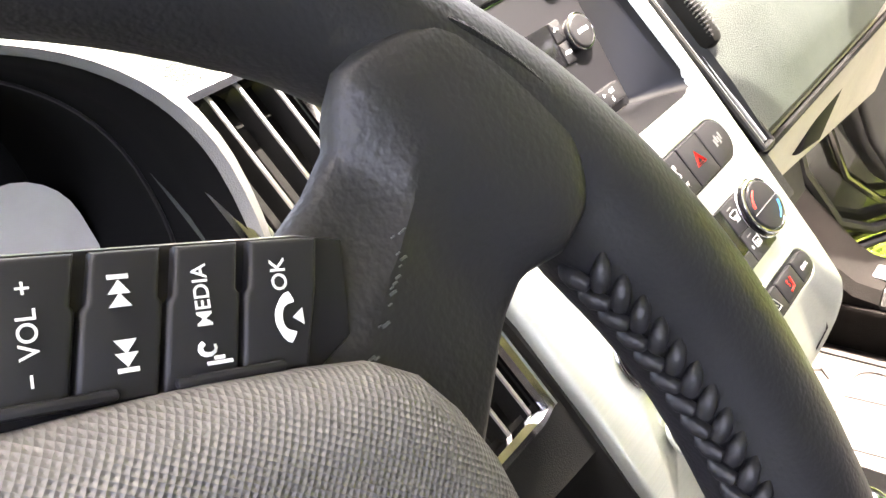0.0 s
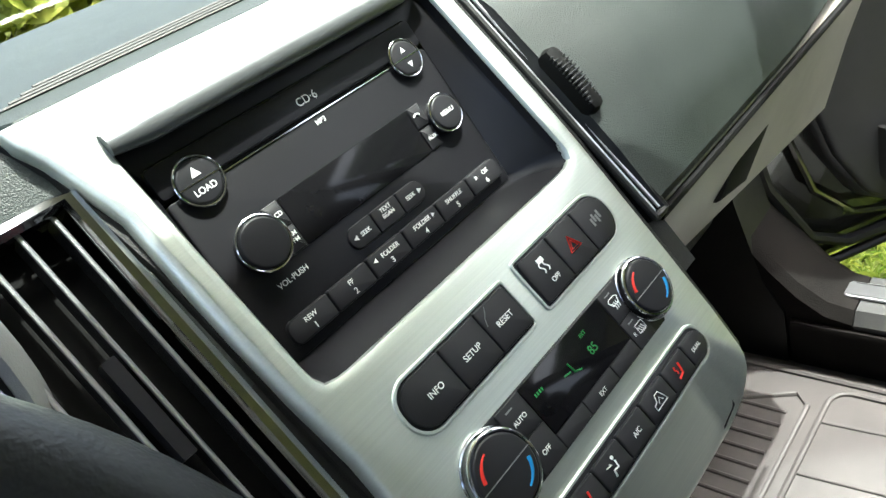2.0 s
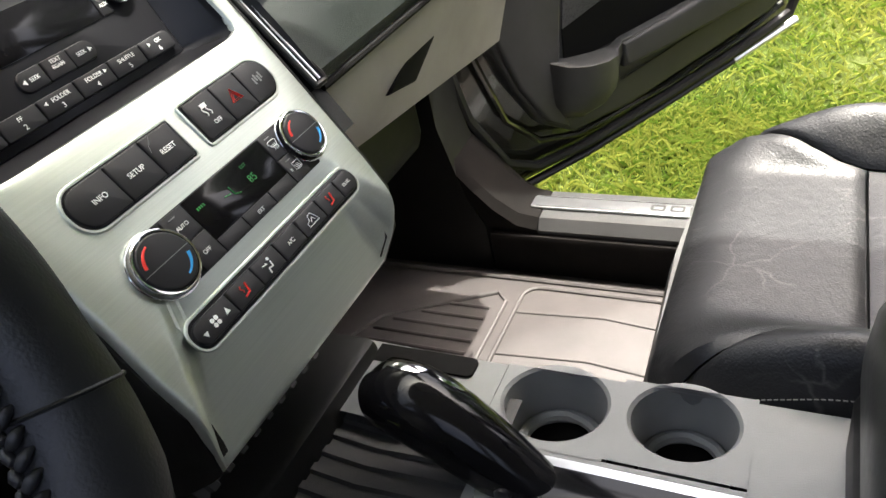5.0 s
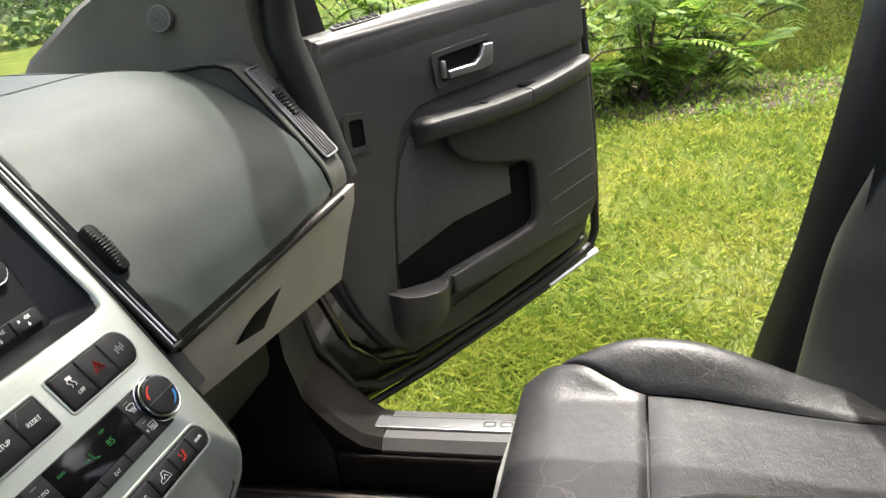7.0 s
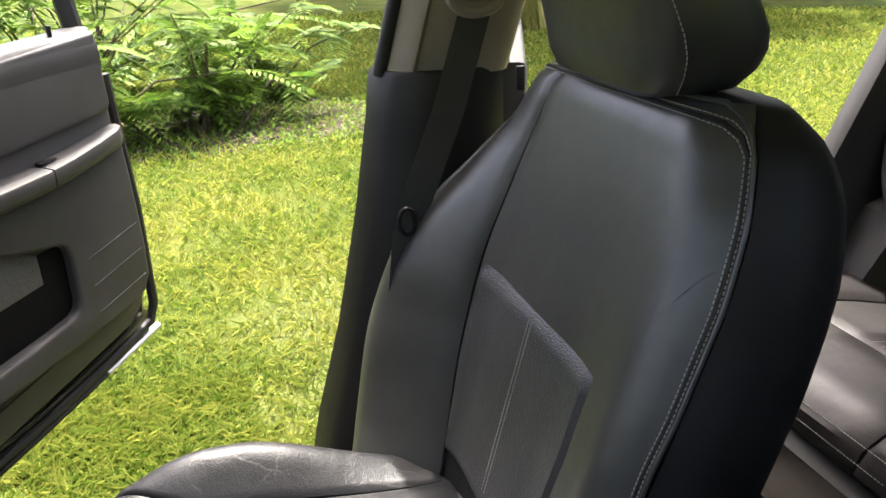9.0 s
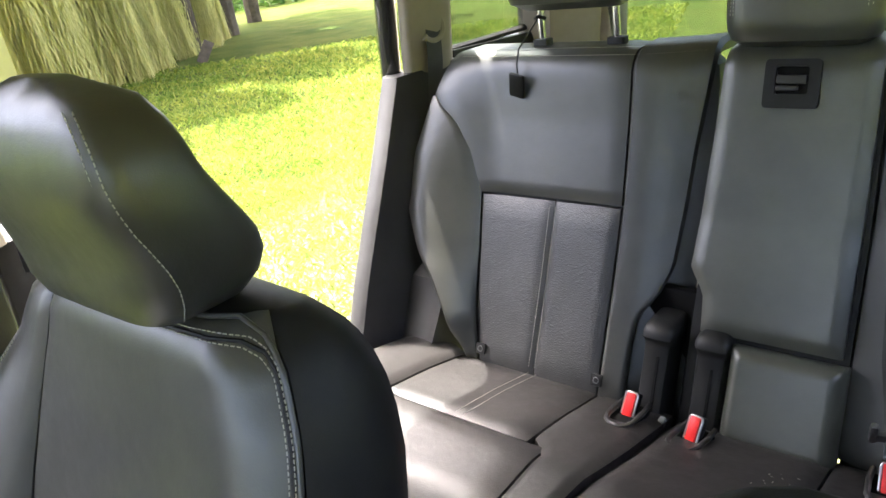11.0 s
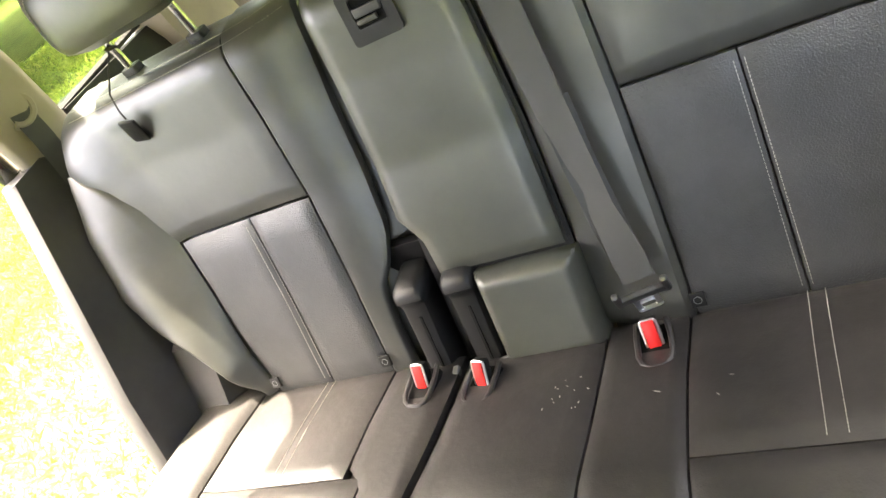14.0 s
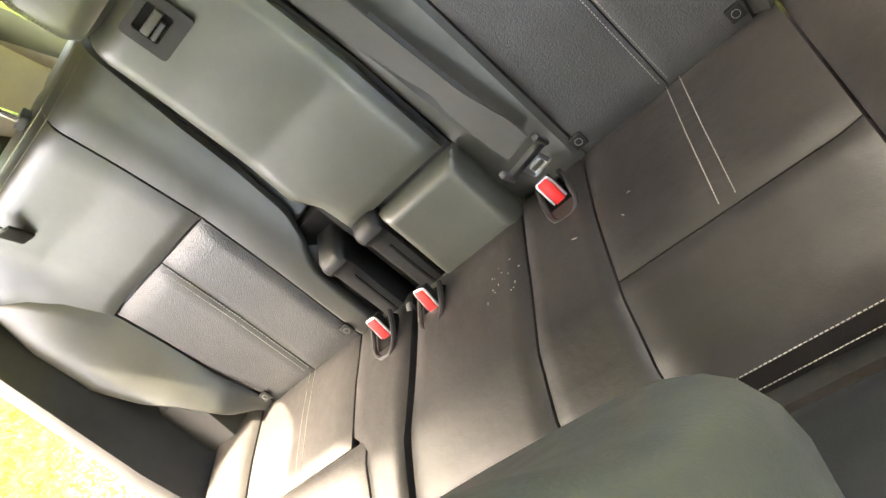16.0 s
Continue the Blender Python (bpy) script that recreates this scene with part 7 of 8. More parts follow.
        box(bm, (0.002 + k * 0.0138, 0.0, 0.0005), (0.010, 0.012, 0.002), DOOR @ Matrix.Translation((0.005, 0.8545, -0.012)) @ pose(0, 0, 0, -72, 0, 5), 0.001)
        part("slot", bm, DARK, dm)
    for k in range(3):
        z = 0.470 - k * 0.060
        part("rib", tube(bmesh.new(), [DOOR @ Vector((0.455, z - 0.012, 0.0262)), DOOR @ Vector((0.590, z + 0.020, 0.0262))], 0.0016, 6), TRIM_BLACK, ip)
    part("rib", tube(bmesh.new(), [DOOR @ Vector((0.17, 0.232, 0.004)), DOOR @ Vector((0.40, 0.285, 0.004))], 0.0022, 6), TRIM_BLACK, ip)
    part("lock_knob", tube(bmesh.new(), [DOOR @ Vector((0.51, 0.880, -0.010)), DOOR @ Vector((0.51, 0.912, -0.010))], [0.004, 0.0055], 8), TRIM_BLACK, t)
    wf = part("window_frame", tube(bmesh.new(), [DOOR @ Vector(p) for p in ((0.605, 0.86, -0.05), (0.60, 1.1, -0.09), (0.57, 1.36, -0.15), (0.2, 1.36, -0.16), (-0.02, 1.16, -0.13), (-0.11, 1.0, -0.10), (-0.11, 0.80, -0.05))], 0.020, 8), TRIM_BLACK, t)
    part("mirror_patch", slab(bmesh.new(), [(-0.11, 0.82), (0.01, 0.84), (-0.01, 0.95), (-0.09, 1.04)], D(-0.06), 0.03, 0.005), TRIM_BLACK, t)
    bm = bmesh.new()
    rows = []
    for x, z in ((-0.052, 0.834), (-0.03, 0.845), (0.0, 0.851), (0.15, 0.866), (0.3, 0.880), (0.45, 0.892), (0.594, 0.898)):
        rows.append([DOOR @ Vector(p) for p in ((x, z - 0.10, 0.010), (x, z - 0.055, 0.0155), (x, z - 0.030, 0.0145), (x, z - 0.014, 0.009), (x, z - 0.006, 0.000), (x, z - 0.001, -0.014), (x, z - 0.008, -0.055), (x, z - 0.06, -0.060))])
    part("top_roll", loft(bm, rows), TRIM, ip)
    bm = bmesh.new()
    loft(bm, [[DOOR @ Vector(p) for p in ((x, z - 0.02, -0.061), (x, z - 0.004, -0.063), (x, z - 0.004, -0.078), (x, z - 0.022, -0.145), (x, z - 0.04, -0.148))] for x, z in ((-0.10, 0.842), (0.3, 0.864), (0.615, 0.894))])
    part("belt_seal", bm, RUBBER, sh)
    # hinge side: check strap and bolt
    part("door_check", tube(bmesh.new(), [Vector((0.80, 0.22, 0.40)), DOOR @ Vector((-0.12, 0.41, -0.03))], 0.011, 8, flat=0.6), RUBBER, t)
    part("check_bolt", tube(bmesh.new(), [DOOR @ Vector((-0.135, 0.395, -0.05)), DOOR @ Vector((-0.135, 0.395, -0.02))], 0.009, 8), PLATE, t)


build_front_door()


def build_rear_door():
    d = Vector((0.925, -0.38, 0)).normalized()
    n = Vector((d.y, -d.x, 0))
    M = Matrix(((d.x, 0, n.x, 0.86), (d.y, 0, n.y, -1.045), (0, 1, 0, 0), (0, 0, 0, 1)))
    t = thing("rear_door", (1.2, -1.1, 0.1), "open rear car door with beige window frame", "car door", "car doors")
    part("door_shell", slab(bmesh.new(), [(0.0, 0.08), (0.75, 0.12), (0.80, 0.30), (0.76, 0.6), (0.85, 0.88), (0.0, 0.86)], M @ Matrix.Translation((0, 0, -0.05)), 0.08, 0.02, 3), PAINT, t, "olive painted shell")
    part("inner_panel", slab(bmesh.new(), [(0.03, 0.16), (0.72, 0.2), (0.74, 0.5), (0.80, 0.85), (0.03, 0.84)], M, 0.05, 0.014, 3), TRIM, t)
    part("window_frame", tube(bmesh.new(), [M @ Vector(p) for p in ((0.02, 0.84, -0.05), (0.03, 1.1, -0.08), (0.06, 1.34, -0.14), (0.6, 1.32, -0.14), (0.82, 0.9, -0.05))], 0.022, 8), BEIGE, t)
    bm = bmesh.new()
    box(bm, (-0.001, 0.818, -0.012), (0.006, 0.042, 0.015), M, 0.002)
    part("door_check", bm, BLACK, t, "black door check slot in the painted edge")


build_rear_door()


# ---- centre console ----
def build_console():
    t = thing("centre_console", (0.01, -0.3, 0.0), "grey centre console with two round cup holders", "console")
    # top deck with round openings: a grid cut by circles, with sunk wells
    zt = 0.36
    cups = ((0.090, -0.203, 0.046), (0.094, -0.312, 0.043))
    for cx, cy, r in cups:
        n = 40
        sq = []
        for k in range(n):
            a = 2 * math.pi * k / n
            c, s = math.cos(a), math.sin(a)
            q = 0.0545 / max(abs(c), abs(s))
            sq.append((cx + min(0.036, max(-0.0545, q * c)), cy + q * s))
        bm = bmesh.new()
        rows = [[(x, y, zt) for x, y in sq]]
        for rr, z in ((r + 0.003, zt), (r, zt - 0.003), (r - 0.001, zt - 0.02), (r - 0.004, zt - 0.06), (r - 0.006, zt - 0.075)):
            rows.append([(cx + rr * math.cos(2 * math.pi * k / n) * 0.92, cy + rr * math.sin(2 * math.pi * k / n), z) for k in range(n)])
        loft(bm, rows, caps=False)
        cu = part("cup_holder", bm, CONSOLE, t)
        # well bottom near-black: the shade down there is in its colour
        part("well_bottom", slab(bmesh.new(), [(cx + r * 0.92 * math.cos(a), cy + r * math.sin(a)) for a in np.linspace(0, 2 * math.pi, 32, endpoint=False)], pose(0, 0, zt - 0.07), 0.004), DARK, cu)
        part("rubber_step", tube(bmesh.new(), [(cx + (r - 0.010) * 0.92 * math.cos(a), cy + (r - 0.010) * math.sin(a), zt - 0.055) for a in np.linspace(0, 2 * math.pi, 32, endpoint=False)], 0.006, 8, True), CONSOLE, cu)
    bm = bmesh.new()
    rows = []
    for y, z in ((-0.148, zt), (-0.10, zt), (0.0, zt + 0.004), (0.022, zt + 0.006)):
        rows.append([(x, y, z) for x in (0.030, 0.06, 0.09, 0.112, 0.124)] + [(0.132, y, z - 0.012), (0.134, y, z - 0.06), (0.13, y, 0.02)])
    loft(bm, rows, closed=False, caps=False)
    part("deck", bm, CONSOLE, t)
    bm = bmesh.new()
    rows = [[(0.1255, y, zt), (0.132, y, zt - 0.010), (0.134, y, zt - 0.06), (0.13, y, 0.02)] for y in (-0.148, -0.25, -0.367, -0.43)]
    loft(bm, rows, closed=False, caps=False)
    part("side", bm, CONSOLE, t)
    bm = bmesh.new()
    rows = [[(x, y, zt) for x in (-0.10, -0.05, 0.0, 0.0365)] for y in (-0.16, -0.25, -0.367)]
    loft(bm, rows, closed=False, caps=False)
    loft(bm, [[(x, y, zt) for x in (-0.10, 0.126)] for y in (-0.366, -0.45)], closed=False, caps=False)
    part("rear_deck", bm, CONSOLE, t)
    # coin tray: a flat near-black sheet for its shaded hollow
    bm = bmesh.new()
    slab(bm, rrect(0.098, -0.120, 0.122, -0.006, 0.006), pose(0, 0, zt + 0.0035), 0.003)
    part("coin_tray", bm, DARK, t)
    # ribbed ramp in front of the selector
    bm = bmesh.new()
    rows = [[(x, y, z) for x in (-0.10, 0.0, 0.095)] for y, z in ((-0.17, zt - 0.012), (-0.06, zt - 0.018), (0.0, zt - 0.01), (0.05, 0.39), (0.07, 0.43))]
    loft(bm, rows, closed=False, caps=False)
    part("ramp", bm, TRIM, t)
    for k in range(9):
        x = -0.085 + k * 0.02
        bm = bmesh.new()
        loft(bm, [[(x - 0.006, y, z), (x - 0.004, y, z + 0.004), (x + 0.004, y, z + 0.004), (x + 0.006, y, z)] for y, z in ((-0.16, zt - 0.012), (-0.06, zt - 0.018), (0.0, zt - 0.01), (0.05, 0.39))])
        part("rib", bm, TRIM, t)
    bm = bmesh.new()
    box(bm, (0.008, 0.06, 0.20), (0.215, 0.15, 0.36), None, 0.01)
    box(bm, (0.0, -0.28, 0.15), (0.22, 0.30, 0.26), None, 0.01)
    part("core", bm, TRIM_BLACK, t)
    bm = bmesh.new()
    slab(bm, rrect(-0.03, -0.40, 0.03, -0.17, 0.012), pose(0, 0, zt + 0.003), 0.004, 0.0015)
    part("selector_plate", bm, PLATE, t, "bright selector surround")
    bm = bmesh.new()
    slab(bm, rrect(-0.02, -0.385, 0.02, -0.185, 0.008), pose(0, 0, zt + 0.005), 0.003, 0.001)
    part("selector_gate", bm, GLOSS, t)


build_console()


def build_selector():
    t = thing("gear_selector", (0.0, -0.22, 0.36), "black gear selector with a chrome inlay leaning forward", "gear lever")
    spine = [Vector(p) for p in ((0.0, -0.250, 0.315), (0.004, -0.215, 0.345), (0.008, -0.178, 0.375), (0.012, -0.145, 0.397), (0.015, -0.115, 0.412), (0.016, -0.092, 0.415), (0.016, -0.075, 0.410), (0.016, -0.066, 0.404))]
    size = [0.022, 0.025, 0.029, 0.032, 0.033, 0.030, 0.022, 0.008]
    part("grip", tube(bmesh.new(), spine, size, 24), GLOSS, t)
    bm = bmesh.new()
    ridge = spaced([p + Vector((0.010, 0.004, 0.0135)) for p in spine[1:8]], 0.008)
    tube(bm, ridge, [lerp(k / (len(ridge) - 1), [0, 0.15, 0.6, 0.85, 1.0], [0.004, 0.0135, 0.0205, 0.0165, 0.003]) for k in range(len(ridge))], 24)
    part("cap", bm, SMOKED, t, "smoked chrome inlay")
    part("release_button", slab(bmesh.new(), circle(0, 0, 0.007, 18), Matrix.Translation((-0.022, -0.195, 0.368)) @ pose(0, 0, 0, 0, -90, 0), 0.006, 0.0015), BLACK, t)


build_selector()


def build_armrest():
    a = thing("armrest_console", (0.02, -0.62, 0.0), "padded charcoal console lid between the front seats", "armrest")
    bm = bmesh.new()
    rows = []
    for y, g in ((-0.432, 0.040), (-0.437, 0.024), (-0.447, 0.012), (-0.465, 0.004), (-0.50, 0.0), (-0.80, 0.0), (-0.86, 0.02)):
        rows.append([(x, y, z) for x, z in ((-0.10 + g, 0.43), (-0.108 + g, 0.485 - g), (-0.095 + g, 0.512 - g), (-0.05, 0.526 - g), (0.01, 0.531 - g), (0.07, 0.530 - g), (0.115 - g, 0.523 - g), (0.136 - g, 0.508 - g), (0.145 - g, 0.485 - g), (0.138 - g, 0.43))])
    part("lid", loft(bm, rows), LEATHER_SMOOTH, a)
    bm = bmesh.new()
    box(bm, (0.01, -0.64, 0.215), (0.21, 0.42, 0.43), None, 0.02)
    part("bin", bm, TRIM_BLACK, a)


build_armrest()


# ---- rubber floor mat with raised ribs ----
def build_mat():
    t = thing("floor_mat", (0.42, 0.1, 0.0), "grey ribbed rubber floor mat", "floor mat")
    part("base", slab(bmesh.new(), rrect(0.16, -0.235, 0.68, 0.50, 0.05), pose(0, 0, 0.012), 0.010, 0.003), MAT, t)

    def ridge(pts, r=0.0045, closed=False):
        part("ridge", tube(bmesh.new(), [(x, y, 0.0125) for x, y in pts], r, 8, closed), MAT, t)
    ridge(rrect(0.175, -0.22, 0.665, 0.485, 0.04), 0.006, True)
    ridge(rrect(0.20, -0.205, 0.645, 0.055, 0.03), 0.0045, True)
    ridge([(0.20, 0.078), (0.60, 0.078), (0.62, 0.10), (0.52, 0.29), (0.44, 0.33), (0.20, 0.33)], 0.0045, True)
    for k in range(13):
        x = 0.222 + k * 0.0295
        end = 0.29 if x < 0.5 else 0.29 - (x - 0.5) * 1.5
        ridge([(x, 0.10), (x, end)], 0.0036)
    for x in (0.33, 0.47, 0.575):
        ridge([(x, -0.20), (x + 0.012, -0.10), (x + 0.004, 0.0), (x, 0.05)], 0.0025)


build_mat()


# ---- dashboard end vent ----
def build_end_vent():
    t = thing("side_vent", (0.69, 0.09, 0.745), "slatted black vent at the dashboard end", "air vent", "air vents")
    a, b = Vector((0.668, 0.150, 0.815)), Vector((0.668, 0.044, 0.672))
    v = (a - b).normalized()
    n = Vector((0, -v.z, v.y)).normalized()
    M = Matrix(((1, v.x, n.x, 0.697), (0, v.y, n.y, 0.0905), (0, v.z, n.z, 0.7475), (0, 0, 0, 1)))
    L = (a - b).length / 2
    part("frame", ring_plate(bmesh.new(), rrect(-0.028, -L - 0.003, 0.024, L + 0.003, 0.007, 3), rrect(-0.025, -L, 0.021, L, 0.005, 3), M @ Matrix.Translation((0, 0, 0.0085)), 0.003, 0.001), CONSOLE, t, "light grey frame")
    part("duct", slab(bmesh.new(), rrect(-0.0265, -L - 0.001, 0.0225, L + 0.001, 0.004, 3), M @ Matrix.Translation((0, 0, 0.0046)), 0.002), DARK, t)
    for x in (-0.018, -0.009, 0.0, 0.009, 0.017):
        bm = bmesh.new()
        box(bm, (x, 0, 0.0068), (0.0022, 2 * L - 0.004, 0.004), M, 0.0006)
        part("slat", bm, CONSOLE, t)
    bm = bmesh.new()
    for k in range(8):
        box(bm, (-0.002, 0.040 - k * 0.0065, 0.009), (0.018, 0.005, 0.009), M, 0.0014)
    part("thumbwheel", bm, TRIM_BLACK, t)


build_end_vent()


# ---- belts ----
def ribbon(bm, pts, width, thick=0.0012):
    """A flat strap: rows of (point, across direction)."""
    rows = []
    for p, w in pts:
        p, w = Vector(p), Vector(w).normalized() * width / 2
        rows.append([p - w, p + w, p + w + Vector((0, -thick, 0)), p - w + Vector((0, -thick, 0))])
    return loft(bm, rows)


def build_belts():
    t = thing("front_belt", (0.69, -0.87, 0.97), "black front seat belt hanging from a beige loop", "seat belt", "seat belts")
    part("webbing", ribbon(bmesh.new(), [((0.682, -0.888, 0.955), (0, 1, 0.1)), ((0.664, -0.838, 0.82), (0, 1, 0.35)), ((0.641, -0.768, 0.675), (0, 1, 0.35)), ((0.646, -0.748, 0.5), (0, 1, 0.15)), ((0.655, -0.735, 0.31), (0, 1, 0.1))], 0.046), BELT, t)
    part("loop", tube(bmesh.new(), [(0.680, -0.888 + 0.036 * math.cos(a), 0.968 + 0.020 * math.sin(a)) for a in np.linspace(math.radians(150), math.radians(390), 14)], 0.0075, 8), BEIGE, t, "beige belt loop")
    bm = bmesh.new()
    box(bm, (0.683, -0.888, 1.005), (0.018, 0.034, 0.085), None, 0.008)
    part("slider", bm, BEIGE, t)
    part("guide", tube(bmesh.new(), [(0.640, -0.765 + 0.012 * math.cos(a), 0.675 + 0.02 * math.sin(a)) for a in np.linspace(0, 2 * math.pi, 16, endpoint=False)], 0.004, 6, True), TRIM_BLACK, t)
    bm = bmesh.new()
    box(bm, (0.694, -0.713, 0.296), (0.022, 0.052, 0.036), None, 0.010, 3)
    part("lower_anchor", bm, TRIM_BLACK, t)
    bm = bmesh.new()
    box(bm, (0, 0, 0), (0.002, 0.026, 0.066), pose(0.690, -0.722, 0.337, 8, 0, 0), 0.0008)
    part("tag", bm, CONSOLE, t, "pale grey sewn tag")
    # outer rear belt on its pillar
    t = thing("rear_belt", (0.70, -1.8, 1.02), "black rear seat belt on the beige pillar", "seat belt", "seat belts")
    part("loop", tube(bmesh.new(), [(0.688, -1.80 + 0.030 * math.cos(a), 1.015 + 0.024 * math.sin(a)) for a in np.linspace(math.radians(60), math.radians(330), 14)], 0.008, 8), BEIGE, t, "beige belt loop")
    part("webbing", ribbon(bmesh.new(), [((0.685, -1.80, 1.02), (0, 1, 0.2)), ((0.680, -1.79, 0.96), (0, 1, 0.2)), ((0.675, -1.77, 0.88), (0, 1, 0.3)), ((0.66, -1.76, 0.5), (0, 1, 0.2))], 0.044), BELT, t)
    # centre belt with its tongue
    t = thing("centre_belt", (-0.15, -1.7, 0.5), "black centre belt with a metal tongue, unbuckled", "seat belt", "seat belts")
    f = lambda x, z, o: (x, rear_y(z) + o + 0.007, z)
    part("webbing", ribbon(bmesh.new(), [(f(-0.135, 0.965, 0.012), (1, 0, 0)), (f(-0.138, 0.85, 0.016), (1, 0, 0)), (f(-0.146, 0.72, 0.024), (1, -0.2, 0)), (f(-0.160, 0.62, 0.030), (1, -0.5, 0)), (f(-0.172, 0.545, 0.034), (1, 0.1, -0.2)), (f(-0.176, 0.515, 0.034), (1, 0.0, -0.25))], 0.046), BELT, t)
    part("webbing", ribbon(bmesh.new(), [(f(-0.176, 0.515, 0.032), (1, 0, -0.2)), (f(-0.160, 0.58, 0.020), (1, 0.2, 0)), (f(-0.150, 0.66, 0.012), (1, 0.6, 0)), (f(-0.146, 0.74, 0.010), (1, 0.3, 0))], 0.044), BELT, t)
    y = rear_y(0.50) + 0.050
    M = Matrix.Translation((-0.177, y, 0.503)) @ pose(0, 0, 0, 70, 0, 14)
    bm = bmesh.new()
    box(bm, (0, 0.002, 0), (0.066, 0.016, 0.010), M, 0.004)
    for s in (-1, 1):
        box(bm, (s * 0.032, 0.008, 0), (0.011, 0.036, 0.012), M, 0.005)
    part("tongue_body", bm, TRIM, t)
    part("tongue", ring_plate(bmesh.new(), rrect(-0.017, -0.046, 0.017, -0.004, 0.005, 3), rrect(-0.010, -0.038, 0.010, -0.020, 0.003, 3), M, 0.003, 0.0008), PLATE, t, "bright metal tongue")


build_belts()


def build_buckles():
    spots = ((0.182, -1.560, 0.447, -8), (0.075, -1.546, 0.447, -14), (-0.172, -1.566, 0.442, 6))
    for x, y, z, rz in spots:
        t = thing("belt_buckle", (x, y, z - 0.03), "black belt buckle with a bright red button", "buckle", "belt buckles")
        M = Matrix.Translation((x, y, z + 0.008)) @ pose(0, 0, 0, -60, 0, rz) @ Matrix.Diagonal((0.66, 0.86, 0.8, 1))
        bm = bmesh.new()
        box(bm, (0, -0.002, 0.0), (0.034, 0.058, 0.020), M, 0.004)
        part("body", bm, TRIM_BLACK, t)
        bm = bmesh.new()
        box(bm, (0, -0.006, 0.0095), (0.025, 0.048, 0.007), M, 0.002)
        part("button", bm, RED, t, "bright red release button")
        bm = bmesh.new()
        tube(bm, [M @ Vector((px, py, 0.0090)) for px, py in rrect(-0.0160, -0.030, 0.0160, 0.028, 0.006, 4)], 0.0019, 8, True)
        part("rim", bm, PLATE, t, "worn pale rim")
        # buckle pocket's shade drawn as a near-black plate
        bm = bmesh.new()
        slab(bm, [(-0.020, -0.02), (-0.022, 0.03), (-0.012, 0.046), (0.012, 0.046), (0.022, 0.03), (0.020, -0.02)], Matrix.Translation((x, y, z + 0.0045)) @ pose(0, 0, 0, -4, 0, rz), 0.012, 0.003)
        part("pocket", bm, DARK, t)
        lip = [(-0.020, -0.022), (-0.0225, 0.0), (-0.0225, 0.028), (-0.018, 0.040), (-0.009, 0.047), (0.009, 0.047), (0.018, 0.040), (0.0225, 0.028), (0.0225, 0.0), (0.020, -0.022)]
        Q = Matrix.Translation((x, y, z + 0.010)) @ pose(0, 0, 0, -4, 0, rz)
        part("pocket_lip", tube(bmesh.new(), [Q @ Vector((px, py, 0)) for px, py in lip], 0.0042, 8), LEATHER_WORN_SHADED, t, "leather lip round the buckle")
    # hinge covers between the bench backs
    for x0, x1 in ((0.146, 0.197), (0.060, 0.112)):
        t = thing("hinge_cover", ((x0 + x1) / 2, -1.63, 0.43), "black plastic hinge cover between the rear seats", "cover", "hinge covers")
        bm = bmesh.new()
        rows = []
        for z, g, o in ((0.40, 0.004, 0.020), (0.47, 0.004, 0.020), (0.528, 0.003, 0.020), (0.537, 0.002, 0.023), (0.544, 0.0, 0.029), (0.553, 0.0, 0.030), (0.560, 0.003, 0.027), (0.564, 0.009, 0.018), (0.565, 0.016, 0.008)):
            y = rear_y(z) + o
            a, b = x0 + g, x1 - g
            r = 0.009
            rows.append([(a, y - 0.06, z), (a, y - r, z), (a + 0.3 * r, y - 0.3 * r, z), (a + r, y, z), (b - r, y, z), (b - 0.3 * r, y - 0.3 * r, z), (b, y - r, z), (b, y - 0.06, z)])
        loft(bm, rows)
        cv = part("cover", bm, TRIM_BLACK, t)
        xm = x0 + 0.40 * (x1 - x0)
        bm = bmesh.new()
        loft(bm, [[(xm - 0.0022, rear_y(z) + 0.0215, z), (xm + 0.0022, rear_y(z) + 0.0215, z), (xm + 0.0022, rear_y(z) + 0.016, z), (xm - 0.0022, rear_y(z) + 0.016, z)] for z in (0.425, 0.47, 0.515)])
        part("slot", bm, DARK, cv)
        bm = bmesh.new()
        box(bm, (x0 - 0.004, rear_y(0.425) + 0.028, 0.428), (0.010, 0.016, 0.014), None, 0.002)
        box(bm, (x0 + 0.012, rear_y(0.42) + 0.030, 0.420), (0.014, 0.010, 0.018), None, 0.002)
        part("clip", bm, CONSOLE, t, "pale grey hinge clip")
    # tag hanging from the headrest post
    t = thing("hanging_tag", (0.48, -1.76, 0.92), "small grey plastic tag hanging on a black cord", "tag")
    M = Matrix.Translation((0.478, -1.762, 0.918)) @ pose(0, 0, 0, 76, -14, 0)
    bm = bmesh.new()
    box(bm, (0, -0.004, 0), (0.031, 0.046, 0.008), M, 0.004)
    part("fob", bm, TRIM_BLACK, t)
    part("cord", tube(bmesh.new(), [(0.463, -1.825, 1.02), (0.468, -1.80, 1.0), (0.478, -1.777, 0.975), (0.479, -1.768, 0.95), (0.476, -1.764, 0.935)], 0.0015, 6), RUBBER, t)
    part("knot", tube(bmesh.new(), [(0.452, -1.832, 1.018), (0.463, -1.820, 1.023), (0.474, -1.832, 1.018)], 0.003, 6), RUBBER, t)


build_buckles()


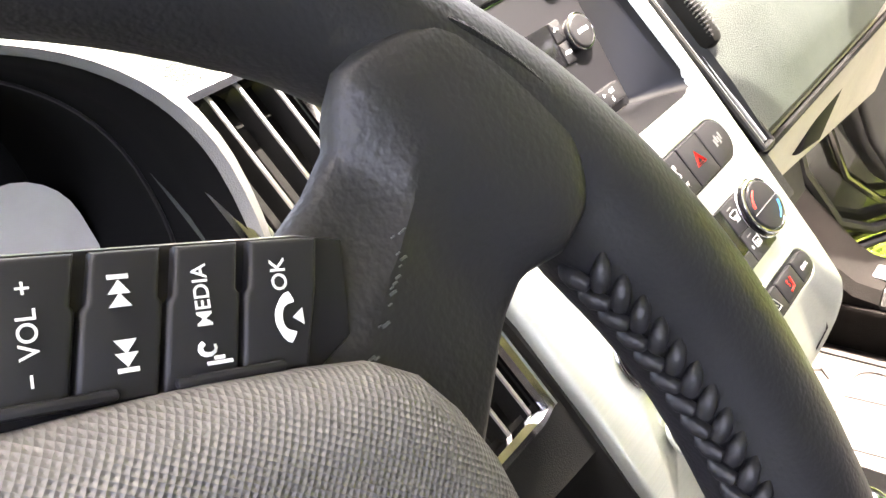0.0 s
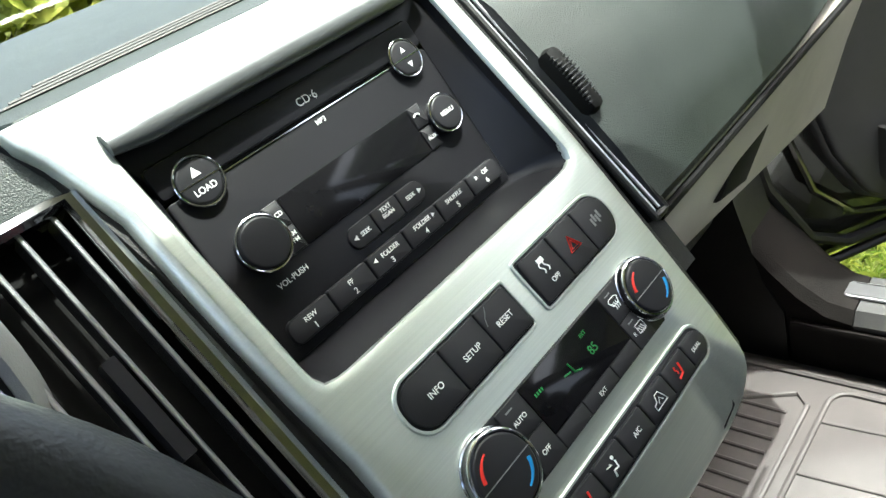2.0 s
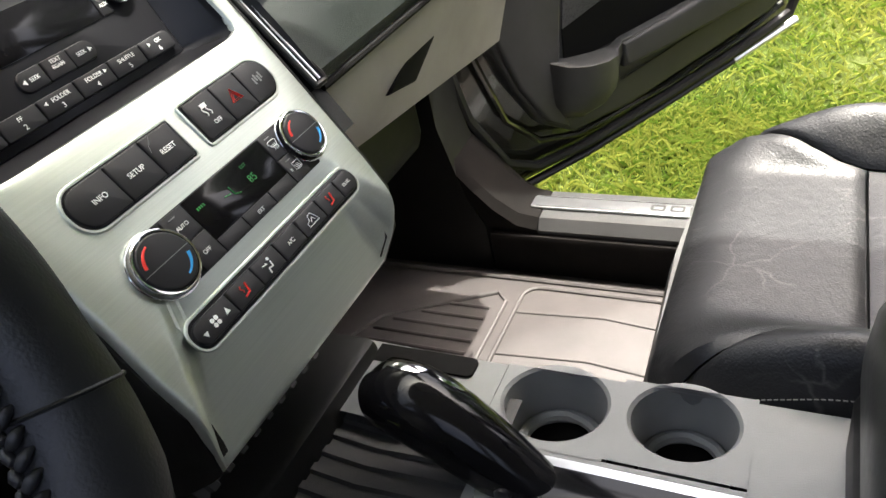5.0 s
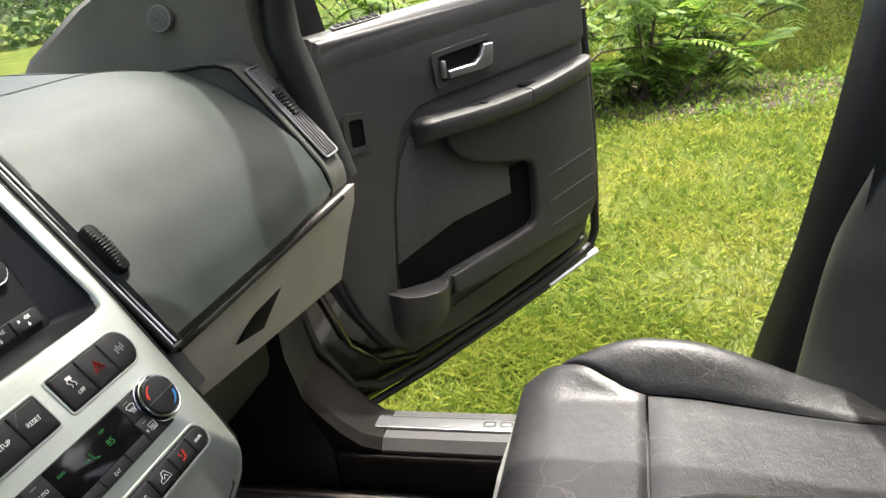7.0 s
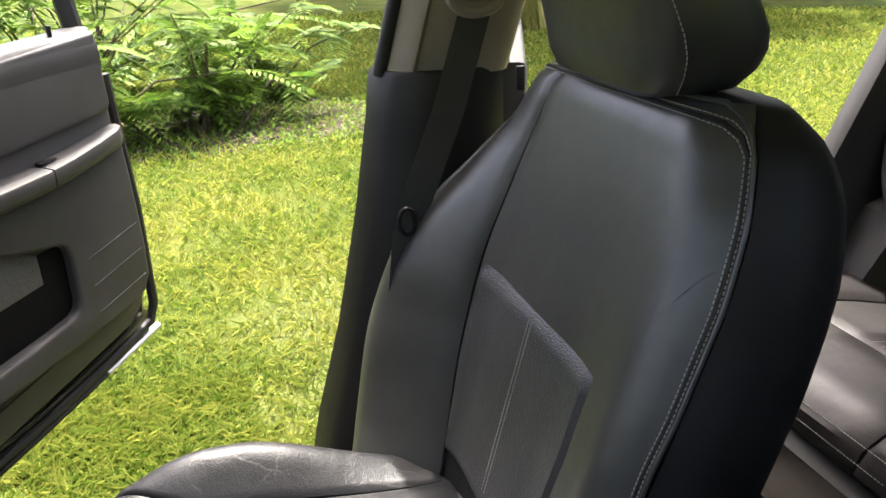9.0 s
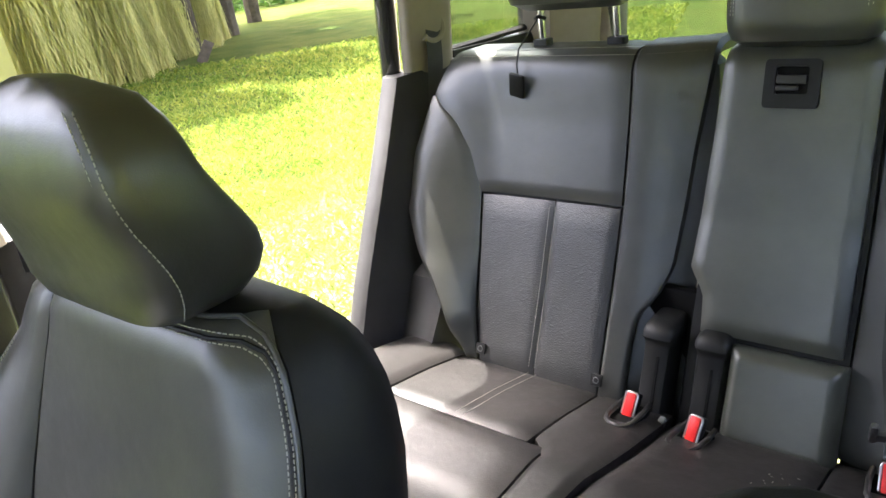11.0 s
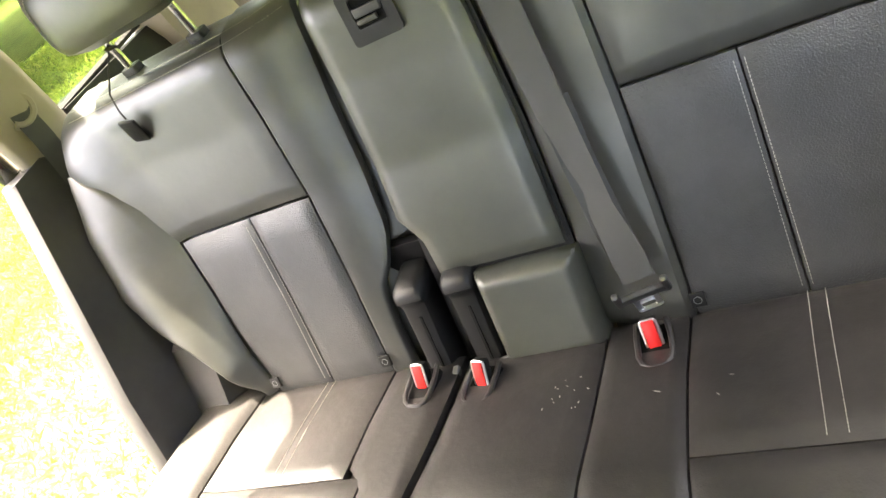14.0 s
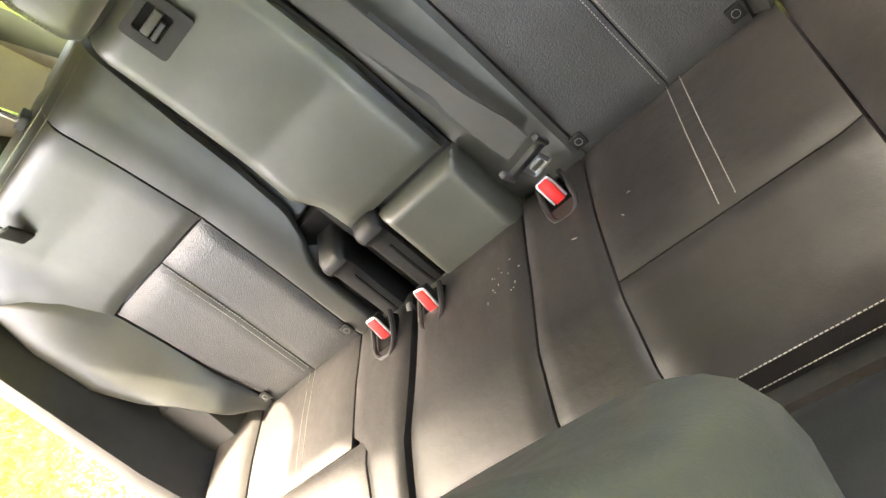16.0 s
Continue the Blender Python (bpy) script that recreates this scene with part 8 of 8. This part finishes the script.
def build_load_bay():
    """Trim of the rear quarter seen past the headrests."""
    bm = bmesh.new()
    rows = []
    for z, y, x in ((0.60, -2.36, 0.68), (0.90, -2.31, 0.645), (1.05, -2.26, 0.605), (1.18, -2.2, 0.565), (1.32, -2.1, 0.52)):
        rows.append([(x + 0.12, y + 0.10, z), (x + 0.04, y + 0.09, z), (x - 0.02, y, z), (x - 0.02, y - 0.12, z), (x + 0.02, y - 0.16, z), (x + 0.05, y - 0.16, z)])
    tagged(part("pillar_last", loft(bm, rows), BEIGE), "beige trim of the rearmost pillar", "pillar", kind="structure")
    t = thing("trim_clip", (0.592, -2.3, 1.03), "small black trim clip on the pillar", "clip")
    part("stem", tube(bmesh.new(), [(0.600, -2.27, 1.03), (0.575, -2.262, 1.03)], [0.010, 0.007], 10), RUBBER, t)


build_load_bay()


# ---- outside ----
def leaf_sprays(parent, seed, centre, size, stems, mat):
    rng = random.Random(seed)
    lv, lf = [], []
    base = Vector((centre[0], centre[1], GROUND_Z))
    bm = bmesh.new()
    for k in range(stems):
        tip = Vector(centre) + Vector((rng.gauss(0, size[0] * 0.55), rng.gauss(0, size[1] * 0.55), rng.uniform(-0.75, 0.5) * size[2]))
        mid = base.lerp(tip, 0.5) + Vector((0, 0, 0.18 * size[2]))
        tube(bm, [base + Vector((rng.gauss(0, 0.12), rng.gauss(0, 0.12), 0)), mid, tip], [0.016, 0.010, 0.004], 5)
        for b in range(10):
            o = mid.lerp(tip, b / 9) if b > 2 else base.lerp(mid, 0.55 + 0.15 * b)
            d = Vector((rng.gauss(0, 1), rng.gauss(0, 1), rng.gauss(0.1, 0.3))).normalized()
            ln = rng.uniform(0.22, 0.42)
            side = d.cross(Vector((0, 0, 1))).normalized()
            for i in range(10):
                s = i / 9
                c = o + d * (ln * s) - Vector((0, 0, 0.3 * ln * s * s))
                for sg in (-1, 1):
                    ll = 0.145 * (1 - 0.6 * abs(s - 0.4)) * rng.uniform(0.8, 1.15)
                    tipp = c + (side * sg + d * 0.5).normalized() * ll - Vector((0, 0, 0.028))
                    w = d * 0.019
                    n0 = len(lv)
                    m2 = c.lerp(tipp, 0.45)
                    lv.extend([c, m2 + w + Vector((0, 0, 0.006)), tipp, m2 - w])
                    lf.append((n0, n0 + 1, n0 + 2, n0 + 3))
    part("stem", bm, BARK, parent)
    raw("foliage", lv, lf, mat, parent, kind="stuff")


def build_shrubs():
    spots = ((6.1, 0.55, 1.15, 1.3, 1.15, 25), (6.3, -0.55, 0.8, 0.9, 0.85, 15), (6.7, 1.9, 1.0, 1.2, 1.4, 28), (7.4, -1.1, 0.6, 0.7, 0.8, 12), (7.2, 3.6, 1.2, 1.4, 1.6, 24), (8.6, 0.6, 1.0, 1.4, 1.4, 20))
    for k, (x, y, sx, sy, sz, n) in enumerate(spots):
        t = thing("shrub", (x, y, GROUND_Z), "green sumac shrub with long feathery leaves", "shrub", "shrubs")
        leaf_sprays(t, 10 + k, (x, y, GROUND_Z + sz * 0.75), (sx, sy, sz), n, LEAVES)
    bm = bmesh.new()
    rng = random.Random(3)
    ring = []
    for k in range(40):
        a = 2 * math.pi * k / 40
        r = 1.0 + 0.22 * math.sin(3 * a + 1) + 0.12 * math.sin(7 * a)
        ring.append((6.30 + 1.0 * r * math.cos(a), -0.80 + 1.55 * r * math.sin(a)))
    slab(bm, ring, pose(0, 0, GROUND_Z + 0.012), 0.02)
    tagged(part("soil_patch", bm, SOIL), "bare soil under the shrubs, darkened for their shade", "soil", kind="structure")
    # fallen leaves and tufts over the soil
    for name, mat, n, size, label in (("leaf_litter", LITTER, 2600, 0.030, "dry brown leaf litter on the soil"), ("grass_tufts", LEAVES, 1500, 0.045, "sparse green seedlings in the soil")):
        lv, lf = [], []
        for _ in range(n):
            a, r = rng.uniform(0, 2 * math.pi), 1.05 * math.sqrt(rng.random())
            p = Vector((6.30 + 1.0 * r * math.cos(a), -0.80 + 1.55 * r * math.sin(a), GROUND_Z + 0.016))
            q = rng.uniform(0, 2 * math.pi)
            e = Vector((math.cos(q), math.sin(q), rng.uniform(0.0, 0.5) + (0.7 if mat is LEAVES else 0))) * size * rng.uniform(0.5, 1.2)
            f = Vector((-math.sin(q), math.cos(q), rng.uniform(-0.2, 0.2))) * size * rng.uniform(0.2, 0.4)
            n0 = len(lv)
            lv.extend([p, p + e * 0.5 + f, p + e, p + e * 0.5 - f])
            lf.append((n0, n0 + 1, n0 + 2, n0 + 3))
        tagged(raw(name, lv, lf, mat, None, smooth=False), label, "leaf litter" if mat is LITTER else "seedlings", kind="stuff")


build_shrubs()


def build_lawn():
    """Blades over the part of the lawn near the doors, thinning with distance."""
    rng = np.random.default_rng(7)
    n = 150000
    r = 0.35 + 14.5 * rng.random(n) ** 1.05
    a = rng.uniform(-1.25, 0.45, n)
    x, y = 0.55 + r * np.cos(a), -0.4 + r * np.sin(a)
    m = 14000
    x, y = np.concatenate([x, rng.uniform(0.885, 2.2, m)]), np.concatenate([y, rng.uniform(-0.5, 0.9, m)])
    r = np.concatenate([r, np.full(m, 0.6)])
    n += m
    keep = (x > 0.885) & ((((x - 6.30) / 1.0) ** 2 + ((y + 0.80) / 1.55) ** 2 > 0.8) | (rng.random(n) < 0.34))
    clump = np.array([noise.noise(Vector((p * 1.7, q * 1.7, 0))) for p, q in zip(x, y)])
    keep &= rng.random(n) < 0.75 + 0.6 * clump
    x, y, r = x[keep], y[keep], r[keep]
    n = len(x)
    h = (0.020 + 0.040 * rng.random(n)) * (0.8 + 0.05 * r)
    w = (0.0022 + 0.0022 * rng.random(n)) * (0.7 + 0.28 * r)
    th = rng.uniform(0, 2 * np.pi, n)
    lean = rng.uniform(0.3, 1.9, n) * h
    z0 = np.full(n, GROUND_Z - 0.003)
    near = np.clip((np.hypot(x, y) - 3) / 8, 0, 1)
    z0 += near * 0.10 * np.array([noise.noise(Vector((p * 0.15, q * 0.15, 0))) for p, q in zip(x, y)])
    dx, dy = np.cos(th), np.sin(th)
    px, py = -dy, dx
    v = np.stack([np.stack([x - px * w, y - py * w, z0], 1), np.stack([x + px * w, y + py * w, z0], 1),
                  np.stack([x + dx * lean * 0.4 + px * w * 0.8, y + dy * lean * 0.4 + py * w * 0.8, z0 + h * 0.65], 1), np.stack([x + dx * lean, y + dy * lean, z0 + h], 1),
                  np.stack([x + dx * lean * 0.4 - px * w * 0.8, y + dy * lean * 0.4 - py * w * 0.8, z0 + h * 0.65], 1)], 1).reshape(-1, 3)
    i = np.arange(n)[:, None] * 5
    faces = (i + np.array([[0, 1, 2, 3, 4]])).tolist()
    tagged(raw("grass", v.tolist(), faces, BLADES, None, smooth=False), "short sunlit grass with yellowish patches", "grass", kind="stuff")


build_lawn()


def clump_mesh(rng, n, place, size):
    lv, lf = [], []
    for _ in range(n):
        p = place()
        s = size()
        e1 = Vector((rng.gauss(0, 1), rng.gauss(0, 1), rng.gauss(0, 0.8))).normalized()
        e2 = e1.orthogonal().normalized()
        n0 = len(lv)
        lv.extend([p - e1 * s, p + e2 * s * 0.45, p + e1 * s, p - e2 * s * 0.45])
        lf.append((n0, n0 + 1, n0 + 2, n0 + 3))
    return lv, lf


def build_far():
    rng = random.Random(5)
    t = thing("wood_edge", (30, 0, GROUND_Z), "dark leafy woodland edge beyond the lawn", "woods", kind="stuff")

    def place():
        a = rng.uniform(-2.6, 1.0)
        east = smooth(2.4, 1.4, abs(a + 0.6))
        r = 19 + 13 * east + 6 * rng.random() + (1 + 3 * east) * math.sin(5 * a)
        return Vector((r * math.cos(a), r * math.sin(a), GROUND_Z + (8 - 2 * east) * rng.random() ** 1.2))
    lv, lf = clump_mesh(rng, 80000, place, lambda: rng.uniform(0.10, 0.28))
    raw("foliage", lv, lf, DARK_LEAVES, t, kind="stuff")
    # unseen thicket ahead and along the driver's side, added to reflect light inside
    t = thing("thicket", (0, 22, GROUND_Z), "unseen yellow-green thicket added to reflect light into the cabin", "thicket", kind="stuff")

    def place_low():
        a = rng.uniform(1.0, 3.7)
        r = 17 + 7 * rng.random() + 2 * math.sin(4 * a)
        tall = 4.0 + 3.0 * smooth(1.9, 2.4, a)
        return Vector((r * math.cos(a), r * math.sin(a), GROUND_Z + tall * rng.random() ** 1.2 * (0.8 + 0.2 * math.sin(9 * a))))
    lv, lf = clump_mesh(rng, 36000, place_low, lambda: rng.uniform(0.18, 0.46))
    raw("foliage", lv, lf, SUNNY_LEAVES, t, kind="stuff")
    # weeping yellow curtain of twigs past the rear door
    t = thing("straw_hedge", (13, -9, GROUND_Z), "tall weeping hedge of dry yellow twigs along the lawn", "hedge")
    a0, b0 = Vector((10.6, -5.9, 0)), Vector((16.2, -13.0, 0))
    d = (b0 - a0).normalized()
    side = Vector((-d.y, d.x, 0))
    if side.x < 0:
        side.negate()
    lv, lf = [], []
    for _ in range(46000):
        q = rng.random()
        h = 4.6 * rng.random() ** 0.85
        wave = 0.14 * math.sin(14 * q) + 0.10 * math.sin(37 * q + 1)
        p = a0.lerp(b0, q) + side * (abs(rng.gauss(0, 0.25)) + 0.25 + 0.10 * h + wave) + Vector((0, 0, GROUND_Z + h))
        ln = rng.uniform(0.14, 0.46)
        down = (Vector((0, 0, -1)) + d * rng.gauss(0, 0.34) - side * abs(rng.gauss(0, 0.12))).normalized()
        w = d * rng.uniform(0.010, 0.026)
        n0 = len(lv)
        lv.extend([p - w, p + w, p + down * ln + w * 0.3, p + down * ln - w * 0.3])
        lf.append((n0, n0 + 1, n0 + 2, n0 + 3))
    raw("twig_curtain", lv, lf, STRAW, t, kind="stuff")
    bm = bmesh.new()
    core = ((0.9, 0), (1.0, 1.6), (1.3, 3.6), (2.2, 3.6), (2.4, 0))
    loft(bm, [[e + side * q + Vector((0, 0, GROUND_Z + z)) for q, z in core] for e in (a0, b0)])
    part("thatch", bm, STRAW, t)
    # a board leaning at its foot
    bd = thing("leaning_board", (13.1, -9.5, GROUND_Z), "weathered grey board leaning on the hedge", "board")
    bm = bmesh.new()
    box(bm, (0, 0, 0.20), (0.03, 0.20, 0.46), pose(13.1, -9.5, GROUND_Z - 0.02, 30, 18, -38), 0.006)
    part("plank", bm, BARK, bd)
    # tall trees that shade the far lawn
    for k, (x, y, h) in enumerate(((12.0, -5.6, 10.5), (13.4, -8.2, 10.5), (15.0, -10.6, 10.5), (16.8, -13.0, 10.5), (19.6, -16.0, 10), (4.0, -19.0, 10), (-3.5, -17.0, 9), (19, -4, 10))):
        t = thing("tree", (x, y, GROUND_Z), "tall leafy shade tree at the lawn's edge", "tree", "trees")
        bm = bmesh.new()
        tube(bm, [(x, y, GROUND_Z - 0.1), (x + 0.1, y, GROUND_Z + h * 0.3), (x - 0.05, y + 0.1, GROUND_Z + h * 0.7), (x, y, GROUND_Z + h * 0.95)], [0.24, 0.18, 0.10, 0.03], 9)
        for q in range(7):
            a = q * 2.4
            z = GROUND_Z + h * (0.35 + 0.08 * q)
            tube(bm, [(x, y, z), (x + 1.0 * math.cos(a), y + 1.0 * math.sin(a), z + 0.7), (x + 2.2 * math.cos(a), y + 2.2 * math.sin(a), z + 1.0)], [0.07, 0.045, 0.015], 6)
        part("trunk", bm, BARK, t)
        rr = random.Random(40 + k)
        blobs = [(x + rr.gauss(0, 1.7), y + rr.gauss(0, 1.7), GROUND_Z + h * rr.uniform(0.45, 1.0), rr.uniform(0.7, 1.4)) for _ in range(16)]

        def place2():
            b = rr.choice(blobs)
            v = Vector((rr.gauss(0, 1), rr.gauss(0, 1), rr.gauss(0, 0.8))).normalized() * b[3] * rr.random() ** 0.4
            return Vector(b[:3]) + v
        lv, lf = clump_mesh(rr, 12000, place2, lambda: rr.uniform(0.12, 0.27))
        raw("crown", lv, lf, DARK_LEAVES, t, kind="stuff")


build_far()
